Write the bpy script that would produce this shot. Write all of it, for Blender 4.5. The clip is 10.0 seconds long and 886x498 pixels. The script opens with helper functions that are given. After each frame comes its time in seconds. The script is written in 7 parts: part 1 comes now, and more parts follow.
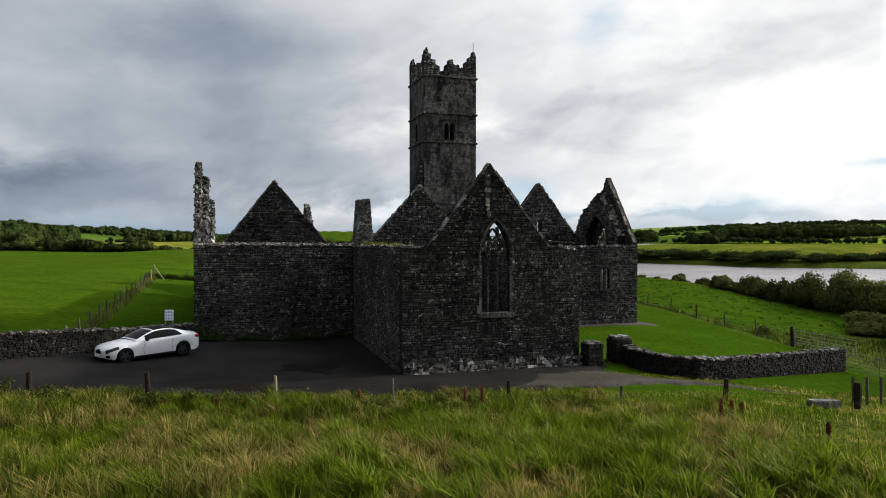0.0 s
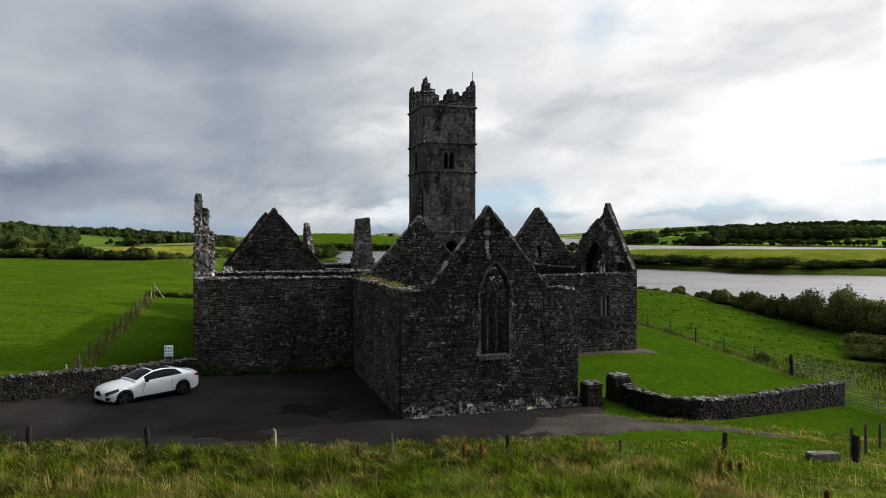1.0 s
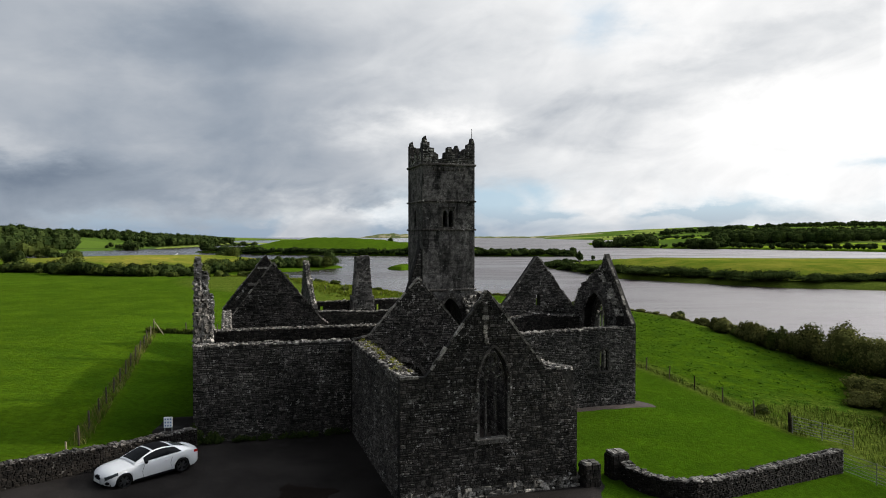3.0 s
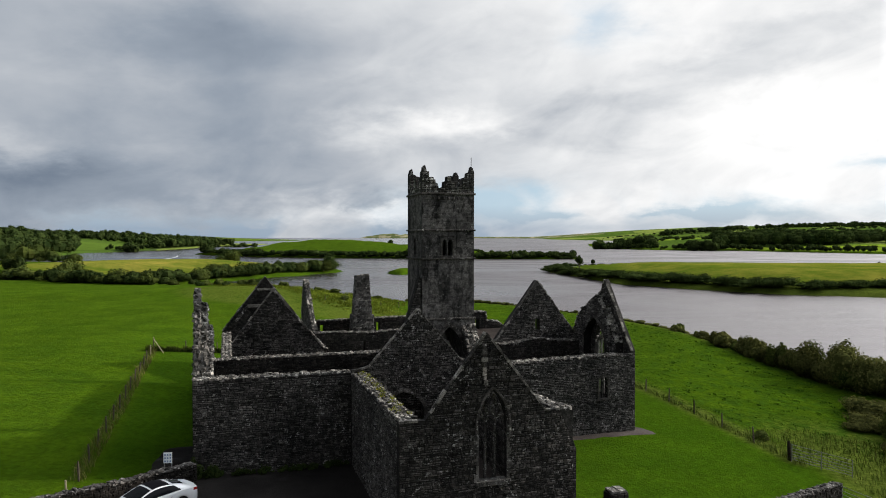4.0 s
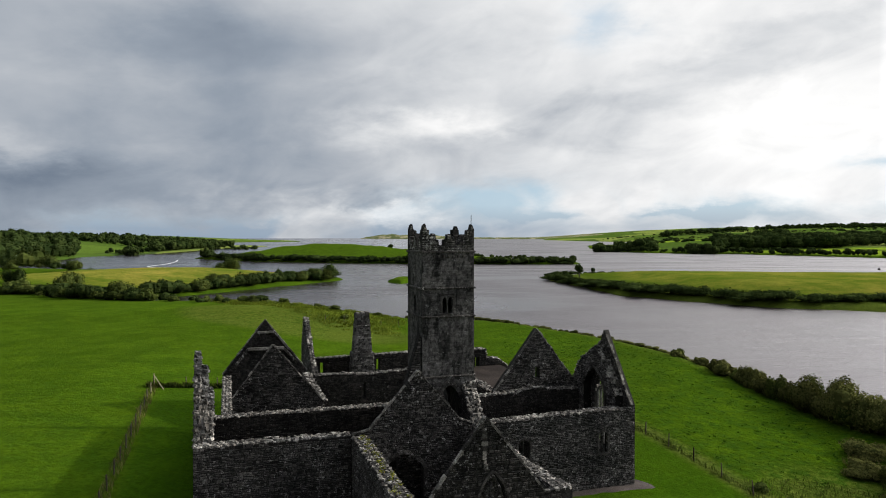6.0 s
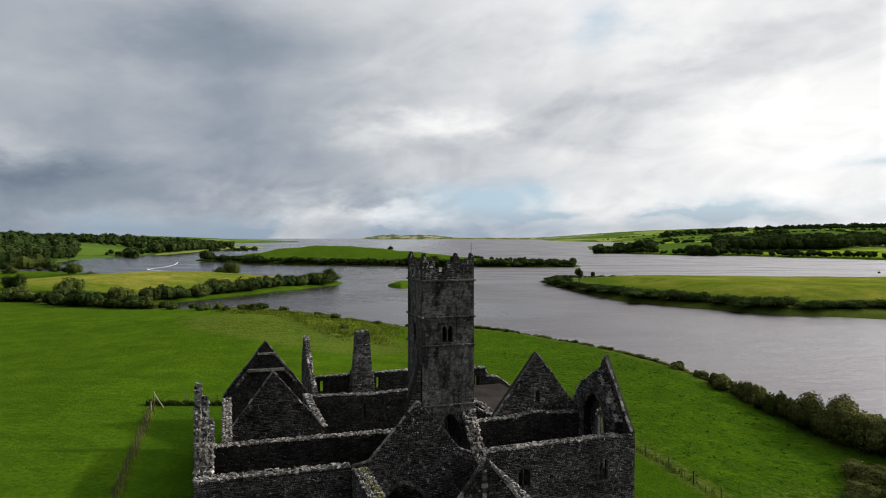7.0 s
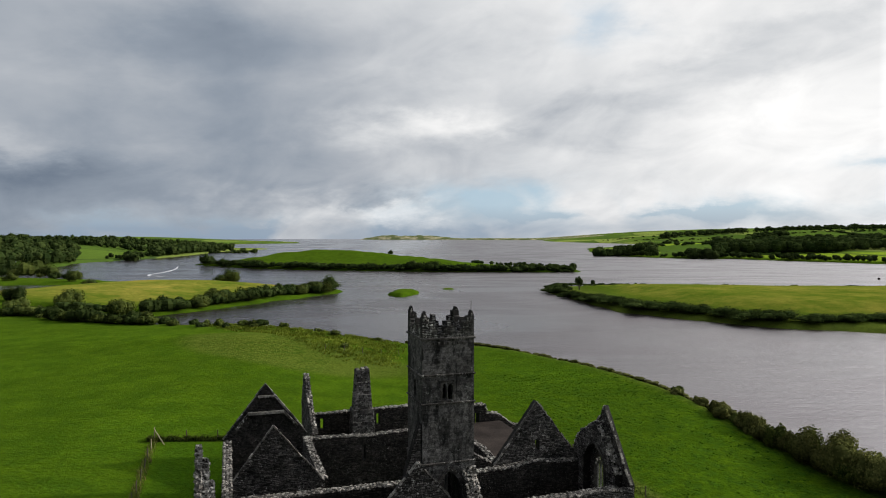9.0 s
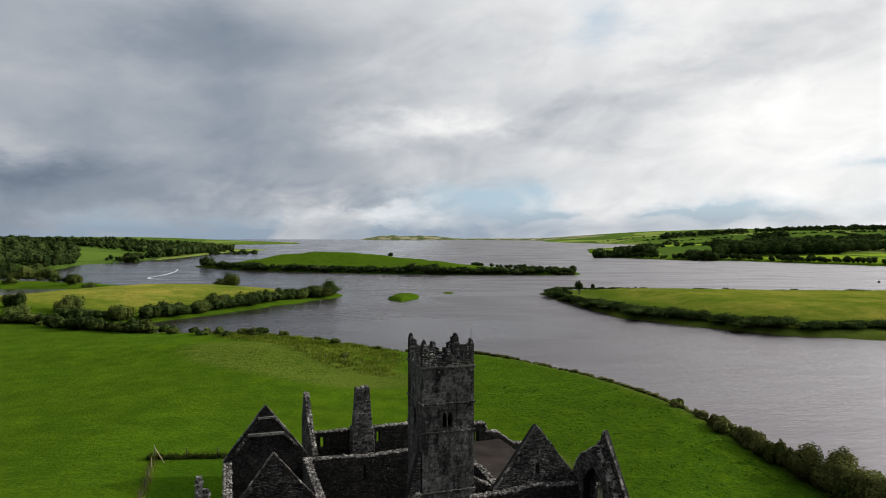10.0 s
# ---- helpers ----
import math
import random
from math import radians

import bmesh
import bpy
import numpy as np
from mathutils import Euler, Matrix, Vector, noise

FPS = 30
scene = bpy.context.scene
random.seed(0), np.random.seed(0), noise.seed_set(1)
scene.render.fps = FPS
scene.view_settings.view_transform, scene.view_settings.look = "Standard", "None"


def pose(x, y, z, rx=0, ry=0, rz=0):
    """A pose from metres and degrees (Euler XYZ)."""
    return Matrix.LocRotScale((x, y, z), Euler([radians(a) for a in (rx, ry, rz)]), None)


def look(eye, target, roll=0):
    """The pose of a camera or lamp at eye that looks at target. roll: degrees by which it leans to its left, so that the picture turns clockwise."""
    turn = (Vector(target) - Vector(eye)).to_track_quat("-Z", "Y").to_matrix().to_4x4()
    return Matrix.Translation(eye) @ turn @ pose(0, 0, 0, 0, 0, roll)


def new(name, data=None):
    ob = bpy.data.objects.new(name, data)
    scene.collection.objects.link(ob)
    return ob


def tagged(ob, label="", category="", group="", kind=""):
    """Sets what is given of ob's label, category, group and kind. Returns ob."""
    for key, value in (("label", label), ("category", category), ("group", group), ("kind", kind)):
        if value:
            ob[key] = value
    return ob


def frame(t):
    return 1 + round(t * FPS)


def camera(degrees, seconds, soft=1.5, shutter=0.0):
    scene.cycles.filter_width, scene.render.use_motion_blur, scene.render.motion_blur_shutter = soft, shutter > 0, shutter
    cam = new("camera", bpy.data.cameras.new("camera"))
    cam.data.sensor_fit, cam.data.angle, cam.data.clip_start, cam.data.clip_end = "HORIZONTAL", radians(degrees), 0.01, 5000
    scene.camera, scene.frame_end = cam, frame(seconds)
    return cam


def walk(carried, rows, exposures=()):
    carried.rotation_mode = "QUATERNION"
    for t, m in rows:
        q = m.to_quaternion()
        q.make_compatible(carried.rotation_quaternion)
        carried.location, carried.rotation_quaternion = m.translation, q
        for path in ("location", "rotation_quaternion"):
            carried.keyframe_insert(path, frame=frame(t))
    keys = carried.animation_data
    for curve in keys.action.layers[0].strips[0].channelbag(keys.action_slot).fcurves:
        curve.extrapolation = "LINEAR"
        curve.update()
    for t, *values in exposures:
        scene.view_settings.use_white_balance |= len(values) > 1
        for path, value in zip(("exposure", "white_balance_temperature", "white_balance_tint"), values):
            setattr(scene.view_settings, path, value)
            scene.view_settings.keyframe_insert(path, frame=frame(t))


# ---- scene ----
cam = camera(67.6, 10.0, soft=1.0)
EYE, RISE, PITCH = 5.85, 1.853, -1.053
ROWS = [(k * 0.5, 0.12 * min(1.0, k * 0.5 / 4.0)) for k in range(21)]
walk(cam, [(t, pose(x, 0.0, EYE + RISE * t, 90 + PITCH, 0, 0)) for t, x in ROWS], [(0.0, 0.0), (2.5, -0.03), (5.5, -0.10), (8.0, -0.16), (10.0, -0.20)])

# ---- light ----
SUN_DIR = Vector((0.90, 0.27, 0.37)).normalized()
sun = new("sun", bpy.data.lights.new("sun", "SUN"))
sun.data.energy, sun.data.angle, sun.data.color = 5.3, radians(2.0), (1.0, 0.93, 0.82)
sun.matrix_world = look((200, 120, 120), Vector((200, 120, 120)) - SUN_DIR)
scene.view_settings.exposure = 0.0


def build_world():
    w = bpy.data.worlds.new("sky")
    scene.world = w
    w.use_nodes = True
    nt = w.node_tree
    N, L = nt.nodes, nt.links
    N.clear()

    def node(kind, **kw):
        n = N.new(kind)
        for k, val in kw.items():
            n.inputs[k.replace("_", " ")].default_value = val
        return n

    def math_(op, a, b=None, clamp=False):
        n = N.new("ShaderNodeMath")
        n.operation, n.use_clamp = op, clamp
        for j, q in enumerate((a, b)):
            if q is None:
                continue
            if isinstance(q, (int, float)):
                n.inputs[j].default_value = q
            else:
                L.new(q, n.inputs[j])
        return n.outputs[0]

    def ramp(fac, stops):
        n = N.new("ShaderNodeValToRGB")
        els = n.color_ramp.elements
        while len(els) < len(stops):
            els.new(0.5)
        for e, (p, col) in zip(els, stops):
            e.position, e.color = p, (*col, 1)
        L.new(fac, n.inputs[0])
        return n.outputs[0]

    def mix(fac, a, b):
        n = N.new("ShaderNodeMix")
        n.data_type = "RGBA"
        for sock, q in ((n.inputs[0], fac), (n.inputs[6], a), (n.inputs[7], b)):
            if isinstance(q, (int, float)):
                sock.default_value = q
            elif isinstance(q, tuple):
                sock.default_value = (*q, 1)
            else:
                L.new(q, sock)
        return n.outputs[2]

    tc = N.new("ShaderNodeTexCoord")
    sep = N.new("ShaderNodeSeparateXYZ")
    L.new(tc.outputs["Generated"], sep.inputs[0])
    X, Y, Z = sep.outputs
    zz = math_("ADD", math_("MAXIMUM", Z, 0.0), 0.50)
    px, py = math_("DIVIDE", X, zz), math_("DIVIDE", Y, zz)
    comb = N.new("ShaderNodeCombineXYZ")
    L.new(px, comb.inputs[0]), L.new(py, comb.inputs[1])

    def noise_(scale, detail, rough, vec, dist=0.0):
        n = node("ShaderNodeTexNoise", Scale=scale, Detail=detail, Roughness=rough, Distortion=dist)
        L.new(vec, n.inputs["Vector"])
        return n.outputs["Fac"]

    az, el = math_("ARCTAN2", X, Y), math_("ARCSINE", Z)

    # billows that bend the edges of the cloud masses
    comb2 = N.new("ShaderNodeCombineXYZ")
    L.new(az, comb2.inputs[0]), L.new(math_("MULTIPLY", el, 2.2), comb2.inputs[1])
    shift = N.new("ShaderNodeVectorMath")
    L.new(comb2.outputs[0], shift.inputs[0])
    shift.inputs[1].default_value = (7.3, 3.1, 0)
    az_ = math_("ADD", az, math_("MULTIPLY", math_("SUBTRACT", noise_(9.0, 6.0, 0.6, comb2.outputs[0], 0.0), 0.5), 0.26))
    el_ = math_("ADD", el, math_("MULTIPLY", math_("SUBTRACT", noise_(9.0, 6.0, 0.6, shift.outputs[0], 0.0), 0.5), 0.085))

    def bank(a0, e0, sa, se):
        """A broad soft cloud mass round one direction."""
        p, q = math_("DIVIDE", math_("SUBTRACT", az_, a0), sa), math_("DIVIDE", math_("SUBTRACT", el_, e0), se)
        return math_("EXPONENT", math_("MULTIPLY", math_("ADD", math_("MULTIPLY", p, p), math_("MULTIPLY", q, q)), -1.0))

    big = noise_(1.5, 2.0, 0.5, comb.outputs[0], 0.4)
    mid = noise_(3.6, 5.0, 0.46, comb.outputs[0], 0.5)
    fine = noise_(9.0, 6.0, 0.55, comb.outputs[0], 0.4)
    lift = math_("MULTIPLY", Z, 3.2, True)
    tone = math_("ADD", math_("ADD", math_("MULTIPLY", big, 0.30), 0.37), math_("ADD", math_("MULTIPLY", math_("ADD", math_("MULTIPLY", math_("SUBTRACT", mid, 0.5), lift), 0.5), 0.23), math_("MULTIPLY", fine, 0.05)))
    # heaped cloud low down, less drawn out than the sheet above it
    heap = N.new("ShaderNodeCombineXYZ")
    L.new(X, heap.inputs[0]), L.new(Y, heap.inputs[1])
    L.new(math_("SUBTRACT", math_("MULTIPLY", Z, 2.2), math_("MULTIPLY", X, 0.45)), heap.inputs[2])
    puff = noise_(7.0, 6.0, 0.55, heap.outputs[0], 0.6)
    broad = noise_(2.6, 4.0, 0.5, heap.outputs[0], 0.8)
    near_low = math_("SUBTRACT", 1.0, math_("MULTIPLY", Z, 2.4), True)
    tone = math_("ADD", tone, math_("MULTIPLY", math_("SUBTRACT", puff, 0.5), math_("MULTIPLY", near_low, 0.42)))
    tone = math_("ADD", tone, math_("MULTIPLY", math_("SUBTRACT", broad, 0.5), 0.38))
    curl = noise_(16.0, 5.0, 0.55, heap.outputs[0], 0.4)
    tone = math_("ADD", tone, math_("MULTIPLY", math_("SUBTRACT", curl, 0.5), math_("MULTIPLY", bank(-0.05, 0.050, 0.26, 0.030), 0.7)))
    # the veiled sun, to the right, and the heavy cloud opposite
    dot = N.new("ShaderNodeVectorMath")
    dot.operation = "DOT_PRODUCT"
    L.new(tc.outputs["Generated"], dot.inputs[0])
    dot.inputs[1].default_value = Vector((0.66, 0.66, 0.36)).normalized()
    glow = math_("MULTIPLY", math_("ADD", dot.outputs["Value"], -0.50), 1.0, True)
    tone = math_("ADD", tone, math_("MULTIPLY", glow, 0.82))
    tone = math_("ADD", tone, math_("MULTIPLY", math_("SUBTRACT", puff, 0.54), math_("MULTIPLY", glow, 0.55)))
    for amount, where in ((-0.20, (-0.50, 0.055, 0.36, 0.055)), (-0.09, (-0.27, 0.20, 0.16, 0.11)), (0.07, (-0.56, 0.20, 0.14, 0.09)), (0.12, (-0.03, 0.155, 0.14, 0.028)), (0.26, (-0.15, 0.040, 0.17, 0.026)),
                          (0.10, (-0.36, 0.36, 0.22, 0.07)), (0.15, (0.42, 0.24, 0.30, 0.20)), (-0.20, (0.28, 0.19, 0.12, 0.026)), (-0.24, (0.42, 0.235, 0.11, 0.028)), (-0.18, (0.53, 0.275, 0.09, 0.022)),
                          (-0.16, (0.19, 0.145, 0.12, 0.022)), (0.05, (0.36, 0.155, 0.13, 0.03)), (0.20, (0.0, 0.165, 0.10, 0.022)), (-0.13, (-0.56, 0.085, 0.10, 0.02)), (0.16, (-0.63, 0.115, 0.09, 0.018)),
                          (-0.20, (-0.13, 0.055, 0.06, 0.016)), (0.22, (-0.06, 0.040, 0.05, 0.014)), (0.12, (0.30, 0.05, 0.16, 0.02)), (-0.12, (-0.35, 0.27, 0.20, 0.05)), (-0.10, (0.05, 0.28, 0.14, 0.035))):
        tone = math_("ADD", tone, math_("MULTIPLY", bank(*where), amount))
    cloud = ramp(math_("MULTIPLY", tone, 0.70, True), [(0.22, (0.17, 0.215, 0.285)), (0.38, (0.325, 0.375, 0.445)), (0.50, (0.50, 0.535, 0.585)), (0.62, (0.74, 0.76, 0.785)), (0.74, (0.96, 0.963, 0.967)), (0.92, (1.30, 1.285, 1.265))])
    # an overcast sky is brighter overhead
    over = N.new("ShaderNodeVectorMath")
    over.operation = "SCALE"
    up = N.new("ShaderNodeMapRange")
    up.interpolation_type = "SMOOTHSTEP"
    L.new(Z, up.inputs[0])
    for sock, val in zip(up.inputs[1:5], (0.34, 0.90, 1.0, 1.05)):
        sock.default_value = val
    # an unseen bright patch of cloud, added high right to lighten the water
    aim = N.new("ShaderNodeVectorMath")
    aim.operation = "DOT_PRODUCT"
    L.new(tc.outputs["Generated"], aim.inputs[0])
    aim.inputs[1].default_value = Vector((0.75, 0.35, 0.60)).normalized()
    shine = N.new("ShaderNodeMapRange")
    shine.interpolation_type = "SMOOTHSTEP"
    L.new(aim.outputs["Value"], shine.inputs[0])
    for sock, val in zip(shine.inputs[1:5], (0.62, 0.97, 1.0, 6.4)):
        sock.default_value = val
    # the added brightness stays above and right of the view
    wide = math_("MAXIMUM", math_("MULTIPLY", math_("SUBTRACT", Z, 0.33), 6.0, True), math_("MULTIPLY", math_("SUBTRACT", az, 0.58), 5.0, True))
    gain = math_("ADD", math_("MULTIPLY", math_("SUBTRACT", shine.outputs[0], 1.0), wide), 1.0)
    L.new(cloud, over.inputs[0]), L.new(math_("MULTIPLY", up.outputs[0], gain), over.inputs["Scale"])
    cloud = over.outputs[0]
    sky = N.new("ShaderNodeTexSky")
    sky.sky_type, sky.sun_disc = "NISHITA", False
    sky.sun_elevation, sky.sun_rotation = math.asin(SUN_DIR.z), math.atan2(SUN_DIR.x, SUN_DIR.y)
    clear = N.new("ShaderNodeVectorMath")
    clear.operation = "SCALE"
    L.new(sky.outputs[0], clear.inputs[0])
    clear.inputs["Scale"].default_value = 0.10
    # gaps of blue low over the horizon
    hole = math_("ADD", math_("MULTIPLY", bank(0.08, 0.055, 0.13, 0.028), 1.25), math_("MULTIPLY", bank(0.42, 0.032, 0.34, 0.020), 0.85))
    hole = math_("ADD", hole, math_("MULTIPLY", bank(0.235, 0.305, 0.05, 0.03), 0.7))
    hole = math_("ADD", hole, math_("MULTIPLY", bank(0.27, 0.036, 0.14, 0.008), 1.2))
    hole = math_("ADD", hole, math_("MULTIPLY", bank(0.62, 0.092, 0.08, 0.010), 1.0))
    hole = math_("ADD", hole, math_("MULTIPLY", bank(-0.20, 0.0, 0.5, 0.022), 1.5))
    gap = math_("MULTIPLY", hole, math_("MULTIPLY", math_("SUBTRACT", mid, 0.36), 4.5, True), True)
    high = math_("MULTIPLY", math_("SUBTRACT", el, 0.012), 28.0, True)
    col = mix(math_("MULTIPLY", gap, 0.92), cloud, mix(0.8, clear.outputs[0], mix(high, (0.34, 0.46, 0.62), (0.52, 0.71, 0.88))))
    bg = N.new("ShaderNodeBackground")
    bg.inputs["Strength"].default_value = 1.0
    out = N.new("ShaderNodeOutputWorld")
    L.new(col, bg.inputs[0]), L.new(bg.outputs[0], out.inputs[0])


build_world()


# ---- materials ----
class Mat:
    def __init__(self, name, rough=0.9, metal=0.0, spec=0.3):
        self.m = bpy.data.materials.new(name)
        self.m.use_nodes = True
        self.nt = self.m.node_tree
        self.N, self.L = self.nt.nodes, self.nt.links
        self.b = self.N["Principled BSDF"]
        self.b.inputs["Roughness"].default_value = rough
        self.b.inputs["Metallic"].default_value = metal
        self.b.inputs["Specular IOR Level"].default_value = spec
        self.pos = None

    def put(self, sock, q):
        if isinstance(q, (int, float)):
            sock.default_value = q
        elif isinstance(q, (tuple, list)):
            sock.default_value = (*q, 1) if len(q) == 3 and len(sock.default_value) == 4 else q
        else:
            self.L.new(q, sock)

    def where(self):
        if not self.pos:
            self.pos = self.N.new("ShaderNodeNewGeometry").outputs["Position"]
        return self.pos

    def noise(self, scale, detail=3, rough=0.55, vec=None, dist=0.0):
        n = self.N.new("ShaderNodeTexNoise")
        for k, val in (("Scale", scale), ("Detail", detail), ("Roughness", rough), ("Distortion", dist)):
            n.inputs[k].default_value = val
        self.L.new(vec or self.where(), n.inputs["Vector"])
        return n.outputs["Fac"]

    def voronoi(self, scale, vec=None, feature="F1", out="Distance"):
        n = self.N.new("ShaderNodeTexVoronoi")
        n.feature = feature
        n.inputs["Scale"].default_value = scale
        self.L.new(vec or self.where(), n.inputs["Vector"])
        return n.outputs[out]

    def stretch(self, x, y, z):
        n = self.N.new("ShaderNodeVectorMath")
        n.operation = "MULTIPLY"
        self.L.new(self.where(), n.inputs[0])
        n.inputs[1].default_value = (x, y, z)
        return n.outputs[0]

    def math(self, op, a, b=0.0, clamp=False):
        n = self.N.new("ShaderNodeMath")
        n.operation, n.use_clamp = op, clamp
        self.put(n.inputs[0], a), self.put(n.inputs[1], b)
        return n.outputs[0]

    def span(self, fac, lo, hi, a=0.0, b=1.0):
        n = self.N.new("ShaderNodeMapRange")
        for sock, val in zip(n.inputs, (fac, lo, hi, a, b)):
            self.put(sock, val)
        return n.outputs[0]

    def mix(self, fac, a, b, mode="MIX"):
        n = self.N.new("ShaderNodeMix")
        n.data_type, n.blend_type = "RGBA", mode
        self.put(n.inputs[0], fac), self.put(n.inputs[6], a), self.put(n.inputs[7], b)
        return n.outputs[2]

    def island(self):
        return self.N.new("ShaderNodeNewGeometry").outputs["Random Per Island"]

    def per_object(self):
        return self.N.new("ShaderNodeObjectInfo").outputs["Random"]

    def attr(self, name):
        n = self.N.new("ShaderNodeAttribute")
        n.attribute_name = name
        return n

    def scaled(self, col, fac):
        n = self.N.new("ShaderNodeVectorMath")
        n.operation = "SCALE"
        self.put(n.inputs[0], col), self.put(n.inputs["Scale"], fac)
        return n.outputs[0]

    def color(self, q):
        self.put(self.b.inputs["Base Color"], q)
        return self

    def rough(self, q):
        self.put(self.b.inputs["Roughness"], q)
        return self

    def bump(self, height, dist=0.02, strength=0.6):
        n = self.N.new("ShaderNodeBump")
        n.inputs["Strength"].default_value, n.inputs["Distance"].default_value = strength, dist
        self.put(n.inputs["Height"], height)
        self.L.new(n.outputs[0], self.b.inputs["Normal"])
        return self


def stone_material(name, dark, light, lichen, amount, scale=1.0, spread=1.5, dots=0.5, streak=0.0):
    """Weathered limestone: a tint for each stone, grime in clouds, fine grain, and pale lichen in dots and patches."""
    k = Mat(name, 0.92, spec=0.15)
    tint = k.mix(k.math("POWER", k.math("FRACT", k.math("ADD", k.island(), k.per_object())), spread), dark, light)
    grime = k.span(k.noise(0.42 * scale, 6, 0.7), 0.36, 0.66, 0.42, 1.40)
    col = k.scaled(tint, grime)
    col = k.mix(k.span(k.noise(0.9 * scale, 4, 0.6), 0.45, 0.7, 0.0, 0.35), col, k.scaled(col, 0.75), "MIX")
    grain = k.noise(16 * scale, 4, 0.65)
    col = k.scaled(col, k.span(grain, 0.3, 0.7, 0.35, 1.65))
    col = k.scaled(col, k.span(k.noise(4.2 * scale, 4, 0.6), 0.32, 0.68, 0.40, 1.60))
    if streak:
        run = k.noise(1.0, 4, 0.6, vec=k.stretch(1.5, 1.5, 0.32), dist=0.6)
        col = k.scaled(col, k.span(run, 0.50, 0.60, 1.0, 1.0 - streak))
        blot = k.noise(1.9, 3, 0.5, vec=k.stretch(1, 1, 0.7))
        col = k.scaled(col, k.span(blot, 0.60, 0.64, 1.0, 1.0 - streak))
    zone = k.span(k.noise(0.55 * scale, 3, 0.6), 0.42, 0.62)
    spots = k.math("MULTIPLY", k.span(k.noise(5 * scale, 5, 0.7), 0.60 - amount, 0.70 - amount), k.span(k.noise(0.8 * scale, 2), 0.42, 0.62))
    col = k.mix(spots, col, lichen)
    # small round colonies, here and there
    ids = k.N.new("ShaderNodeSeparateColor")
    k.L.new(k.voronoi(8.0 * scale, out="Color"), ids.inputs[0])
    r = k.span(ids.outputs[0], 1.0 - dots * 0.42, 1.0, 0.0, 0.40)
    dot = k.math("MULTIPLY", k.span(k.math("SUBTRACT", r, k.voronoi(8.0 * scale)), 0.0, 0.10), k.span(zone, 0, 1, 0.25, 0.95))
    col = k.mix(dot, col, k.scaled(lichen, k.span(ids.outputs[1], 0, 1, 0.35, 0.95)))
    k.color(col).bump(grain, 0.03, 0.8)
    return k.m


def plain(name, col, rough=0.6, metal=0.0, spec=0.5, vary=0.15, scale=8.0):
    k = Mat(name, rough, metal, spec)
    k.color(k.scaled(k.mix(0.0, col, col), k.span(k.noise(scale, 4), 0.3, 0.7, 1 - vary, 1 + vary)))
    return k.m


M_STONE = stone_material("limestone", (0.026, 0.0233, 0.0208), (0.088, 0.0805, 0.0735), (0.36, 0.348, 0.324), 0.045, spread=1.5, dots=1.0)
M_CORE = stone_material("mortar_core", (0.0105, 0.0094, 0.0084), (0.031, 0.0284, 0.0257), (0.16, 0.128, 0.12), 0.0, dots=0.3)
M_PALE = stone_material("grey_ashlar", (0.034, 0.0312, 0.0288), (0.128, 0.1185, 0.110), (0.38, 0.366, 0.343), 0.035, dots=0.9)
M_TOWER = stone_material("tower_ashlar", (0.047, 0.0436, 0.0408), (0.092, 0.0858, 0.0803), (0.34, 0.33, 0.31), 0.0, spread=1.0, dots=0.25, streak=0.66)
# Evenly darker mix of the limestone, for the east gable alone.
M_EAST = stone_material("darker_limestone", (0.017, 0.0150, 0.0130), (0.066, 0.0595, 0.0530), (0.36, 0.348, 0.324), 0.04, spread=1.5, dots=1.0)
# Darker, browner stone for the walls inside the ruin.
M_INNER = stone_material("dark_inner_wall", (0.0125, 0.0110, 0.0094), (0.036, 0.0318, 0.0275), (0.17, 0.165, 0.15), 0.0, spread=1.3, dots=0.35)
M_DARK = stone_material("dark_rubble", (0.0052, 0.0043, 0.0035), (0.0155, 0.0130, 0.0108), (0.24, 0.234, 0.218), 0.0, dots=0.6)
M_EDGE = stone_material("edge_stone", (0.026, 0.0238, 0.0215), (0.125, 0.117, 0.106), (0.38, 0.368, 0.342), 0.03, dots=0.9)
M_CAP = stone_material("lichen_stone", (0.035, 0.032, 0.028), (0.25, 0.232, 0.206), (0.48, 0.464, 0.424), 0.05, spread=1.5, dots=0.8)


# ---- terrain ----
WATER = -2.5


def smooth(t):
    t = np.clip(t, 0, 1)
    return t * t * (3 - 2 * t)


def inside_distance(x, y, poly):
    """Distance to the outline, positive inside."""
    best, odd = np.full(x.shape, 1e9), np.zeros(x.shape, bool)
    for (ax, ay), (bx, by) in zip(poly, poly[1:] + poly[:1]):
        ex, ey = bx - ax, by - ay
        t = np.clip(((x - ax) * ex + (y - ay) * ey) / (ex * ex + ey * ey), 0, 1)
        best = np.minimum(best, np.hypot(x - ax - t * ex, y - ay - t * ey))
        cross = (ay > y) != (by > y)
        with np.errstate(divide="ignore", invalid="ignore"):
            odd ^= cross & (x < ax + (y - ay) * ex / (ey if ey else 1e-9))
    return np.where(odd, best, -best)


HOME = [(-420, -400), (420, -400), (110, -60), (78, 0), (64, 30), (54, 46), (48, 58), (44, 67), (41.3, 80), (38.8, 92), (36.2, 103), (32.8, 113.5), (28, 123.5), (19, 137.5), (8, 146), (-12, 150),
        (-30, 152), (-48, 155), (-80, 160), (-105, 176), (-140, 168), (-420, 152)]
SPIT = [(-42, 306), (-48, 287), (-63, 258), (-76, 231), (-87, 210), (-91, 198), (-100, 180), (-120, 150), (-420, 140), (-420, 230), (-230, 236), (-200, 262), (-186, 305), (-160, 342), (-122, 350), (-85, 335), (-56, 318)]
SPIT_FAR = [(-168, 352), (-190, 340), (-250, 335), (-420, 330), (-420, 420), (-260, 398), (-190, 372)]
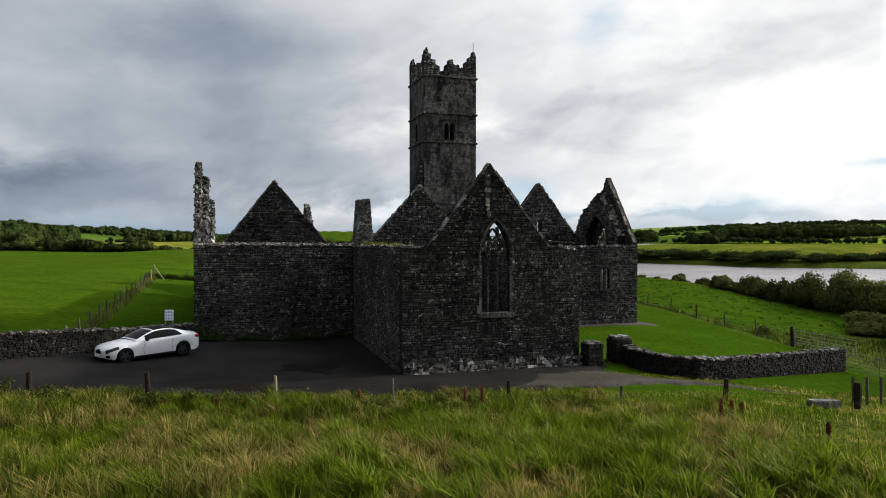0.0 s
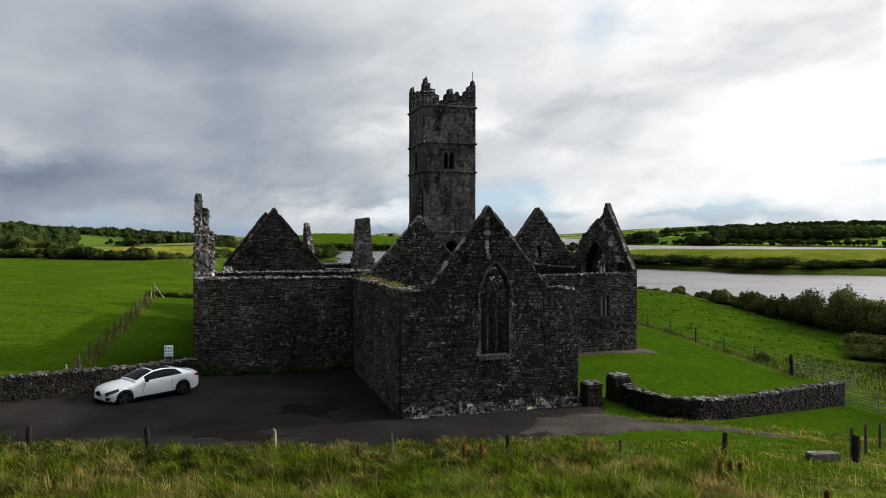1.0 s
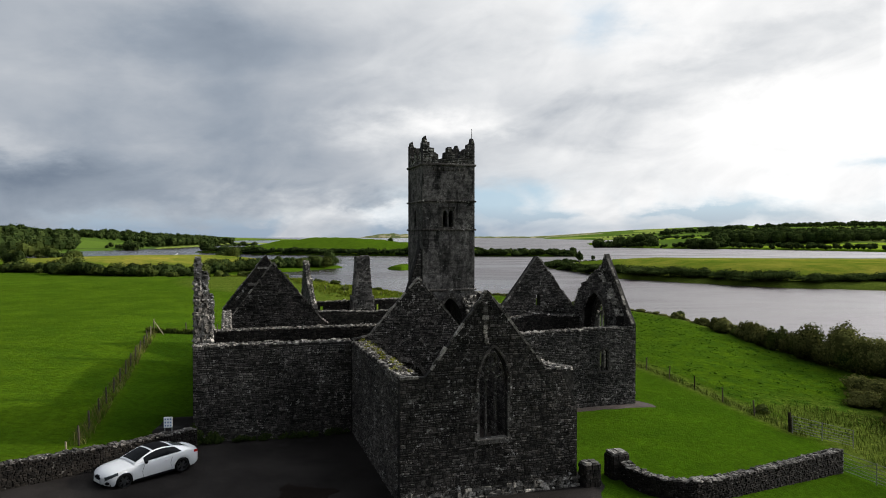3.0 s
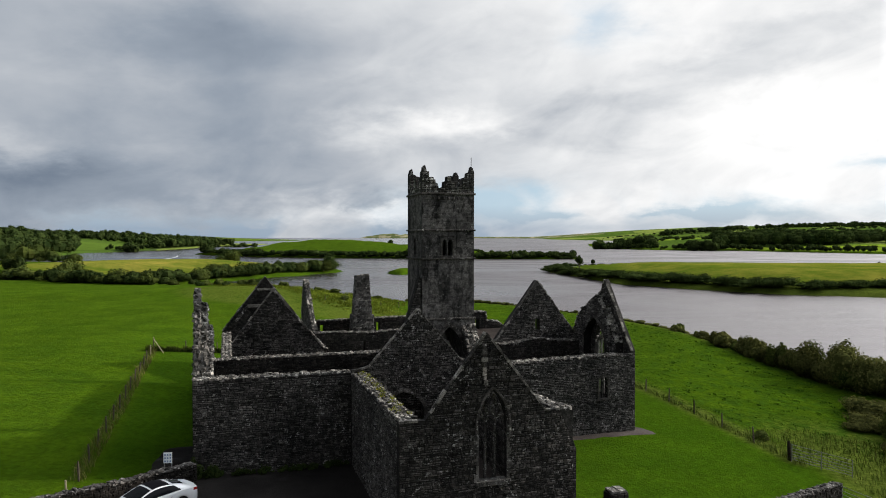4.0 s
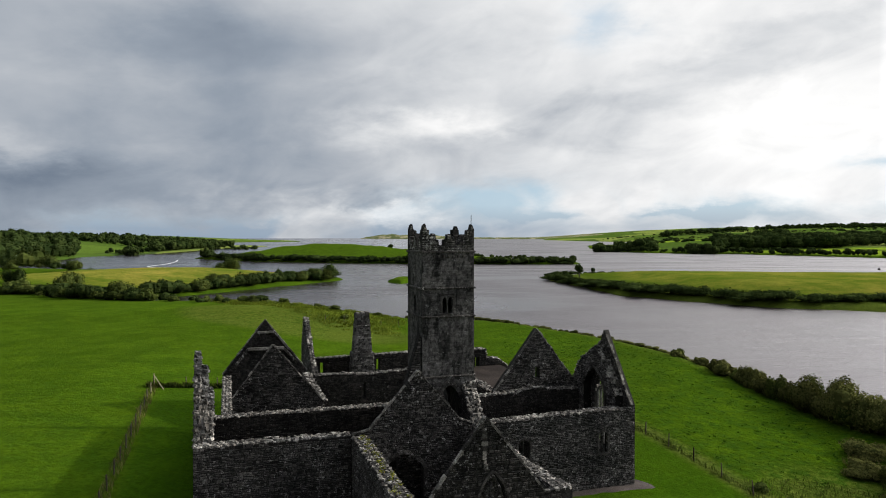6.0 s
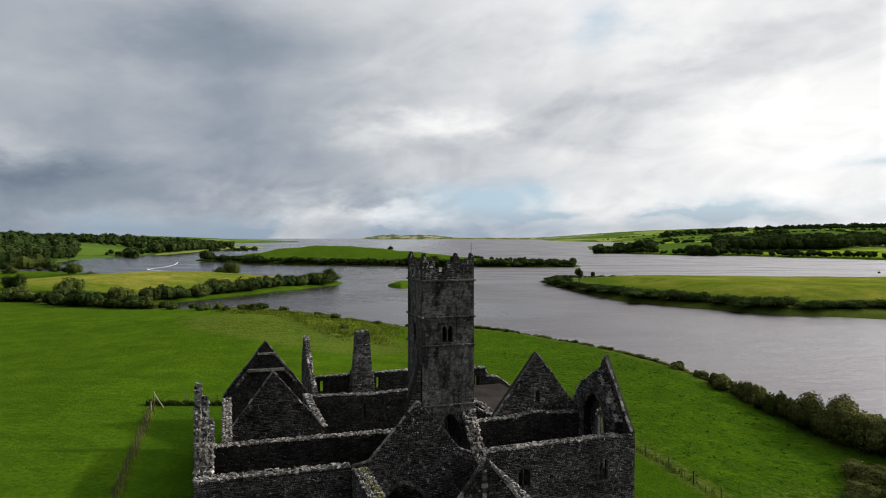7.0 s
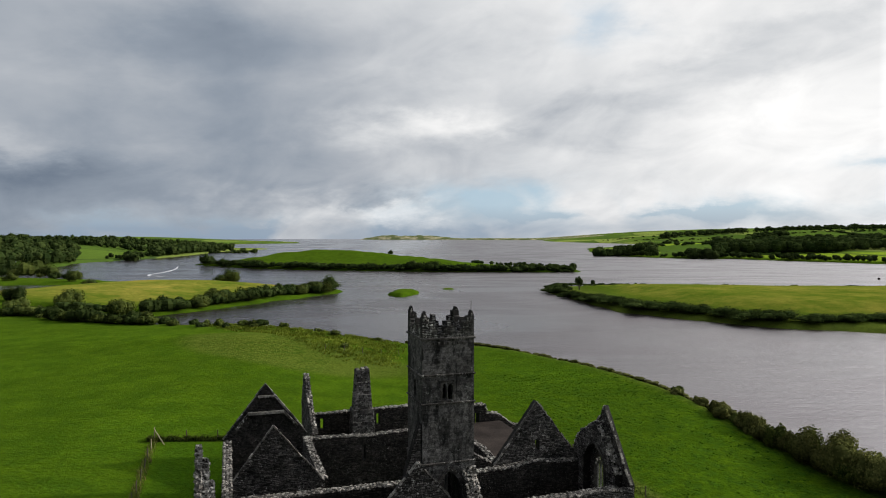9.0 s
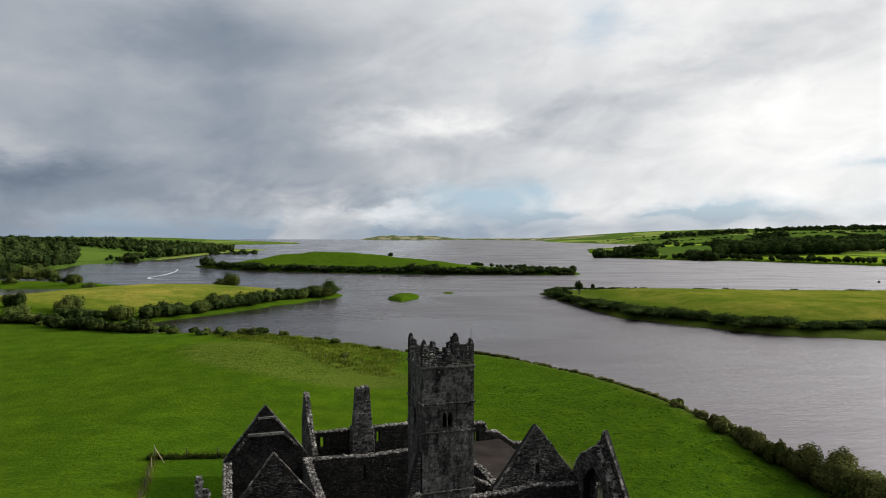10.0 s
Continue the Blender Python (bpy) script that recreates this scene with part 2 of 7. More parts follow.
ISLAND = [(-222, 588), (-148, 522), (-77, 490), (-14, 470), (46, 464), (94, 466), (101, 476), (80, 505), (40, 560), (-20, 640), (-90, 690), (-160, 690), (-205, 640)]
ISLET = [(-25, 285), (-17, 272), (-11, 283), (-10, 298), (-16, 304), (-23, 297)]
ISLET_SMALL = [(0.5, 312), (4.5, 310), (5, 316), (1, 317)]
RIGHT_SPIT = [(44, 312), (50, 272), (54, 238), (58, 217), (70, 202), (82, 188), (93, 178), (114, 169), (220, 160), (600, 190), (600, 310), (250, 302), (140, 306), (82, 320), (54, 324)]
WOODED = [(-310, 520), (-346, 636), (-338, 692), (-328, 741), (-337, 862), (-364, 1067), (-350, 1340), (-420, 1420), (-900, 1500), (-2200, 1500), (-2200, 480), (-420, 470)]
FARM = [(238, 1075), (226, 842), (268, 760), (327, 742), (402, 604), (640, 560), (3200, 500), (3400, 4700), (380, 4700), (419, 2950), (573, 2340), (660, 1950), (520, 1760), (304, 1400), (262, 1200)]
FAR_LEFT = [(-500, 2350), (-780, 1900), (-2400, 1900), (-3300, 4700), (-1500, 4700), (-650, 3000)]
DUNES = [(-560, 4300), (-300, 4180), (100, 4100), (420, 3800), (900, 3700), (900, 4800), (-500, 4800)]
ISLET_THIN = [(-50, 385), (-42, 384), (-40, 388), (-48, 390)]


def home_height(x, y):
    z = 2.3 * smooth((-x - 7.0) / 34)
    start = np.where(y < 30, 7 + np.clip(29 - y, 0, 7) * 1.0, 7 + np.clip(y - 30, 0, 400) * 0.42)
    run = x - start
    z = z - 0.122 * (np.sqrt(run * run + 2.0) + run) / 2 + 0.122 * (np.sqrt((run - 15.5) ** 2 + 4.0) + (run - 15.5)) / 2
    z = z + 0.85 * smooth((20.5 - y) / 9) * smooth((30 - x) / 20)
    z = z + 1.2 * np.exp(-(((x + 44) / 22) ** 2 + ((y - 128) / 9) ** 2)) + 0.8 * np.exp(-(((x + 22) / 14) ** 2 + ((y - 130) / 7) ** 2))
    return z - 0.9 * smooth((y - 60) / 70) * smooth((x + 40) / 40)


def ripple(x, y, k, a):
    return a * (np.sin(x * k + 1.3 * np.sin(y * k * 0.7)) + np.sin(y * k * 1.13 + 1.7 * np.sin(x * k * 0.6 + 2)))


def height(x, y):
    x, y = np.asarray(x, float), np.asarray(y, float)
    near = np.hypot(x, y) < 250
    z = np.full(x.shape, -6.0)

    def land(poly, h, ramp_):
        d = inside_distance(x, y, poly) + ripple(x, y, 0.21, 0.5) * np.clip(np.hypot(x, y) / 200, 0.4, 3)
        zl = -5.0 + (h(d) + 5.0) * smooth((d + ramp_ * 0.5) / ramp_)
        return np.where(d > -ramp_, np.maximum(z, zl), z)

    z = land(HOME, lambda d: home_height(x, y), 7.0)
    z = land(SPIT, lambda d: -1.7 + 5.2 * smooth(d / 55) + ripple(x, y, 0.05, 0.2), 8.0)
    z = land(SPIT_FAR, lambda d: -1.6 + 1.2 * smooth(d / 20), 8.0)
    z = land(ISLAND, lambda d: -1.2 + 12.5 * smooth(d / 105) * np.clip(1.05 - (x + 60) / 420, 0.4, 1.1), 10.0)
    z = land(ISLET, lambda d: -1.7 + 1.0 * smooth(d / 6), 4.0)
    z = land(ISLET_SMALL, lambda d: -2.1 + 0.3 * smooth(d / 2), 1.6)
    z = land(ISLET_THIN, lambda d: -2.2 + 0.5 * smooth(d / 2), 2.0)
    z = land(RIGHT_SPIT, lambda d: -1.8 + 1.0 * smooth(d / 8) + 3.6 * smooth((d - 10) / 30), 8.0)
    z = land(WOODED, lambda d: -1.0 + 17 * smooth(d / 260) + ripple(x, y, 0.012, 2.0) * smooth(d / 80), 14.0)
    z = land(FARM, lambda d: -1.0 + 7 * smooth(d / 240) + 15 * smooth((d - 200) / 900) + 36 * smooth((x - 400) / 800) * smooth((y - 1150) / 1500) + ripple(x, y, 0.006, 2.5) * smooth(d / 200), 16.0)
    z = land(FAR_LEFT, lambda d: 1.0 + 22 * smooth(d / 700), 30.0)
    z = land(DUNES, lambda d: 6.0 + (8 + 21 * smooth((90 - x) / 160)) * smooth(d / 110) * (0.72 + ripple(x, y, 0.031, 0.13) + ripple(x, y, 0.071, 0.06)), 40.0)
    return z


def mesh_object(name, verts, faces, material, smooth_=False, parent=None):
    me = bpy.data.meshes.new(name)
    me.from_pydata(verts, [], faces)
    if material:
        for q in (material if isinstance(material, (list, tuple)) else [material]):
            me.materials.append(q)
    if smooth_:
        me.polygons.foreach_set("use_smooth", [True] * len(me.polygons))
    ob = new(name, me)
    if parent:
        ob.parent = parent
    return ob


def quad_grid(nr, nc, closed=False):
    i = np.arange(nr - 1)[:, None] * nc
    j = np.arange(nc if closed else nc - 1)[None, :]
    k = (j + 1) % nc
    return np.stack([(i + j), (i + k), (i + nc + k), (i + nc + j)], -1).reshape(-1, 4)


def ground_material():
    k = Mat("grass_ground", 1.0, spec=0.0)
    kind = k.attr("cover").outputs["Color"]
    sep = k.N.new("ShaderNodeSeparateColor")
    k.L.new(kind, sep.inputs[0])
    rough_, dry, far = sep.outputs
    a = k.noise(0.25, 5, 0.6)
    b = k.noise(2.6, 5, 0.7)
    c = k.noise(0.05, 3, 0.55)
    lawn = k.mix(k.span(a, 0.35, 0.65), (0.0160, 0.039, 0.0011), (0.0310, 0.060, 0.0017))
    wild = k.mix(k.span(b, 0.35, 0.65), (0.024, 0.040, 0.005), (0.066, 0.076, 0.014))
    straw = k.mix(k.span(k.math("ADD", k.math("MULTIPLY", a, 0.5), k.math("MULTIPLY", c, 0.5)), 0.38, 0.62), (0.068, 0.098, 0.010), (0.23, 0.165, 0.036))
    field = k.voronoi(0.0075, vec=k.stretch(1, 0.42, 0), out="Color")
    fsep = k.N.new("ShaderNodeSeparateColor")
    k.L.new(field, fsep.inputs[0])
    farm = k.mix(fsep.outputs[0], (0.020, 0.044, 0.008), (0.050, 0.082, 0.013))
    farm = k.mix(k.span(fsep.outputs[1], 0.80, 0.84), farm, (0.12, 0.145, 0.035))
    # Sunlit strips among fields dimmed by cloud shade, both put into the colour.
    farm = k.mix(k.attr("lit_fields").outputs["Fac"], farm, (0.115, 0.165, 0.012))
    edge = k.voronoi(0.0075, vec=k.stretch(1, 0.42, 0), feature="DISTANCE_TO_EDGE")
    farm = k.mix(k.span(edge, 0.012, 0.03), (0.018, 0.032, 0.012), farm)
    # Mown grass; some of the ruin's shadow on it is in this darker green.
    lawn = k.mix(k.attr("mown").outputs["Fac"], lawn, k.mix(k.span(a, 0.35, 0.65), (0.0120, 0.034, 0.0009), (0.0200, 0.047, 0.0013)))
    col = k.mix(rough_, lawn, wild)
    col = k.mix(dry, col, straw)
    tuss = k.math("MULTIPLY", k.attr("cover").outputs["Alpha"], k.span(k.noise(0.8, 4, 0.65, vec=k.stretch(1, 1.2, 1), dist=0.8), 0.46, 0.60))
    col = k.mix(k.math("MULTIPLY", tuss, 0.85), col, (0.0135, 0.038, 0.0028))
    col = k.mix(far, col, farm)
    col = k.mix(k.math("MULTIPLY", far, dry), col, k.mix(k.span(k.noise(0.02, 4, 0.6), 0.50, 0.62), (0.050, 0.055, 0.030), (0.25, 0.21, 0.15)))
    col = k.scaled(col, k.span(b, 0.3, 0.7, 0.60, 1.36))
    col = k.scaled(col, k.span(c, 0.3, 0.7, 0.85, 1.15))
    k.b.inputs["Sheen Weight"].default_value = 0.055
    k.b.inputs["Sheen Roughness"].default_value = 0.6
    k.b.inputs["Sheen Tint"].default_value = (0.55, 0.80, 0.10, 1)
    tuft_relief = k.math("MULTIPLY", k.attr("cover").outputs["Alpha"], k.noise(1.3, 5, 0.65))
    k.color(col).bump(k.math("ADD", k.math("ADD", k.noise(9, 4, 0.7), b), k.math("MULTIPLY", tuft_relief, 6.0)), 0.10, 0.8)
    return k.m


M_GROUND = ground_material()


def build_ground():
    ang = np.radians(np.concatenate([np.arange(-42, 42, 0.22), np.arange(42, 318, 3.0)]))
    rad = np.concatenate([[0.001, 2.0, 4.0], np.geomspace(6.0, 4950.0, 430)])
    R, A = np.meshgrid(rad, ang, indexing="ij")
    x, y = R * np.sin(A), R * np.cos(A)
    z = height(x, y)
    me_faces = quad_grid(len(rad), len(ang), True)
    ob = mesh_object("ground", np.stack([x, y, z], -1).reshape(-1, 3).tolist(), me_faces.tolist(), M_GROUND, True)
    x, y = x.ravel(), y.ravel()
    d_home = inside_distance(x, y, HOME)
    wild = smooth((25.0 + 0.08 * x - y) / 1.2) * smooth((9 - x) / 6) * (np.abs(x) < 70) + smooth((22.0 - y) / 1.5) * (np.abs(x) < 70) + (y < 6)
    beyond = (x - 22.6 + 0.357 * (y - 42.7)) / 1.06
    wild = np.maximum(wild, smooth(1.6 - np.abs(beyond - 0.7)) * (y > 42) * (y < 75))
    wild = np.maximum(wild, 0.85 * smooth((x - 23) / 2) * smooth((56 - y - 0.3 * np.abs(x - 30)) / 8))
    wild = np.maximum(wild, smooth((6 - d_home) / 4) * (d_home > -12))
    wild = np.maximum(wild, 0.75 * smooth(2.2 - 2.0 * (((x + 27) / 24) ** 2 + ((y - 120 + 0.25 * (x + 27)) / 13) ** 2)))
    dsp = inside_distance(x, y, SPIT)
    drs = inside_distance(x, y, RIGHT_SPIT)
    dry = 0.75 * smooth((dsp - 14) / 16) * smooth((y - 200) / 40) + 0.42 * smooth((drs - 16) / 10)
    wild = np.maximum(wild, 0.9 * smooth((16 - np.abs(drs - 6)) / 10) * (drs > -6))
    tuft = smooth((x - 17 + 0.357 * (y - 56)) / 4) * smooth((y - 44) / 6) * (d_home > 0) + 0.45 * (x < -20) * smooth((y - 30) / 20) + 0.25 * smooth(2.2 - 2.0 * (((x + 27) / 24) ** 2 + ((y - 120 + 0.25 * (x + 27)) / 13) ** 2))
    tuft = np.clip(tuft, 0, 1)
    dry = np.maximum(dry, 0.05 * smooth(2.2 - 2.0 * (((x + 27) / 24) ** 2 + ((y - 120 + 0.25 * (x + 27)) / 13) ** 2)))
    dry = np.maximum(dry, 1.0 * (inside_distance(x, y, DUNES) > -30))
    far = np.maximum(smooth((inside_distance(x, y, WOODED) + 10) / 12), np.maximum(smooth((inside_distance(x, y, FARM) - 5) / 60), smooth((y - 1700) / 200)))
    col = np.stack([np.clip(wild, 0, 1), np.clip(dry, 0, 1), np.clip(far, 0, 1), tuft], -1)
    at = ob.data.color_attributes.new("cover", "FLOAT_COLOR", "POINT")
    at.data.foreach_set("color", col.ravel().astype(np.float32))
    # Mask of the mown lawns, the shadowed strip left of the ruin among them.
    mown = smooth((22.2 - 0.357 * (y - 42.7) - x) / 0.8) * smooth((x + 17.6 + 11.5 * (y - 31.4) / 35.9) / 0.8) * (y > 24) * smooth((70 - y) / 2)
    q = x / np.maximum(y, 1.0)
    d_farm = inside_distance(x, y, FARM)
    # Stretches of the far fields that are painted as sunlit.
    lit_fields = (d_farm > 10) * (q > 0.435) * (y < 800) + (q > 0.32) * (q < 0.425) * (y > 1180) * (y < 1330) + (q > 0.25) * (q < 0.33) * (y > 870) * (y < 960)
    at = ob.data.attributes.new("lit_fields", "FLOAT", "POINT")
    at.data.foreach_set("value", np.clip(lit_fields, 0, 1).astype(np.float32))
    at = ob.data.attributes.new("mown", "FLOAT", "POINT")
    at.data.foreach_set("value", mown.astype(np.float32))
    tagged(ob, "bright green grass fields and rough banks round the ruin", "ground", kind="structure")


build_ground()


def build_water():
    k = Mat("estuary_water", 0.3, spec=0.5)
    slick = k.span(k.noise(0.012, 4, 0.6, vec=k.stretch(1, 2.4, 1), dist=1.2), 0.44, 0.60)
    k.color(k.mix(k.span(k.noise(0.02, 3), 0.4, 0.6), (0.010, 0.0072, 0.0078), (0.017, 0.013, 0.014)))
    wave = k.math("ADD", k.noise(0.55, 4, 0.6, vec=k.stretch(1, 2.2, 1)), k.math("MULTIPLY", k.noise(0.08, 3, 0.5, vec=k.stretch(1, 2.5, 1)), 1.0))
    wave = k.math("ADD", wave, k.math("MULTIPLY", k.noise(2.2, 3, 0.6, vec=k.stretch(1, 1.8, 1)), 0.22))
    xyz = k.N.new("ShaderNodeSeparateXYZ")
    k.L.new(k.where(), xyz.inputs[0])
    lee = k.span(k.math("ADD", xyz.outputs[0], k.math("MULTIPLY", k.noise(0.012, 3, 0.6), 90.0)), 95.0, -40.0)
    lee.node.clamp = True
    k.rough(k.math("SUBTRACT", k.span(slick, 0, 1, 0.33, 0.44), k.math("MULTIPLY", lee, 0.20)))
    k.bump(k.math("MULTIPLY", k.math("MULTIPLY", wave, k.span(slick, 0, 1, 0.75, 1.25)), k.span(lee, 0, 1, 1.0, 0.35)), 0.42, 0.5)
    k.b.inputs["Specular Tint"].default_value = (1.0, 0.79, 0.87, 1)
    ang = np.radians(np.arange(0, 360, 3.0))
    rad = np.array([0.5, 60, 150, 400, 1000, 2000, 3500, 4950.0])
    R, A = np.meshgrid(rad, ang, indexing="ij")
    z = WATER + 8.5 * smooth((R - 1200) / 3800)
    v = np.stack([R * np.sin(A), R * np.cos(A), z], -1).reshape(-1, 3)
    ob = mesh_object("water", v.tolist(), quad_grid(len(rad), len(ang), True).tolist(), k.m, True)
    tagged(ob, "grey rippled estuary water", "water", kind="structure")


build_water()

# ---- the ruin: its own axes, u along the front, w away from it ----
TH = radians(18.0)
RUIN = Matrix.Translation((-1.73, 27.74, 0)) @ Matrix.Rotation(TH, 4, "Z")


def ruin_xy(u, w):
    p = RUIN @ Vector((u, w, 0))
    return p.x, p.y


def part(name, bm, material, parent, label=""):
    me = bpy.data.meshes.new(name)
    bm.to_mesh(me)
    bm.free()
    me.materials.append(material)
    ob = new(name, me)
    ob.parent = parent
    if label:
        ob["label"] = label
    return ob


def piece(name, verts, faces, material, parent, label="", smooth_=False, kind=""):
    ob = mesh_object(name, verts, faces, material, smooth_, parent)
    return tagged(ob, label, kind=kind)


def box(bm, x0, x1, y0, y1, z0, z1):
    vs = [bm.verts.new((x, y, z)) for z in (z0, z1) for y in (y0, y1) for x in (x0, x1)]
    for f in ((0, 2, 3, 1), (4, 5, 7, 6), (0, 1, 5, 4), (2, 6, 7, 3), (0, 4, 6, 2), (1, 3, 7, 5)):
        bm.faces.new([vs[i] for i in f])


BOX_FACES = ((0, 2, 3, 1), (4, 5, 7, 6), (0, 1, 5, 4), (2, 6, 7, 3), (0, 4, 6, 2), (1, 3, 7, 5))


def tube(points, r, sides=5):
    """A bent rod through points as verts and faces."""
    V, F = [], []
    pts = [Vector(p) for p in points]
    for i, p in enumerate(pts):
        d = (pts[min(i + 1, len(pts) - 1)] - pts[max(i - 1, 0)]).normalized()
        x = d.orthogonal().normalized()
        y = d.cross(x)
        for k_ in range(sides):
            a = 2 * math.pi * k_ / sides
            V.append(tuple(p + r * (x * math.cos(a) + y * math.sin(a))))
    for i in range(len(pts) - 1):
        for k_ in range(sides):
            q = (k_ + 1) % sides
            F.append((i * sides + k_, i * sides + q, (i + 1) * sides + q, (i + 1) * sides + k_))
    return V, F


class Lumps:
    """Gathers rough stones and bars into one mesh."""

    def __init__(self):
        self.v, self.f = [], []

    def add(self, pts, faces):
        n = len(self.v)
        self.v.extend(pts)
        self.f.extend(tuple(n + i for i in f) for f in faces)

    def lump(self, rng, c, size, turn=0.0, jit=0.16, tilt=0.12):
        m = Euler((rng.uniform(-tilt, tilt), rng.uniform(-tilt, tilt), turn + rng.uniform(-tilt, tilt))).to_matrix()
        pts = []
        for z in (-0.5, 0.5):
            for y in (-0.5, 0.5):
                for x in (-0.5, 0.5):
                    q = 0.84 if z > 0 else 1.0
                    p = Vector(((x * q + rng.uniform(-jit, jit)) * size[0], (y * q + rng.uniform(-jit, jit)) * size[1], (z + rng.uniform(-jit, jit)) * size[2]))
                    pts.append(tuple(Vector(c) + m @ p))
        self.add(pts, BOX_FACES)

    def bar(self, path, put, wide, y0, y1):
        """A moulded bar along a path in (a, z), standing from y0 to y1."""
        for (a, z), (b, y) in zip(path, path[1:]):
            d = Vector((b - a, y - z))
            if d.length < 1e-5:
                continue
            e = d.normalized() * (wide * 0.25)
            n = Vector((-d.y, d.x)).normalized() * (wide / 2)
            a_, z_, b_, y_ = a - e.x, z - e.y, b + e.x, y + e.y
            pts = [put(px + s * n.x, dep, pz + s * n.y) for dep in (y0, y1) for (px, pz) in ((a_, z_), (b_, y_)) for s in (-1, 1)]
            self.add(pts, BOX_FACES)


def wall_mesh(outline, holes, thick, put, flip):
    """Slab with an outline in (a, z), holes through it, front face at y = 0 and back at y = thick."""
    from mathutils.geometry import tessellate_polygon
    loops = [[Vector((a, z, 0)) for a, z in lp] for lp in [outline] + holes]
    flat = [p for lp in loops for p in lp]
    n = len(flat)
    verts = [put(p.x, 0.0, p.y) for p in flat] + [put(p.x, thick, p.y) for p in flat]
    faces = []
    for a, b, c in tessellate_polygon(loops):
        pa, pb, pc = flat[a], flat[b], flat[c]
        if (pb - pa).cross(pc - pa).z < 0:
            b, c = c, b
        faces.append((a, b, c))
        faces.append((a + n, c + n, b + n))
    base = 0
    for lp in loops:
        m = len(lp)
        ccw = sum(lp[i].x * lp[(i + 1) % m].y - lp[(i + 1) % m].x * lp[i].y for i in range(m)) > 0
        for i in range(m):
            p, q = base + i, base + (i + 1) % m
            faces.append((p, p + n, q + n, q) if ccw == (base == 0) else (q, q + n, p + n, p))
        base += m
    return verts, [f[::-1] for f in faces] if flip else faces


def row_spans(loops, z0, z1):
    """Where a course from z0 to z1 lies wholly inside the loops."""
    def cuts(z):
        xs = []
        for lp in loops:
            for (a, p), (b, q) in zip(lp, lp[1:] + lp[:1]):
                if (p > z) != (q > z):
                    xs.append(a + (z - p) * (b - a) / (q - p))
        xs.sort()
        return list(zip(xs[::2], xs[1::2]))
    out = []
    for a, b in cuts(z0 + 0.004):
        for c, d in cuts(z1 - 0.004):
            lo, hi = max(a, c), min(b, d)
            if hi - lo > 0.10:
                out.append((lo, hi))
    return out


def courses(loops, z0, z1, high, long_, rng, joint=0.014):
    """Stones of uneven courses as (a0, a1, z0, z1)."""
    out, z = [], z0
    while z < z1 - 0.05:
        h = rng.uniform(*high)
        for lo, hi in row_spans(loops, z, z + h):
            a = lo + 0.01
            while a < hi - 0.05:
                w = rng.uniform(*long_) * (1.0 if rng.random() < 0.8 else 1.5)
                b = min(a + w, hi - 0.008)
                if hi - b < 0.10:
                    b = hi - 0.008
                if rng.random() < 0.12:
                    d_ = rng.uniform(0.1, 0.5) * h
                    out.append((a, b - joint, z - d_ * 0.4, z + h - joint + d_ * 0.3))
                elif h > 0.12 and rng.random() < 0.30:
                    m = z + h * rng.uniform(0.4, 0.6)
                    out.append((a, b - joint, z, m - joint))
                    out.append((a, b - joint, m, z + h - joint))
                else:
                    out.append((a, b - joint, z + rng.uniform(0, 0.012), z + h - joint - rng.uniform(0, 0.012)))
                a = b
        z += h
    return out


STONE_FACES = ((4, 5, 6, 7), (0, 1, 5, 4), (1, 2, 6, 5), (2, 3, 7, 6), (3, 0, 4, 7))


def stone_points(a0, a1, z0, z1, proud, rng, put, y=0.0, sign=1):
    j = min(0.04, 0.16 * (z1 - z0))
    r = lambda: rng.uniform(-j, j)
    back = [(a0 + r(), z0 + r()), (a1 + r(), z0 + r()), (a1 + r(), z1 + r()), (a0 + r(), z1 + r())]
    ca, cz = (a0 + a1) / 2, (z0 + z1) / 2
    k = rng.uniform(0.012, 0.026)
    pts = [put(a, y + sign * 0.02, z) for a, z in back]
    for a, z in back:
        pts.append(put(a - math.copysign(k, a - ca), y - sign * proud * rng.uniform(0.75, 1.15), z - math.copysign(k, z - cz)))
    return pts


STONE_SHAPES = []


def stone_shapes():
    """A dozen unit stones, shared by all the single ones."""
    if not STONE_SHAPES:
        rng = random.Random(77)
        for _ in range(12):
            j = lambda: rng.uniform(-0.035, 0.035)
            back = [(-0.5 + j(), -0.5 + j()), (0.5 + j(), -0.5 + j()), (0.5 + j(), 0.5 + j()), (-0.5 + j(), 0.5 + j())]
            v = [(a, 0.5, z) for a, z in back] + [(a * 0.90, -1.0 + rng.uniform(-0.2, 0.25), z * 0.82) for a, z in back]
            me = bpy.data.meshes.new("stone")
            me.from_pydata(v, [], STONE_FACES)
            STONE_SHAPES.append(me)
    return STONE_SHAPES


LATER = []  # single stones, built last


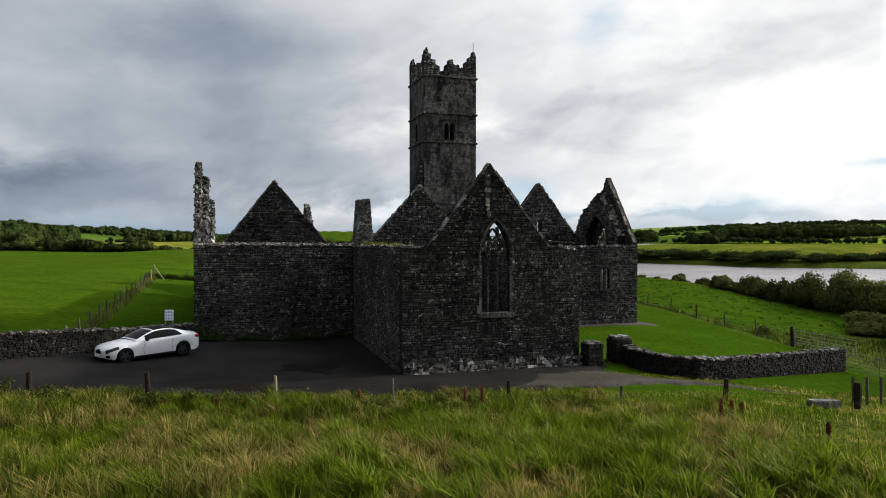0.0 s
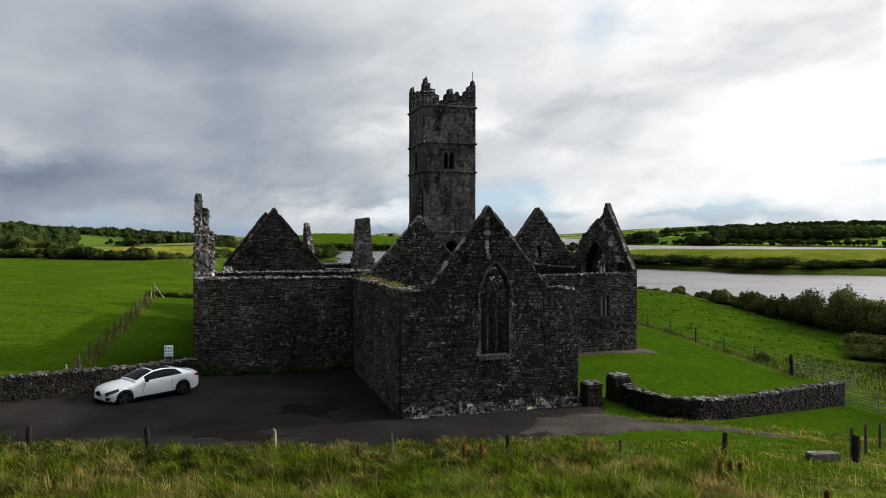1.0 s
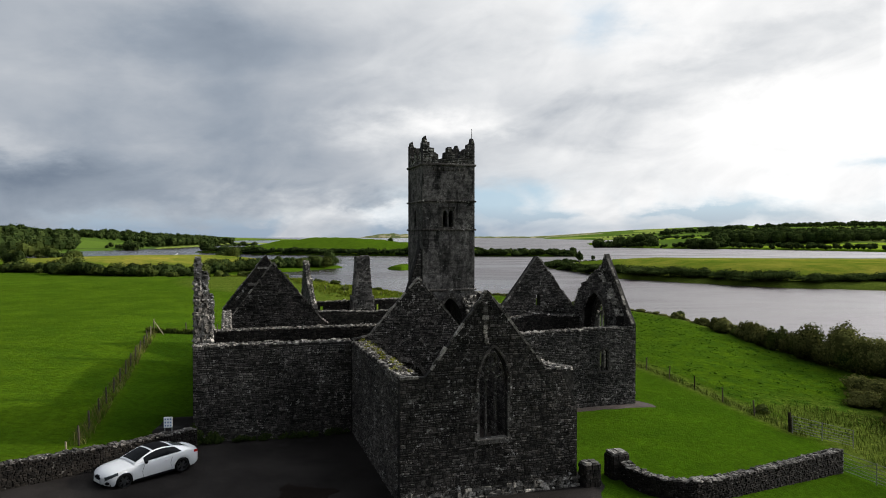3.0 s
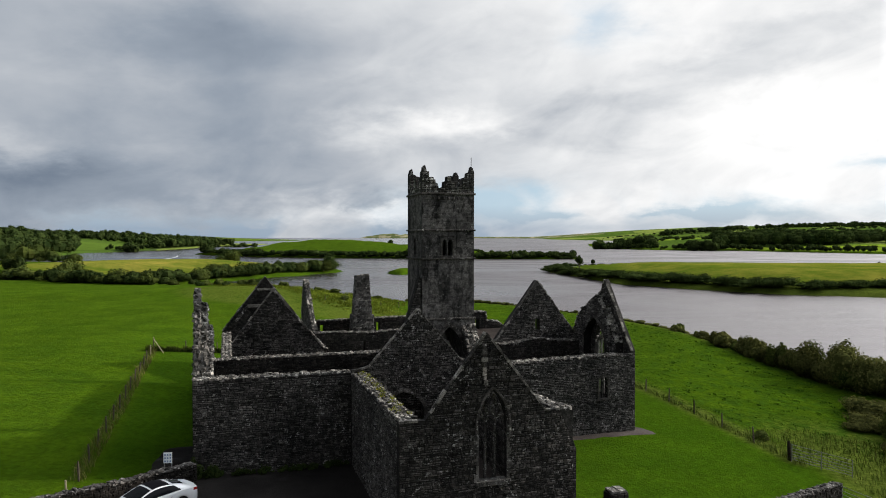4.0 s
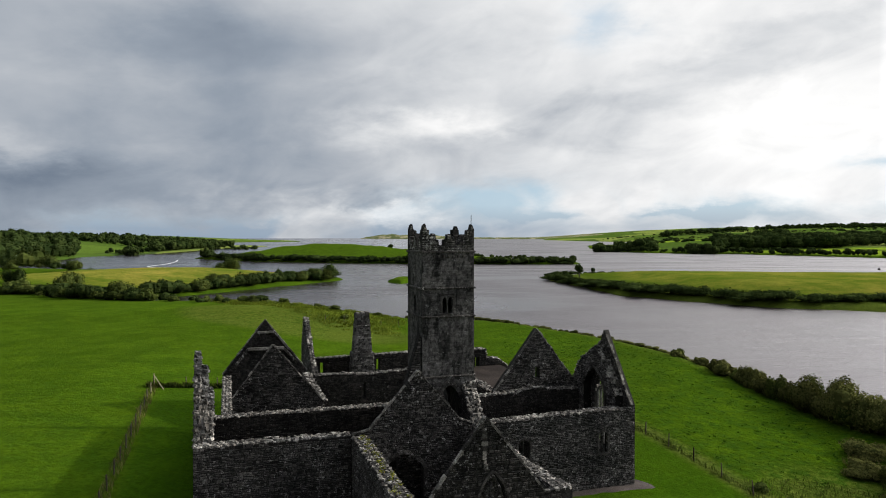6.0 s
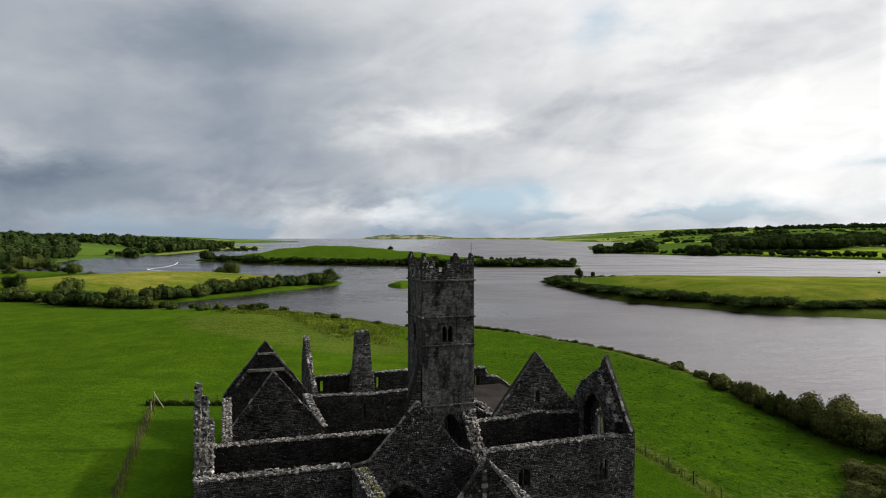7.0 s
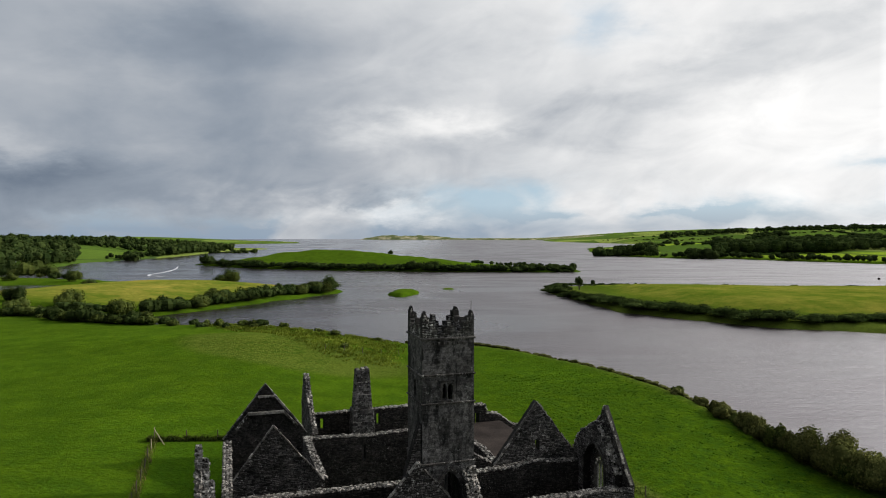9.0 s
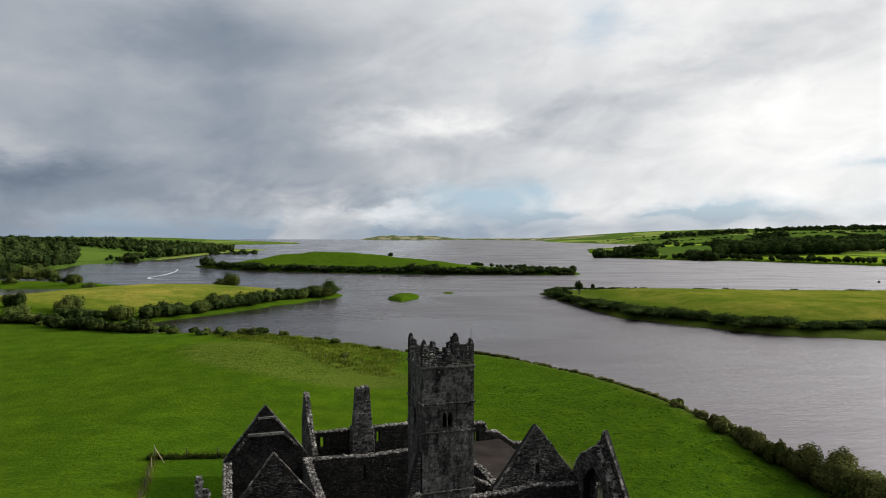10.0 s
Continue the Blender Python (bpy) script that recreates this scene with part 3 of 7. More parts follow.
def add_wall(name, label, u0, w0, along, outline, holes=(), thick=0.9, parent=None, sides="f", high=(0.13, 0.26), long_=(0.22, 0.55), proud=(0.012, 0.04),
             singles=0, cap="rubble", seed=1, tops=(), stone=None, zlo=-0.25, core=None, cap_upto=99, fine=0.74):
    """along 'u' or 'w': the slab starts at (u0, w0). Its front looks to -w, or for 'w' to -u."""
    if along == "u":
        put = lambda a, y, z: (u0 + a, w0 + y, z)
    else:
        put = lambda a, y, z: (u0 + y, w0 + a, z)
    flip = along == "w"
    holes = list(holes)
    verts, faces = wall_mesh(outline, holes, thick, put, flip)
    ob = mesh_object(name, verts, faces, core or M_CORE)
    if parent:
        ob.parent = parent
    else:
        ob.matrix_world = RUIN
        tagged(ob, label, "wall", kind="structure")
    rng = random.Random(seed * 31 + 5)
    lay = lambda a, y, z: put(a, y, z + 0.012 * math.sin(1.1 * a + seed) + 0.010 * math.sin(3.7 * a + 2.9 * z + seed))
    loops = [outline] + holes
    zs = [z for a, z in outline]
    stones = Lumps()
    for side in sides:
        y, sg = (0.0, 1) if side == "f" else (thick, -1)
        cells = courses(loops, zlo, max(zs), [q * fine for q in high], [q * fine for q in long_], rng)
        if side == "f" and singles:
            LATER.append((ob, cells[:singles], lay, rng.random(), stone or M_STONE))
            cells = cells[singles:]
        for a0, a1, z0, z1 in cells:
            if rng.random() < 0.03:
                continue
            pts = stone_points(a0, a1, z0, z1, rng.uniform(*proud), rng, lay, y, sg)
            turned = (side == "b") != flip
            stones.add(pts, [f[::-1] for f in STONE_FACES] if turned else STONE_FACES)
    if stones.v:
        piece("stone_facing", stones.v, stones.f, stone or M_STONE, ob, kind="stuff")
    if cap and tops:
        lumps = Lumps()
        for (a, z), (b, q) in list(zip(tops, tops[1:]))[:cap_upto]:
            n = max(1, int(math.hypot(b - a, q - z) / 0.17))
            slope = math.atan2(q - z, b - a)
            for i in range(n):
                t = (i + 0.5) / n
                if cap == "rubble":
                    across = max(2, int(thick / 0.19))
                    for c in range(across):
                        if rng.random() < 0.12:
                            continue
                        p = put(a + (b - a) * t + rng.uniform(-0.05, 0.05), (c + 0.5) * thick / across + rng.uniform(-0.04, 0.04), z + (q - z) * t + rng.uniform(-0.03, 0.05))
                        big_ = 1.25 if abs(slope) > 0.5 else 1.0
                        sz = (rng.uniform(0.11, 0.27) * big_, rng.uniform(0.11, 0.24) * big_, rng.uniform(0.06, 0.13) * big_ ** 2)
                        lumps.lump(rng, p, sz, rng.uniform(0, 3), tilt=0.25)
            if cap == "slab":
                length, at = math.hypot(b - a, q - z), 0.0
                dx, dz = (b - a) / max(length, 1e-6), (q - z) / max(length, 1e-6)
                while at < length - 0.08:
                    l = min(rng.uniform(0.16, 0.42), length - at)
                    h = rng.uniform(0.02, 0.085)
                    if rng.random() < 0.07:
                        at += l
                        continue
                    pts = []
                    for dep in (-0.04 + rng.uniform(-0.03, 0.03), min(thick, 0.17) + rng.uniform(-0.05, 0.02)):
                        for s_ in (at, at + l - 0.012):
                            for lift in (-0.04, h + rng.uniform(-0.012, 0.012)):
                                pts.append(put(a + dx * s_ - dz * lift, dep, z + dz * s_ + dx * lift))
                    lumps.add(pts, BOX_FACES)
                    at += l
        if lumps.v:
            piece("coping", lumps.v, lumps.f, M_CAP, ob, "pale lichened stones along the wall top")
    return ob


def arch(a, z0, zs, zt, half, n=7):
    """A pointed opening: jambs from z0 to zs, point at zt."""
    pts = [(a - half, z0), (a - half, zs)]
    for i in range(1, n):
        t = i / n
        pts.append((a - half * (1 - t ** 1.75), zs + (zt - zs) * (1 - (1 - t) ** 1.25)))
    pts.append((a, zt))
    pts += [(2 * a - x, z) for x, z in reversed(pts[:-1])]
    return pts[::-1]


def slit(a, z0, z1, half=0.18):
    return [(a + half, z0), (a + half, z1), (a - half, z1), (a - half, z0)]


def ragged(points, step=0.35, amp=0.07, seed=1):
    """A broken top edge: the polyline cut into short uneven steps."""
    rng = random.Random(seed)
    out = [points[0]]
    for (a, z), (b, y) in zip(points, points[1:]):
        n = max(1, int(math.hypot(b - a, y - z) / step))
        for i in range(1, n + 1):
            t = i / n
            j = amp if i < n else amp * 0.4
            out.append((a + (b - a) * t + rng.uniform(-j, j) * 0.3, z + (y - z) * t + rng.uniform(-j, j)))
    return out


def top_wall(name, label, u0, w0, along, length, tops, holes=(), amp=0.04, seed=1, zb=-1.2, **kw):
    outline = [(0, zb), (length, zb)] + ragged(tops, 0.4, amp, seed)[::-1]
    return add_wall(name, label, u0, w0, along, outline, holes, seed=seed, tops=tops, **kw)


def u_put(u0, w0):
    return lambda a, y, z: (u0 + a, w0 + y, z)


# chancel
EAST_WIN = arch(4.25, 2.5, 4.95, 6.5, 0.68)
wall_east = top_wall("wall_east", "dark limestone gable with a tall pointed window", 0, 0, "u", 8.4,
    [(0, 5.42), (1.15, 5.42), (3.95, 9.05), (6.85, 5.40), (7.55, 5.42), (8.05, 4.3), (8.4, 3.5)], [EAST_WIN], 0.03, 3, thick=0.30, cap_upto=4, high=(0.10, 0.27), long_=(0.12, 0.40), singles=300, cap="slab", sides="fb", proud=(0.008, 0.055), stone=M_EAST)
top_wall("wall_chancel_north", "long rubble side wall with a mossy weedy top", 0, 0.32, "w", 10.8, [(0, 5.42), (10.8, 5.3)], seed=4, high=(0.12, 0.22), long_=(0.16, 0.40), proud=(0.01, 0.06))
top_wall("wall_chancel_south", "chancel side wall climbing to the tower with a broken top", 7.5, 0.32, "w", 12.85,
    [(0, 5.3), (4.5, 5.0), (10.7, 5.1), (11.2, 5.6), (12.85, 7.6)], seed=5, amp=0.08)
top_wall("wall_choir", "dark inner gable with a wide low arch", 0.0, 11.15, "u", 7.48,
    [(0, 5.45), (1.0, 5.62), (1.1, 5.78), (4.0, 8.95), (6.7, 5.8), (7.48, 5.5)], [arch(3.1, -0.9, 2.9, 4.05, 1.25)], 0.03, 6, thick=0.30, cap="slab", high=(0.10, 0.24), long_=(0.12, 0.42))

# east range and the block behind it
top_wall("wall_range_front", "tall dark coursed stone wall with a pale top", -8.7, 11.3, "u", 8.68, [(0, 5.42), (8.68, 5.32)], seed=7, high=(0.12, 0.25), long_=(0.16, 0.46), singles=300)
for name_, u_, th_, tops_ in (("wall_range_gable_outer", -8.7, 0.34, [(0, 5.55), (0.7, 7.2), (1.9, 9.9), (2.3, 10.2), (2.7, 9.3), (3.6, 7.9), (5.06, 5.7)]),
                              ("wall_range_gable_core", -8.35, 0.34, [(0, 5.5), (1.0, 7.2), (2.3, 9.35), (3.0, 8.6), (5.06, 5.7)]),
                              ("wall_range_gable_inner", -8.0, 0.26, [(0, 5.5), (1.2, 7.0), (2.3, 8.0), (3.2, 7.6), (5.06, 5.6)])):
    top_wall(name_, "broken gable end with a raking rubble edge", u_, 12.22, "w", 5.06, tops_, seed=8, amp=0.14, thick=th_, sides="bf" if u_ < -8.6 else "b", core=M_EDGE, stone=M_EDGE, cap="rubble")
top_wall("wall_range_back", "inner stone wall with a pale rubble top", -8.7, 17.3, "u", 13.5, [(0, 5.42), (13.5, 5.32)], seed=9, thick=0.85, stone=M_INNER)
top_wall("wall_gable_inner", "plain dark coursed triangular gable", -6.58, 19.2, "u", 6.13, [(0, 6.2), (2.63, 9.65), (6.13, 5.45)], seed=10, amp=0.015, thick=0.32, cap="slab", high=(0.10, 0.20), long_=(0.2, 0.5))
top_wall("wall_block_left", "ruined side wall with a pale top", -7.3, 18.18, "w", 13.8, [(0, 5.1), (13.8, 5.15)], seed=11, thick=0.7)
top_wall("wall_block_right", "ruined side wall with a pale top", -0.75, 20.02, "w", 10.9, [(0, 5.3), (10.9, 5.2)], seed=12, thick=0.6)
wall_gable_far = top_wall("wall_gable_far", "dark stone gable with an inner ledge and slit window", -7.3, 32.0, "u", 7.0,
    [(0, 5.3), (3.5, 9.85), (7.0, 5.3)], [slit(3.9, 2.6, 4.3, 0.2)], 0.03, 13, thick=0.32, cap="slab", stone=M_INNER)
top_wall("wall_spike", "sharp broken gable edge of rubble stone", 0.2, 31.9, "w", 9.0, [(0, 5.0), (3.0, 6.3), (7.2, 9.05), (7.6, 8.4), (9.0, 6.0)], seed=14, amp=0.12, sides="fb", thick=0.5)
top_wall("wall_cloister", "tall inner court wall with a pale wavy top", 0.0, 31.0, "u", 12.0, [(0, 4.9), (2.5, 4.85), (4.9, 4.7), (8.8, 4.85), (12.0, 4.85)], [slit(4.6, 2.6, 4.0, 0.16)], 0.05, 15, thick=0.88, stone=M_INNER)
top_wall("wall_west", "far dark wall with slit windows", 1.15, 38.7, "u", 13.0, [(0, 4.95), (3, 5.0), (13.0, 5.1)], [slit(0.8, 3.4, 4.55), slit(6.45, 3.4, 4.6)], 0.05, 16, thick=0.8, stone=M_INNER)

# south wing and nave
# the wing wall is splayed behind its windows: a thin outer leaf before a leaf with wide embrasures
WING_LIGHTS = ((8.8, 2.35, 3.55, 3.9, 0.33), (2.96, 2.45, 3.5, 3.85, 0.42))
top_wall("wall_wing_front", "coursed stone wing wall with narrow windows", 8.42, 12.0, "u", 11.28, [(0, 5.05), (11.28, 5.25)],
    [arch(*q) for q in WING_LIGHTS], 0.05, 17, thick=0.28, high=(0.10, 0.21), long_=(0.14, 0.42), singles=300, proud=(0.012, 0.055), stone=M_PALE)
top_wall("wall_wing_lining", "inner leaf of the wing wall with splayed embrasures", 8.42, 12.28, "u", 10.3, [(0, 5.05), (10.3, 5.22)],
    [arch(a + 0.25, z0 - 0.15, zs + 0.1, zt + 0.25, h + 0.5) for a, z0, zs, zt, h in WING_LIGHTS], 0.05, 27, thick=0.62, sides="b")
wall_wing_gable = top_wall("wall_wing_gable", "broken gable with a pointed tracery window", 19.36, 12.0, "w", 7.2,
    [(0, 5.45), (3.35, 10.15), (3.75, 9.35), (4.85, 8.4), (5.3, 8.2), (6.2, 7.35), (7.2, 6.0)], [arch(3.75, 1.8, 5.4, 6.9, 0.95)], 0.05, 18, thick=0.34, cap="slab", sides="fb")
top_wall("wall_wing_gable_lining", "inner leaf of the broken gable with a deep pointed rear arch", 18.74, 12.92, "w", 5.98,
    [(0, 5.9), (1.9, 8.45), (2.6, 9.0), (3.2, 8.7), (3.95, 8.15), (4.6, 7.9), (5.3, 7.2), (5.98, 6.0)], [arch(2.8, 1.6, 5.6, 7.3, 1.48)], 0.07, 28, thick=0.62, sides="f", stone=M_PALE)
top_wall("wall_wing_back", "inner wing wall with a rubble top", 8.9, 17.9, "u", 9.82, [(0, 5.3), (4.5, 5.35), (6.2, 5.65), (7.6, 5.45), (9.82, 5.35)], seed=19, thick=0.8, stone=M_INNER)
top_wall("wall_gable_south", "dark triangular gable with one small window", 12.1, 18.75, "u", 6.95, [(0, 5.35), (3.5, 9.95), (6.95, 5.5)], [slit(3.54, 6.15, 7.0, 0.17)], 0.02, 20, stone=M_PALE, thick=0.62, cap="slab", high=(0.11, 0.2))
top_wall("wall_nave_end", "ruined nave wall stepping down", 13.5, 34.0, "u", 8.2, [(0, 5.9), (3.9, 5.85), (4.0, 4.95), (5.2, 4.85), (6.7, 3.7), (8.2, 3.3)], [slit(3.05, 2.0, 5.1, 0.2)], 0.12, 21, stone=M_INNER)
top_wall("wall_nave_stub", "broken stub of nave wall with a pale top", 8.45, 20.6, "u", 4.2, [(0, 6.7), (2.0, 6.0), (4.2, 4.9)], seed=22, amp=0.12)
top_wall("wall_arcade_stub", "sharp fin of masonry against the tower side", 3.3, 13.25, "u", 1.48, [(0, 5.6), (0.5, 7.7), (1.0, 9.4), (1.40, 10.75), (1.48, 10.6)], seed=23, amp=0.03, thick=0.55, cap=None)


# a vaulted side room behind the wing, its flat top bare gravel
top_wall("wall_vault_side", "low wall with a pale rubble top beside the vaulted room", 13.55, 22.6, "w", 6.2, [(0, 4.15), (3.0, 4.45), (6.2, 4.3)], seed=31, amp=0.08, thick=0.6, stone=M_INNER)


# ---- details of the openings ----
def tracery_east():
    put = u_put(0, 0.30)
    bars = Lumps()
    for m in (-0.225, 0.225):
        bars.bar([(4.25 + m, 2.5), (4.25 + m, 4.9)], put, 0.085, 0.0, 0.16)
    for c in (-0.45, 0.0, 0.45):
        pts = [(4.25 + c + 0.225 * math.cos(t), 4.9 + 0.36 * math.sin(t)) for t in np.linspace(0, math.pi, 9)]
        bars.bar(pts, put, 0.07, 0.0, 0.15)
    for c, z, r in ((-0.26, 5.50, 0.19), (0.26, 5.50, 0.19), (0.0, 5.95, 0.20)):
        pts = [(4.25 + c + r * math.cos(t) * (0.78 + 0.22 * abs(math.cos(2 * t))), z + 1.25 * r * math.sin(t) * (0.78 + 0.22 * abs(math.cos(2 * t)))) for t in np.linspace(0, 2 * math.pi, 17)]
        bars.bar(pts, put, 0.07, 0.0, 0.15)
    # solid stone between the tracery openings
    for (a, z), (b, q) in (((3.62, 5.25), (3.75, 5.75)), ((4.88, 5.25), (4.75, 5.75)), ((4.02, 5.25), (4.12, 5.75)), ((4.48, 5.25), (4.38, 5.75)), ((3.95, 5.75), (4.05, 6.25)), ((4.55, 5.75), (4.45, 6.25))):
        bars.bar([(a, z), (b, q)], put, 0.13, 0.02, 0.13)
    piece("tracery", bars.v, bars.f, M_STONE, wall_east, "thin stone mullions and tracery of three lights")
    hood = Lumps()
    edge = [p for p in arch(4.25, 4.4, 4.95, 6.62, 0.80, 9)]
    hood.bar(edge, u_put(0, 0), 0.10, -0.11, 0.05)
    piece("hood_mould", hood.v, hood.f, M_STONE, wall_east, "pointed stone hood moulding")
    jamb = Lumps()
    rng = random.Random(5)
    for side in (-1, 1):
        z = 2.5
        while z < 4.9:
            h = rng.uniform(0.22, 0.42)
            w = rng.choice((0.12, 0.22))
            jamb.add([(4.25 + side * x, y, zz) for zz in (z, z + h - 0.015) for y in (-0.045, 0.05) for x in (0.67, 0.67 + w)], BOX_FACES if side > 0 else [f[::-1] for f in BOX_FACES])
            z += h
    piece("jamb_stones", jamb.v, jamb.f, M_EDGE, wall_east, "dressed pale stones of the window jambs")
    strip_ = Lumps()
    z = 6.75
    while z < 8.55:
        h = rng.uniform(0.12, 0.24)
        w = rng.uniform(0.14, 0.30)
        c = 3.86 + rng.uniform(-0.05, 0.05)
        strip_.lump(rng, (c, -0.02, z + h / 2), (w, 0.11, h * 0.9), 0, 0.10, 0.04)
        z += h
    piece("quoins", strip_.v, strip_.f, M_CAP, wall_east, "pale dressed stones in a strip above the window")
    bm = bmesh.new()
    box(bm, 3.42, 5.08, -0.14, 0.35, 2.32, 2.52)
    part("window_sill", bm, M_EDGE, wall_east, "projecting worn stone sill")


tracery_east()


def wing_tracery():
    put = lambda a, y, z: (19.42 + y, 12.0 + a, z)
    bars = Lumps()
    for a in (3.15, 3.55, 3.95, 4.35):
        bars.bar([(a, 1.8), (a, 5.6)], put, 0.09, 0.0, 0.15)
    for c in (2.97, 3.35, 3.75, 4.15, 4.53):
        bars.bar([(c + 0.19 * math.cos(t), 5.4 + 0.45 * math.sin(t)) for t in np.linspace(0, math.pi, 9)], put, 0.08, 0.0, 0.14)
    for c in (3.45, 4.05):
        bars.bar([(c + 0.22 * math.cos(t), 6.1 + 0.26 * math.sin(t)) for t in np.linspace(0, 2 * math.pi, 13)], put, 0.08, 0.0, 0.14)
    piece("tracery", bars.v, bars.f, M_CAP, wall_wing_gable, "pale stone tracery of the gable window")
    ring = Lumps()
    ring.bar(arch(2.8, 4.0, 5.6, 7.42, 1.58, 9), lambda a, y, z: (18.74 + y, 12.92 + a, z), 0.16, -0.08, 0.05)
    piece("arch_ring", ring.v, ring.f, M_STONE, bpy.data.objects["wall_wing_gable_lining"], "rear arch ring of the window")
    wf = bpy.data.objects["wall_wing_front"]
    fr = Lumps()
    for a, z0, zs, zt, h in WING_LIGHTS:
        fr.bar(arch(a, z0, zs, zt + 0.03, h + 0.06, 6), u_put(8.42, 12.0), 0.13, -0.06, 0.12)
        fr.bar([(a, z0), (a, zt)], u_put(8.42, 12.0), 0.09, 0.1, 0.24)
        fr.bar([(a - h - 0.15, z0 - 0.06), (a + h + 0.15, z0 - 0.06)], u_put(8.42, 12.0), 0.13, -0.08, 0.26)
    piece("window_frame", fr.v, fr.f, M_STONE, wf, "dressed stone frames of the twin lights")


wing_tracery()


def choir_arches():
    ring = Lumps()
    wc = bpy.data.objects["wall_choir"]
    put = u_put(0, 11.15)
    ring.bar(arch(3.1, 1.5, 2.9, 4.15, 1.36, 9), put, 0.22, -0.06, 0.10)
    for c, r in ((1.3, 0.75), (3.6, 0.85), (5.7, 0.8)):
        ring.bar([(c + r * math.cos(t), 4.75 + 0.75 * r * math.sin(t)) for t in np.linspace(0.1, math.pi - 0.1, 11)], put, 0.14, -0.05, 0.05)
    piece("arch_ring", ring.v, ring.f, M_STONE, wc, "worn arch rings of flat stones")
    wg = Lumps()
    put = u_put(-7.3, 32.0)
    wg.bar([(2.1, 7.35), (5.0, 7.35)], put, 0.22, -0.35, 0.1)
    wg.bar([(2.9, 8.75), (4.3, 8.75)], put, 0.16, -0.2, 0.1)
    wg.bar([(1.1, 6.1), (2.1, 7.35)], put, 0.20, -0.3, 0.1)
    wg.bar([(6.1, 6.1), (5.0, 7.35)], put, 0.20, -0.3, 0.1)
    wg.bar([(4.3, 8.75), (5.5, 7.2)], put, 0.18, -0.2, 0.1)
    piece("ledge", wg.v, wg.f, M_CAP, wall_gable_far, "pale set-back ledge inside the gable")


choir_arches()


def plinth():
    rng = random.Random(9)
    lumps = Lumps()
    for row, (z, out) in enumerate(((0.02, 0.16), (0.20, 0.06), (0.38, 0.03))):
        a = 0.05
        while a < 8.35:
            w = rng.uniform(0.12, 0.42)
            drop = -0.004 * a
            if row == 0 or rng.random() < 0.75:
                lumps.lump(rng, (a + w / 2, -out + 0.10, z + drop), (w * 0.96, 0.28, rng.uniform(0.11, 0.24)), 0, 0.20, 0.14)
            a += w
    piece("plinth_stones", lumps.v, lumps.f, M_CAP, wall_east, "pale boulders along the foot of the gable")


plinth()


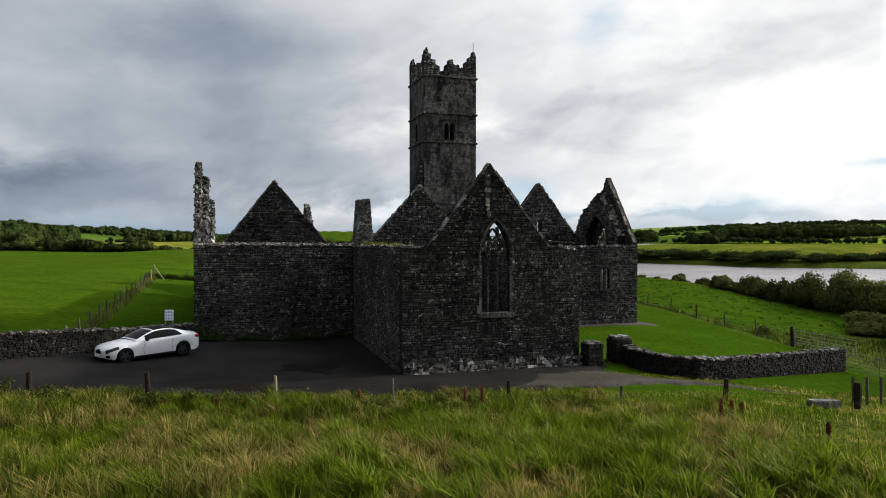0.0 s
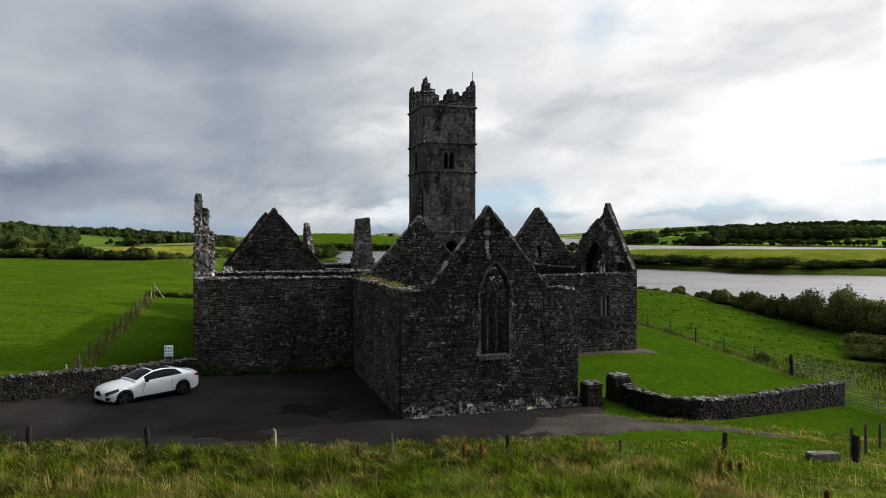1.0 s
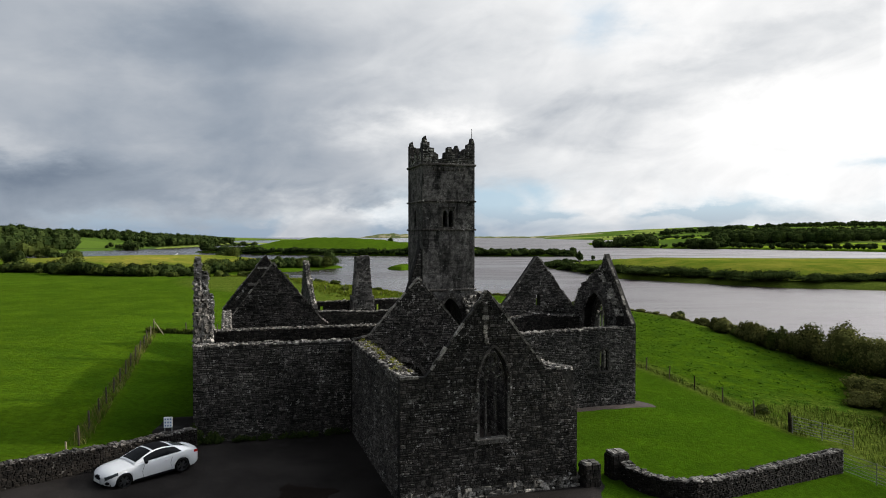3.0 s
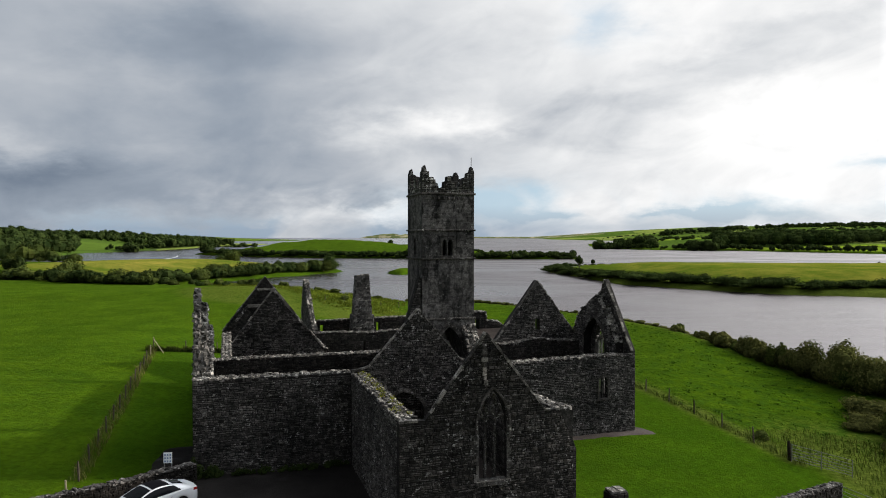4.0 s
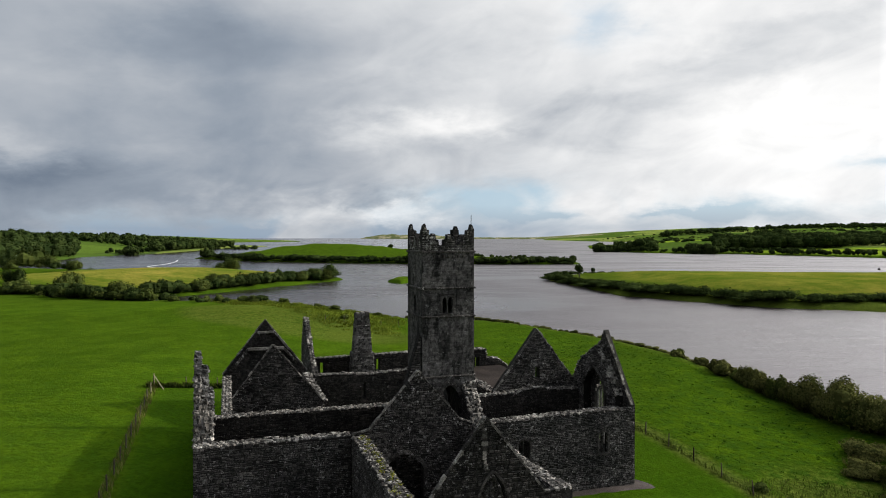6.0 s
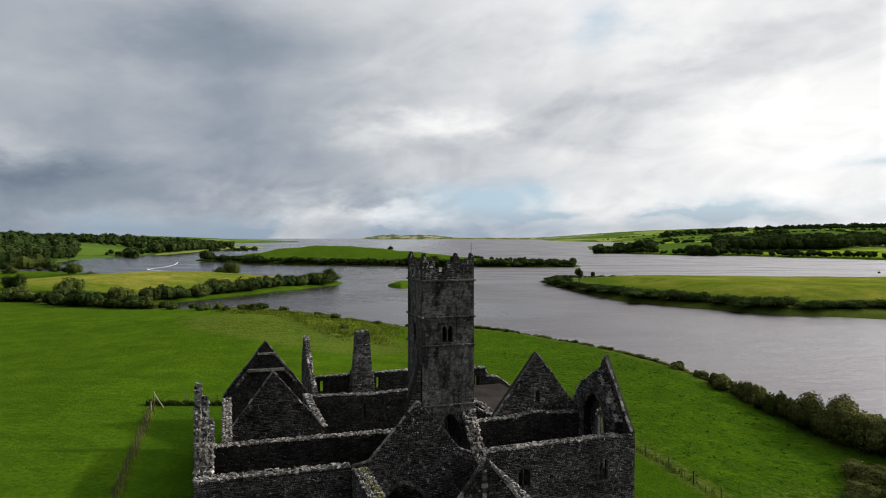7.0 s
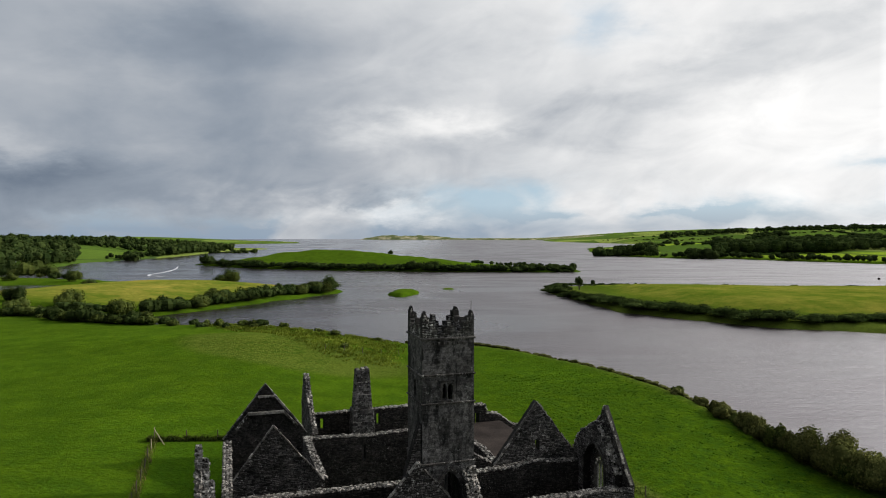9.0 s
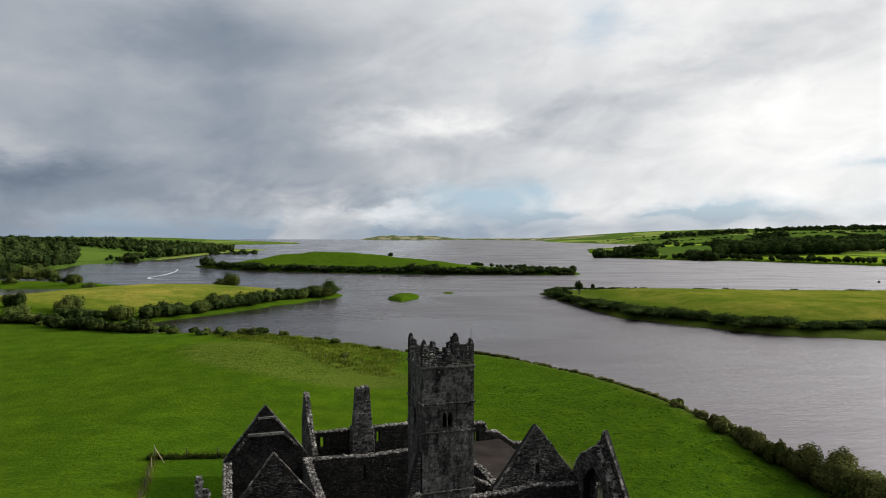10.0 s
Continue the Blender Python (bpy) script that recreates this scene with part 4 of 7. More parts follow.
# ---- tower ----
def build_tower():
    tower = new("tower")
    tower.matrix_world = RUIN @ Matrix.Translation((4.85, 13.2, 0))
    tagged(tower, "tall square dark stone bell tower with stepped battlements", "tower")
    S = 3.5
    kw = dict(parent=tower, cap=None, high=(0.15, 0.27), long_=(0.25, 0.6), proud=(0.003, 0.012), zlo=0.0, stone=M_TOWER, core=M_TOWER, fine=1.0)

    def rect(l, lo, hi):
        return [(0, lo), (l, lo), (l, hi), (0, hi)]
    twin = [arch(1.50, 12.05, 12.85, 13.12, 0.155, 5), arch(1.88, 12.05, 12.85, 13.12, 0.155, 5)]
    front = add_wall("front_wall", "", 0, 0, "u", rect(S, 7.9, 16.0), twin, 0.6, seed=41, **{**kw, "zlo": 7.95, "singles": 0})
    add_wall("back_wall", "", 0, S - 0.6, "u", rect(S, 7.9, 16.0), [arch(1.7, 12.05, 12.85, 13.1, 0.3, 5)], 0.6, seed=42, **{**kw, "zlo": 7.95, "sides": ""})
    left = add_wall("side_wall", "", 0, 0.6, "w", rect(S - 1.2, 7.9, 16.0), [arch(1.1, 12.1, 13.0, 13.25, 0.2, 5)], 0.6, seed=43, **{**kw, "zlo": 7.95})
    add_wall("side_wall", "", S - 0.6, 0.6, "w", rect(S - 1.2, 7.9, 16.0), [], 0.6, seed=44, **{**kw, "zlo": 7.95, "sides": "b"})
    # corners of the side faces
    base = add_wall("base_wall", "", -0.06, -0.06, "u", rect(S + 0.12, -1, 7.9), [arch(1.85, -0.9, 5.9, 7.5, 0.85, 9)], 0.8, seed=45, **kw)
    add_wall("base_wall", "", -0.06, S - 0.74, "u", rect(S + 0.12, -1, 7.9), [arch(1.85, -0.9, 5.9, 7.5, 0.85, 9)], 0.8, seed=46, **{**kw, "sides": "f"})
    add_wall("base_wall", "", -0.06, 0.74, "w", rect(S - 1.48, -1, 7.9), [], 0.8, seed=47, **kw)
    add_wall("base_wall", "", S - 0.74, 0.74, "w", rect(S - 1.48, -1, 7.9), [], 0.8, seed=48, **{**kw, "sides": "b"})
    rings = Lumps()
    for q, d in ((0.0, 0.12), (0.16, 0.06)):
        rings.bar(arch(1.85, 2.0, 5.9, 7.6 + q, 0.95 + q, 9), u_put(-0.06, -0.06), 0.14, -d, 0.1)
    piece("arch_ring", rings.v, rings.f, M_STONE, base, "pointed arch mouldings of the tower crossing")
    frame_ = Lumps()
    frame_.bar([(1.26, 11.98), (2.12, 11.98)], u_put(0, 0), 0.12, -0.06, 0.1)
    frame_.bar([(1.26, 13.28), (2.12, 13.28)], u_put(0, 0), 0.10, -0.06, 0.1)
    for a in (1.28, 2.10):
        frame_.bar([(a, 12.0), (a, 13.25)], u_put(0, 0), 0.09, -0.05, 0.1)
    piece("window_frame", frame_.v, frame_.f, M_STONE, front, "square hooded frame round twin pointed lights")
    rng = random.Random(12)
    for z, out, h in ((7.95, 0.10, 0.12), (11.81, 0.09, 0.11), (13.63, 0.09, 0.11), (15.95, 0.09, 0.13)):
        bm = bmesh.new()
        box(bm, -out, S + out, -out, 0.02, z, z + h)
        box(bm, -out, S + out, S - 0.02, S + out, z, z + h)
        box(bm, -out, 0.02, 0.02, S - 0.02, z, z + h)
        box(bm, S - 0.02, S + out, 0.02, S - 0.02, z, z + h)
        bmesh.ops.bevel(bm, geom=bm.edges[:], offset=0.02, segments=1, affect="EDGES")
        part("string_course", bm, M_STONE, tower, "thin projecting string course")
    for i in range(7):
        bm = bmesh.new()
        box(bm, -0.06, 0.06, -0.10, 0.02, -0.09, 0.09)
        bmesh.ops.bevel(bm, geom=bm.edges[:], offset=0.02, segments=1, affect="EDGES")
        ob = part("corbel", bm, M_STONE, tower)
        ob.location = (0.75 + i * 0.33, 0, 15.72)
    bm = bmesh.new()
    box(bm, 0.3, S - 0.3, 0.3, S - 0.3, 15.2, 15.6)
    part("roof_deck", bm, M_CORE, tower)
    steps = [(0, 17.35), (0.08, 17.62), (0.20, 17.78), (0.32, 17.45), (0.46, 17.42), (0.46, 17.08), (0.76, 17.04), (0.76, 16.74), (1.04, 16.72), (1.04, 16.40), (1.42, 16.42), (1.44, 16.8),
             (1.64, 16.82), (1.66, 17.2), (1.92, 17.18), (1.96, 16.86), (2.18, 16.8), (2.2, 16.42), (2.48, 16.42), (2.5, 16.72), (2.72, 16.74), (2.74, 17.05), (2.98, 17.08), (3.0, 17.4), (3.22, 17.5), (3.30, 17.80), (3.42, 17.76), (3.5, 17.45)]

    def parapet(seed, flipped):
        r = random.Random(seed)
        st = [(a, z + r.uniform(-0.08, 0.06)) for a, z in steps]
        if flipped:
            st = [(S - a, z) for a, z in reversed(st)]
        return [(0, 16.0), (S, 16.0)] + st[::-1]

    def inner(poly):
        lo, hi = 0.42, S - 0.42
        pts = [(a - lo, z) for a, z in poly[2:] if lo < a < hi]
        return [(0, 16.0), (hi - lo, 16.0), (hi - lo, pts[0][1])] + pts + [(0, pts[-1][1])]
    pk = dict(parent=tower, cap=None, high=(0.12, 0.24), long_=(0.2, 0.5), proud=(0.01, 0.04), zlo=16.05)
    add_wall("battlement", "", 0, 0, "u", parapet(1, False), [], 0.42, seed=51, stone=M_CAPDARK, sides="fb", **pk)
    add_wall("battlement", "", 0, S - 0.42, "u", parapet(2, True), [], 0.42, seed=52, stone=M_CAPDARK, sides="f", **pk)
    add_wall("battlement", "", 0, 0.42, "w", inner(parapet(3, True)), [], 0.42, seed=53, stone=M_CAPDARK, sides="f", **pk)
    add_wall("battlement", "", S - 0.42, 0.42, "w", inner(parapet(4, False)), [], 0.42, seed=54, stone=M_CAPDARK, sides="fb", **pk)


    v, f = tube([(3.36, 0.2, 16.2), (3.37, 0.2, 18.4)], 0.02, 5)
    piece("lightning_rod", v, f, M_CORE, tower, "thin dark lightning rod")


M_CAPDARK = stone_material("weathered_parapet", (0.036, 0.034, 0.030), (0.15, 0.142, 0.128), (0.46, 0.446, 0.41), 0.12, dots=1.0)
build_tower()


def build_chimney():
    ch = new("chimney_stack")
    ch.matrix_world = RUIN @ Matrix.Translation((5.72, 37.6, 0))
    tagged(ch, "tapering ruined stone chimney stack with set-offs", "chimney")
    rng = random.Random(3)
    lumps = Lumps()

    def half(zz):
        if zz < 4.3:
            return 1.03, 0.9
        if zz < 5.4:
            return 0.98, 0.85
        t = min(1, (zz - 5.4) / 3.6)
        return 0.84 - 0.24 * t, 0.72 - 0.2 * t
    bm = bmesh.new()
    for z0, z1 in ((-1, 4.3), (4.3, 5.4), (5.4, 6.4), (6.4, 7.4), (7.4, 8.4), (8.4, 9.3)):
        hx, hy = half((z0 + z1) / 2)
        box(bm, -hx + 0.05, hx - 0.05, -hy + 0.05, hy - 0.05, z0, z1 + 0.02)
    part("stack", bm, M_CORE, ch)
    z = 2.5
    while z < 9.4:
        h = rng.uniform(0.14, 0.26)
        hx, hy = half(z)
        for face in range(3):
            span, a = (hx if face == 0 else hy), None
            a = -span
            while a < span - 0.05:
                w = min(rng.uniform(0.25, 0.5), span - a)
                c = a + w / 2
                p = (c, -hy, z + h / 2) if face == 0 else ((hx if face == 1 else -hx), c, z + h / 2)
                sz = (w * 0.96, 0.16, h * 0.93) if face == 0 else (0.16, w * 0.96, h * 0.93)
                lumps.lump(rng, p, sz, 0, 0.07, 0.03)
                a += w
        z += h
    piece("stone_facing", lumps.v, lumps.f, M_EDGE, ch, kind="stuff")
    for zb in (4.35, 5.45, 7.0, 8.2):
        hx, hy = half(zb + 0.05)
        bm = bmesh.new()
        box(bm, -hx - 0.10, hx + 0.10, -hy - 0.10, hy + 0.10, zb, zb + 0.10)
        bmesh.ops.bevel(bm, geom=bm.edges[:], offset=0.03, segments=1, affect="EDGES")
        part("set_off", bm, M_CAP, ch, "pale projecting stone band")
    for x in (-0.42, 0.08, 0.46):
        bm = bmesh.new()
        box(bm, x - 0.18, x + 0.18, -0.5, 0.5, 9.2, 9.55 + 0.12 * x)
        bmesh.ops.bevel(bm, geom=bm.edges[:], offset=0.04, segments=1, affect="EDGES")
        part("broken_flue", bm, M_CAP, ch)


build_chimney()
# ---- yard, track and floors ----
def gravel_material(name, a, b, rough, pebble, wet=0.0):
    k = Mat(name, rough, spec=0.03)
    g = k.noise(pebble, 4, 0.7)
    col = k.mix(k.span(g, 0.35, 0.65), a, b)
    patch = k.noise(0.35, 4, 0.6)
    col = k.scaled(col, k.span(patch, 0.3, 0.7, 0.55, 1.45))
    if wet:
        pool = k.span(k.noise(0.16, 3, 0.5, dist=0.5), 0.60, 0.68)
        col = k.scaled(col, k.span(pool, 0, 1, 1.0, 0.55))
        k.rough(k.span(pool, 0, 1, rough, 0.35))
    k.color(col).bump(g, 0.02, 0.5)
    return k.m


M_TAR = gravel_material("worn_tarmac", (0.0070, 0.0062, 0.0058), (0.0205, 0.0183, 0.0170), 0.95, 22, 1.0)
M_TRACK = gravel_material("pale_gravel", (0.016, 0.0130, 0.0105), (0.060, 0.0515, 0.0440), 0.95, 16)
M_FLOOR = gravel_material("ruin_gravel", (0.034, 0.028, 0.025), (0.070, 0.059, 0.053), 0.95, 14)
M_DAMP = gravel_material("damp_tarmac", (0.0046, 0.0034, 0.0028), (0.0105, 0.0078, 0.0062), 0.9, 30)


def draped(name, label, category, outline, material, lift=0.03, cell=0.35, wobble=0.12, seed=1):
    """A patch of ground cover laid on the terrain, its edge drawn along the outline."""
    rng = np.random.RandomState(seed)
    fine = []
    for (ax, ay), (bx, by) in zip(outline, outline[1:] + outline[:1]):
        n = max(1, int(math.hypot(bx - ax, by - ay) / 0.6))
        for i in range(n):
            fine.append((ax + (bx - ax) * i / n + rng.uniform(-wobble, wobble), ay + (by - ay) * i / n + rng.uniform(-wobble, wobble)))
    xs, ys = [p[0] for p in fine], [p[1] for p in fine]
    gx, gy = np.arange(min(xs) - cell, max(xs) + cell, cell), np.arange(min(ys) - cell, max(ys) + cell, cell)
    X, Y = np.meshgrid(gx, gy, indexing="ij")
    d = inside_distance(X, Y, fine)
    nx, ny = X.shape
    keep = (d[:-1, :-1] + d[1:, :-1] + d[1:, 1:] + d[:-1, 1:]) > 0
    # pull the outermost vertices onto the outline
    e = 0.02
    gxx = (inside_distance(X + e, Y, fine) - inside_distance(X - e, Y, fine)) / (2 * e)
    gyy = (inside_distance(X, Y + e, fine) - inside_distance(X, Y - e, fine)) / (2 * e)
    cnt = np.zeros(X.shape, int)
    for di in (0, 1):
        for dj in (0, 1):
            cnt[di:nx - 1 + di, dj:ny - 1 + dj] += keep
    rim = (cnt > 0) & (cnt < 4)
    X2, Y2 = np.where(rim, X - gxx * d, X), np.where(rim, Y - gyy * d, Y)
    Z = height(X2, Y2) + lift
    Z = np.where(rim, Z - lift * 1.2, Z)
    idx = np.full(X.shape, -1)
    used = cnt > 0
    idx[used] = np.arange(used.sum())
    V = np.stack([X2[used], Y2[used], Z[used]], -1)
    i, j = np.nonzero(keep)
    F = np.stack([idx[i, j], idx[i + 1, j], idx[i + 1, j + 1], idx[i, j + 1]], -1)
    ob = mesh_object(name, V.tolist(), F.tolist(), material, True)
    return tagged(ob, label, category, kind="structure")


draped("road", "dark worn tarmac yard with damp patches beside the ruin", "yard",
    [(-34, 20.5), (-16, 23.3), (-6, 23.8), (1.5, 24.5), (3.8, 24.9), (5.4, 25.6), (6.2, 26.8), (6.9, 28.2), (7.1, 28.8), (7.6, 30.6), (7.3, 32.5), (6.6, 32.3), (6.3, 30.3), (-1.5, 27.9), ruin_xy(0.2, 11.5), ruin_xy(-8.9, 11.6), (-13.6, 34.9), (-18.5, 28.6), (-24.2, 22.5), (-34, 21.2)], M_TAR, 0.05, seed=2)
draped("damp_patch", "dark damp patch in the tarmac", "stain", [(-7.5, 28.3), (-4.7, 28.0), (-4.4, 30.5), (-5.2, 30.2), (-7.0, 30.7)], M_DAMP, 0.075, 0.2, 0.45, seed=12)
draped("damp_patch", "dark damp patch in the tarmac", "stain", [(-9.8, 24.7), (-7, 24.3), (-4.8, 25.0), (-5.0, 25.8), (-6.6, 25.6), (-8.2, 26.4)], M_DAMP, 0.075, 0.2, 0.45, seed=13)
draped("track", "pale gravel track fading into the grass", "track", [(2.6, 25.3), (5.0, 25.4), (7.2, 26.0), (9, 26.3), (11, 27.0), (13.5, 27.4), (16.6, 28.5), (14.5, 28.4), (12.4, 28.3), (9.5, 27.8), (7.6, 28.4), (6.6, 29.2), (5.2, 28.4), (3.6, 27.4)], M_TRACK, 0.085, 0.2, 0.5, seed=3)
draped("pavement", "grey path along the end of the range", "path", [ruin_xy(-10.9, 8.9), ruin_xy(-8.8, 9.6), ruin_xy(-8.75, 16.5), ruin_xy(-10.4, 16.2), ruin_xy(-11.0, 13.5)], M_TAR, 0.04, 0.25, 0.08, seed=4)
draped("pavement", "gravel strip along the foot of the wing", "path", [ruin_xy(8.5, 11.3), ruin_xy(15, 11.2), ruin_xy(21.0, 11.1), ruin_xy(20.8, 12.4), ruin_xy(19.8, 13.2), ruin_xy(19.7, 12.2), ruin_xy(8.5, 12.05)], M_FLOOR, 0.04, 0.25, 0.1, seed=5)
draped("floor", "bare brown gravel floor inside the roofless ruin", "floor", [ruin_xy(0.5, 0.6), ruin_xy(7.8, 0.6), ruin_xy(8.3, 12.5), ruin_xy(19.0, 12.6), ruin_xy(19.0, 18.2), ruin_xy(18.6, 34.3), ruin_xy(12, 34.5), ruin_xy(8.2, 18), ruin_xy(-8.2, 17.5), ruin_xy(-8.2, 11.8), ruin_xy(0.4, 11.8)], M_FLOOR, 0.06, 0.6, 0.02, seed=6)


bm = bmesh.new()
box(bm, 14.16, 19.0, 22.6, 33.9, -0.6, 4.2)
bmesh.ops.bevel(bm, geom=bm.edges[:], offset=0.05, segments=1, affect="EDGES")
me = bpy.data.meshes.new("floor_upper")
bm.to_mesh(me)
bm.free()
# Darker copy of the ruin gravel; the shade lying here is in its colour.
me.materials.append(gravel_material("shaded_vault_gravel", (0.016, 0.0125, 0.0105), (0.036, 0.0285, 0.0245), 0.95, 12))
upper = new("floor_upper", me)
upper.matrix_world = RUIN
tagged(upper, "bare brown gravel over the vault of a side room", "floor", kind="structure")


# ---- low walls ----
def path_wall(name, label, path, tops, feet, thick, seed, cap_mat=None):
    """A free-standing rubble wall along a path; tops and feet are heights at its points."""
    P = np.array(path, float)
    seg = np.hypot(*np.diff(P, axis=0).T)
    S = np.concatenate([[0], np.cumsum(seg)])
    def at(a):
        x, y = np.interp(a, S, P[:, 0]), np.interp(a, S, P[:, 1])
        e = 0.15
        tx, ty = np.interp(a + e, S, P[:, 0]) - np.interp(a - e, S, P[:, 0]), np.interp(a + e, S, P[:, 1]) - np.interp(a - e, S, P[:, 1])
        l = math.hypot(tx, ty) or 1
        return x, y, tx / l, ty / l
    def put(a, off, z):
        x, y, tx, ty = at(a)
        return (x + ty * off * -1, y + tx * off, z)
    top = lambda a: float(np.interp(a, S, tops))
    foot = lambda a: float(np.interp(a, S, feet))
    rng = random.Random(seed)
    core = Lumps()
    n = max(4, int(S[-1] / 0.35))
    ring = []
    for i in range(n + 1):
        a = S[-1] * i / n
        jig = rng.uniform(-0.03, 0.03)
        ring.append([put(a, -thick / 2 + 0.03, foot(a) - 0.3), put(a, thick / 2 - 0.03, foot(a) - 0.3), put(a, thick / 2 - 0.04, top(a) - 0.06 + jig), put(a, -thick / 2 + 0.04, top(a) - 0.06 + jig)])
    v = [p for r in ring for p in r]
    f = []
    for i in range(n):
        for k_ in range(4):
            q = (k_ + 1) % 4
            f.append((i * 4 + k_, (i + 1) * 4 + k_, (i + 1) * 4 + q, i * 4 + q))
    f += [(0, 1, 2, 3), (n * 4 + 3, n * 4 + 2, n * 4 + 1, n * 4)]
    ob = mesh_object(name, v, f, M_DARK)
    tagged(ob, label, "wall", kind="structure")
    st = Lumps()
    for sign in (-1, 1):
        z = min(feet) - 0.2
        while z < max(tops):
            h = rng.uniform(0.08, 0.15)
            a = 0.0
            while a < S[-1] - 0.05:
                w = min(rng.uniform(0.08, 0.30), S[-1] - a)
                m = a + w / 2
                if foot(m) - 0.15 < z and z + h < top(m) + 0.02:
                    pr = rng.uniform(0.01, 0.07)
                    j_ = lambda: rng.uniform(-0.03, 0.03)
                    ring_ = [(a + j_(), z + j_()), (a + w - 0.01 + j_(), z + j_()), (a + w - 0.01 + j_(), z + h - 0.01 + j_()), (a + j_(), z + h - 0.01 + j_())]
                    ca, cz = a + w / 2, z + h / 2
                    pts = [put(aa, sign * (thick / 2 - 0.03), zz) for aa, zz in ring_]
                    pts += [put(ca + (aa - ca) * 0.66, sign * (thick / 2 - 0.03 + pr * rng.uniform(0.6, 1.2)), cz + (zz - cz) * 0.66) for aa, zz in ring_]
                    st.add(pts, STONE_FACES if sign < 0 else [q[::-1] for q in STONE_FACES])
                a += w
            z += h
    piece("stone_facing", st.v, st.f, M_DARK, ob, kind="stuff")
    a = 0.05
    shape_rng = random.Random(seed + 1)
    while a < S[-1]:
        w = shape_rng.uniform(0.10, 0.26)
        cap = Lumps()
        x, y, tx, ty = at(min(a + w / 2, S[-1] - 0.02))
        for off in (-thick / 4, thick / 4):
            p = put(min(a + w / 2, S[-1] - 0.02), off, top(a) - 0.03 + shape_rng.uniform(-0.05, 0.03))
            cap.lump(shape_rng, p, (w * 0.97, thick / 2 * 1.02, shape_rng.uniform(0.05, 0.11)), math.atan2(ty, tx), 0.22, 0.22)
        piece("coping_stone", cap.v, cap.f, cap_mat or M_EDGE, ob)
        a += w
    return ob


def feet_of(path, sink=0.0):
    p = np.array(path, float)
    return [float(q) - sink for q in height(p[:, 0], p[:, 1])]


LOW_L = [(-13.1, 35.0), (-15.5, 31.9), (-18.2, 28.6), (-20.5, 26.2), (-24, 22.6)]
path_wall("wall_low_yard", "low mossy rubble wall along the yard", LOW_L, [1.30, 1.45, 1.75, 1.85, 2.0], feet_of(LOW_L), 0.5, 61, M_STONE)
LOW_R = [(8.75, 31.6), (8.9, 30.7), (9.5, 30.0), (10.4, 29.65), (11.4, 29.8), (13.2, 30.7), (17, 33.1), (21.8, 36.1)]
path_wall("wall_low_lawn", "low curved rubble wall enclosing the lawn", LOW_R, [0.78, 0.70, 0.60, 0.48, 0.40, 0.24, 0.0, -0.22], feet_of(LOW_R), 0.5, 62)


def gate_pier(x, y, turn, top, wide, deep):
    foot = float(height(x, y)) - 0.2
    ob = new("gate_pier")
    ob.matrix_world = pose(x, y, foot, 0, 0, turn)
    tagged(ob, "short square rubble gate pier with a flat cap", "pier", "gate piers")
    rng = random.Random(int(x * 10))
    bm = bmesh.new()
    box(bm, -wide / 2 + 0.04, wide / 2 - 0.04, -deep / 2 + 0.04, deep / 2 - 0.04, 0, top - foot)
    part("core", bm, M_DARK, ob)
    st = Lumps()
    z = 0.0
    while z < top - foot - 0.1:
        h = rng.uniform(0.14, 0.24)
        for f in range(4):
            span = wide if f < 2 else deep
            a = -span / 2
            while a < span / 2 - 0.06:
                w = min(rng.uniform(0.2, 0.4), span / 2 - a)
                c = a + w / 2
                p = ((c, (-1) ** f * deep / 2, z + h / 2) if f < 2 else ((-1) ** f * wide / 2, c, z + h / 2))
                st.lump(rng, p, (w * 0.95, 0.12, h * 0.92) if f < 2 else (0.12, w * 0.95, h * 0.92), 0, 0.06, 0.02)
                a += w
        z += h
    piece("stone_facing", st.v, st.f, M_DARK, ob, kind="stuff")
    cap = Lumps()
    for i in (-1, 1):
        for j in (-1, 1):
            cap.lump(rng, (i * wide / 4, j * deep / 4, top - foot + 0.03), (wide / 2, deep / 2, 0.10), 0, 0.14, 0.08)
    piece("cap_stone", cap.v, cap.f, M_EDGE, ob)


gate_pier(6.85, 30.35, 18, 0.98, 0.75, 0.6)
gate_pier(8.45, 31.65, 18, 1.05, 0.85, 0.7)

# ---- fences, gates, posts ----
M_POST = plain("weathered_post", (0.070, 0.056, 0.043), 0.9, spec=0.1, vary=0.45, scale=12)
M_PALE_POST = plain("pale_post", (0.22, 0.19, 0.12), 0.9, spec=0.1, vary=0.3, scale=12)
M_DARK_POST = plain("dark_timber", (0.020, 0.015, 0.011), 0.9, spec=0.06, vary=0.5, scale=12)
M_FENCE_WIRE = plain("rusty_wire", (0.030, 0.026, 0.022), 0.9, spec=0.05)
M_WIRE = plain("galvanised_steel", (0.16, 0.16, 0.16), 0.6, 0.6)


def post_mesh(h, r, seed):
    rng = random.Random(seed)
    bm = bmesh.new()
    rings = []
    for k_ in range(5):
        z = -0.35 + (h + 0.35) * k_ / 4
        ring = []
        for i in range(8):
            a = i * math.pi / 4
            q = r * (1 + rng.uniform(-0.12, 0.12)) * (1.0 if k_ < 4 else 0.86)
            ring.append(bm.verts.new((q * math.cos(a) + 0.015 * math.sin(k_), q * math.sin(a), z + (rng.uniform(-0.03, 0.03) if k_ == 4 else 0))))
        rings.append(ring)
    for a, b in zip(rings, rings[1:]):
        for i in range(8):
            bm.faces.new((a[i], a[(i + 1) % 8], b[(i + 1) % 8], b[i]))
    bm.faces.new(rings[-1])
    return bm


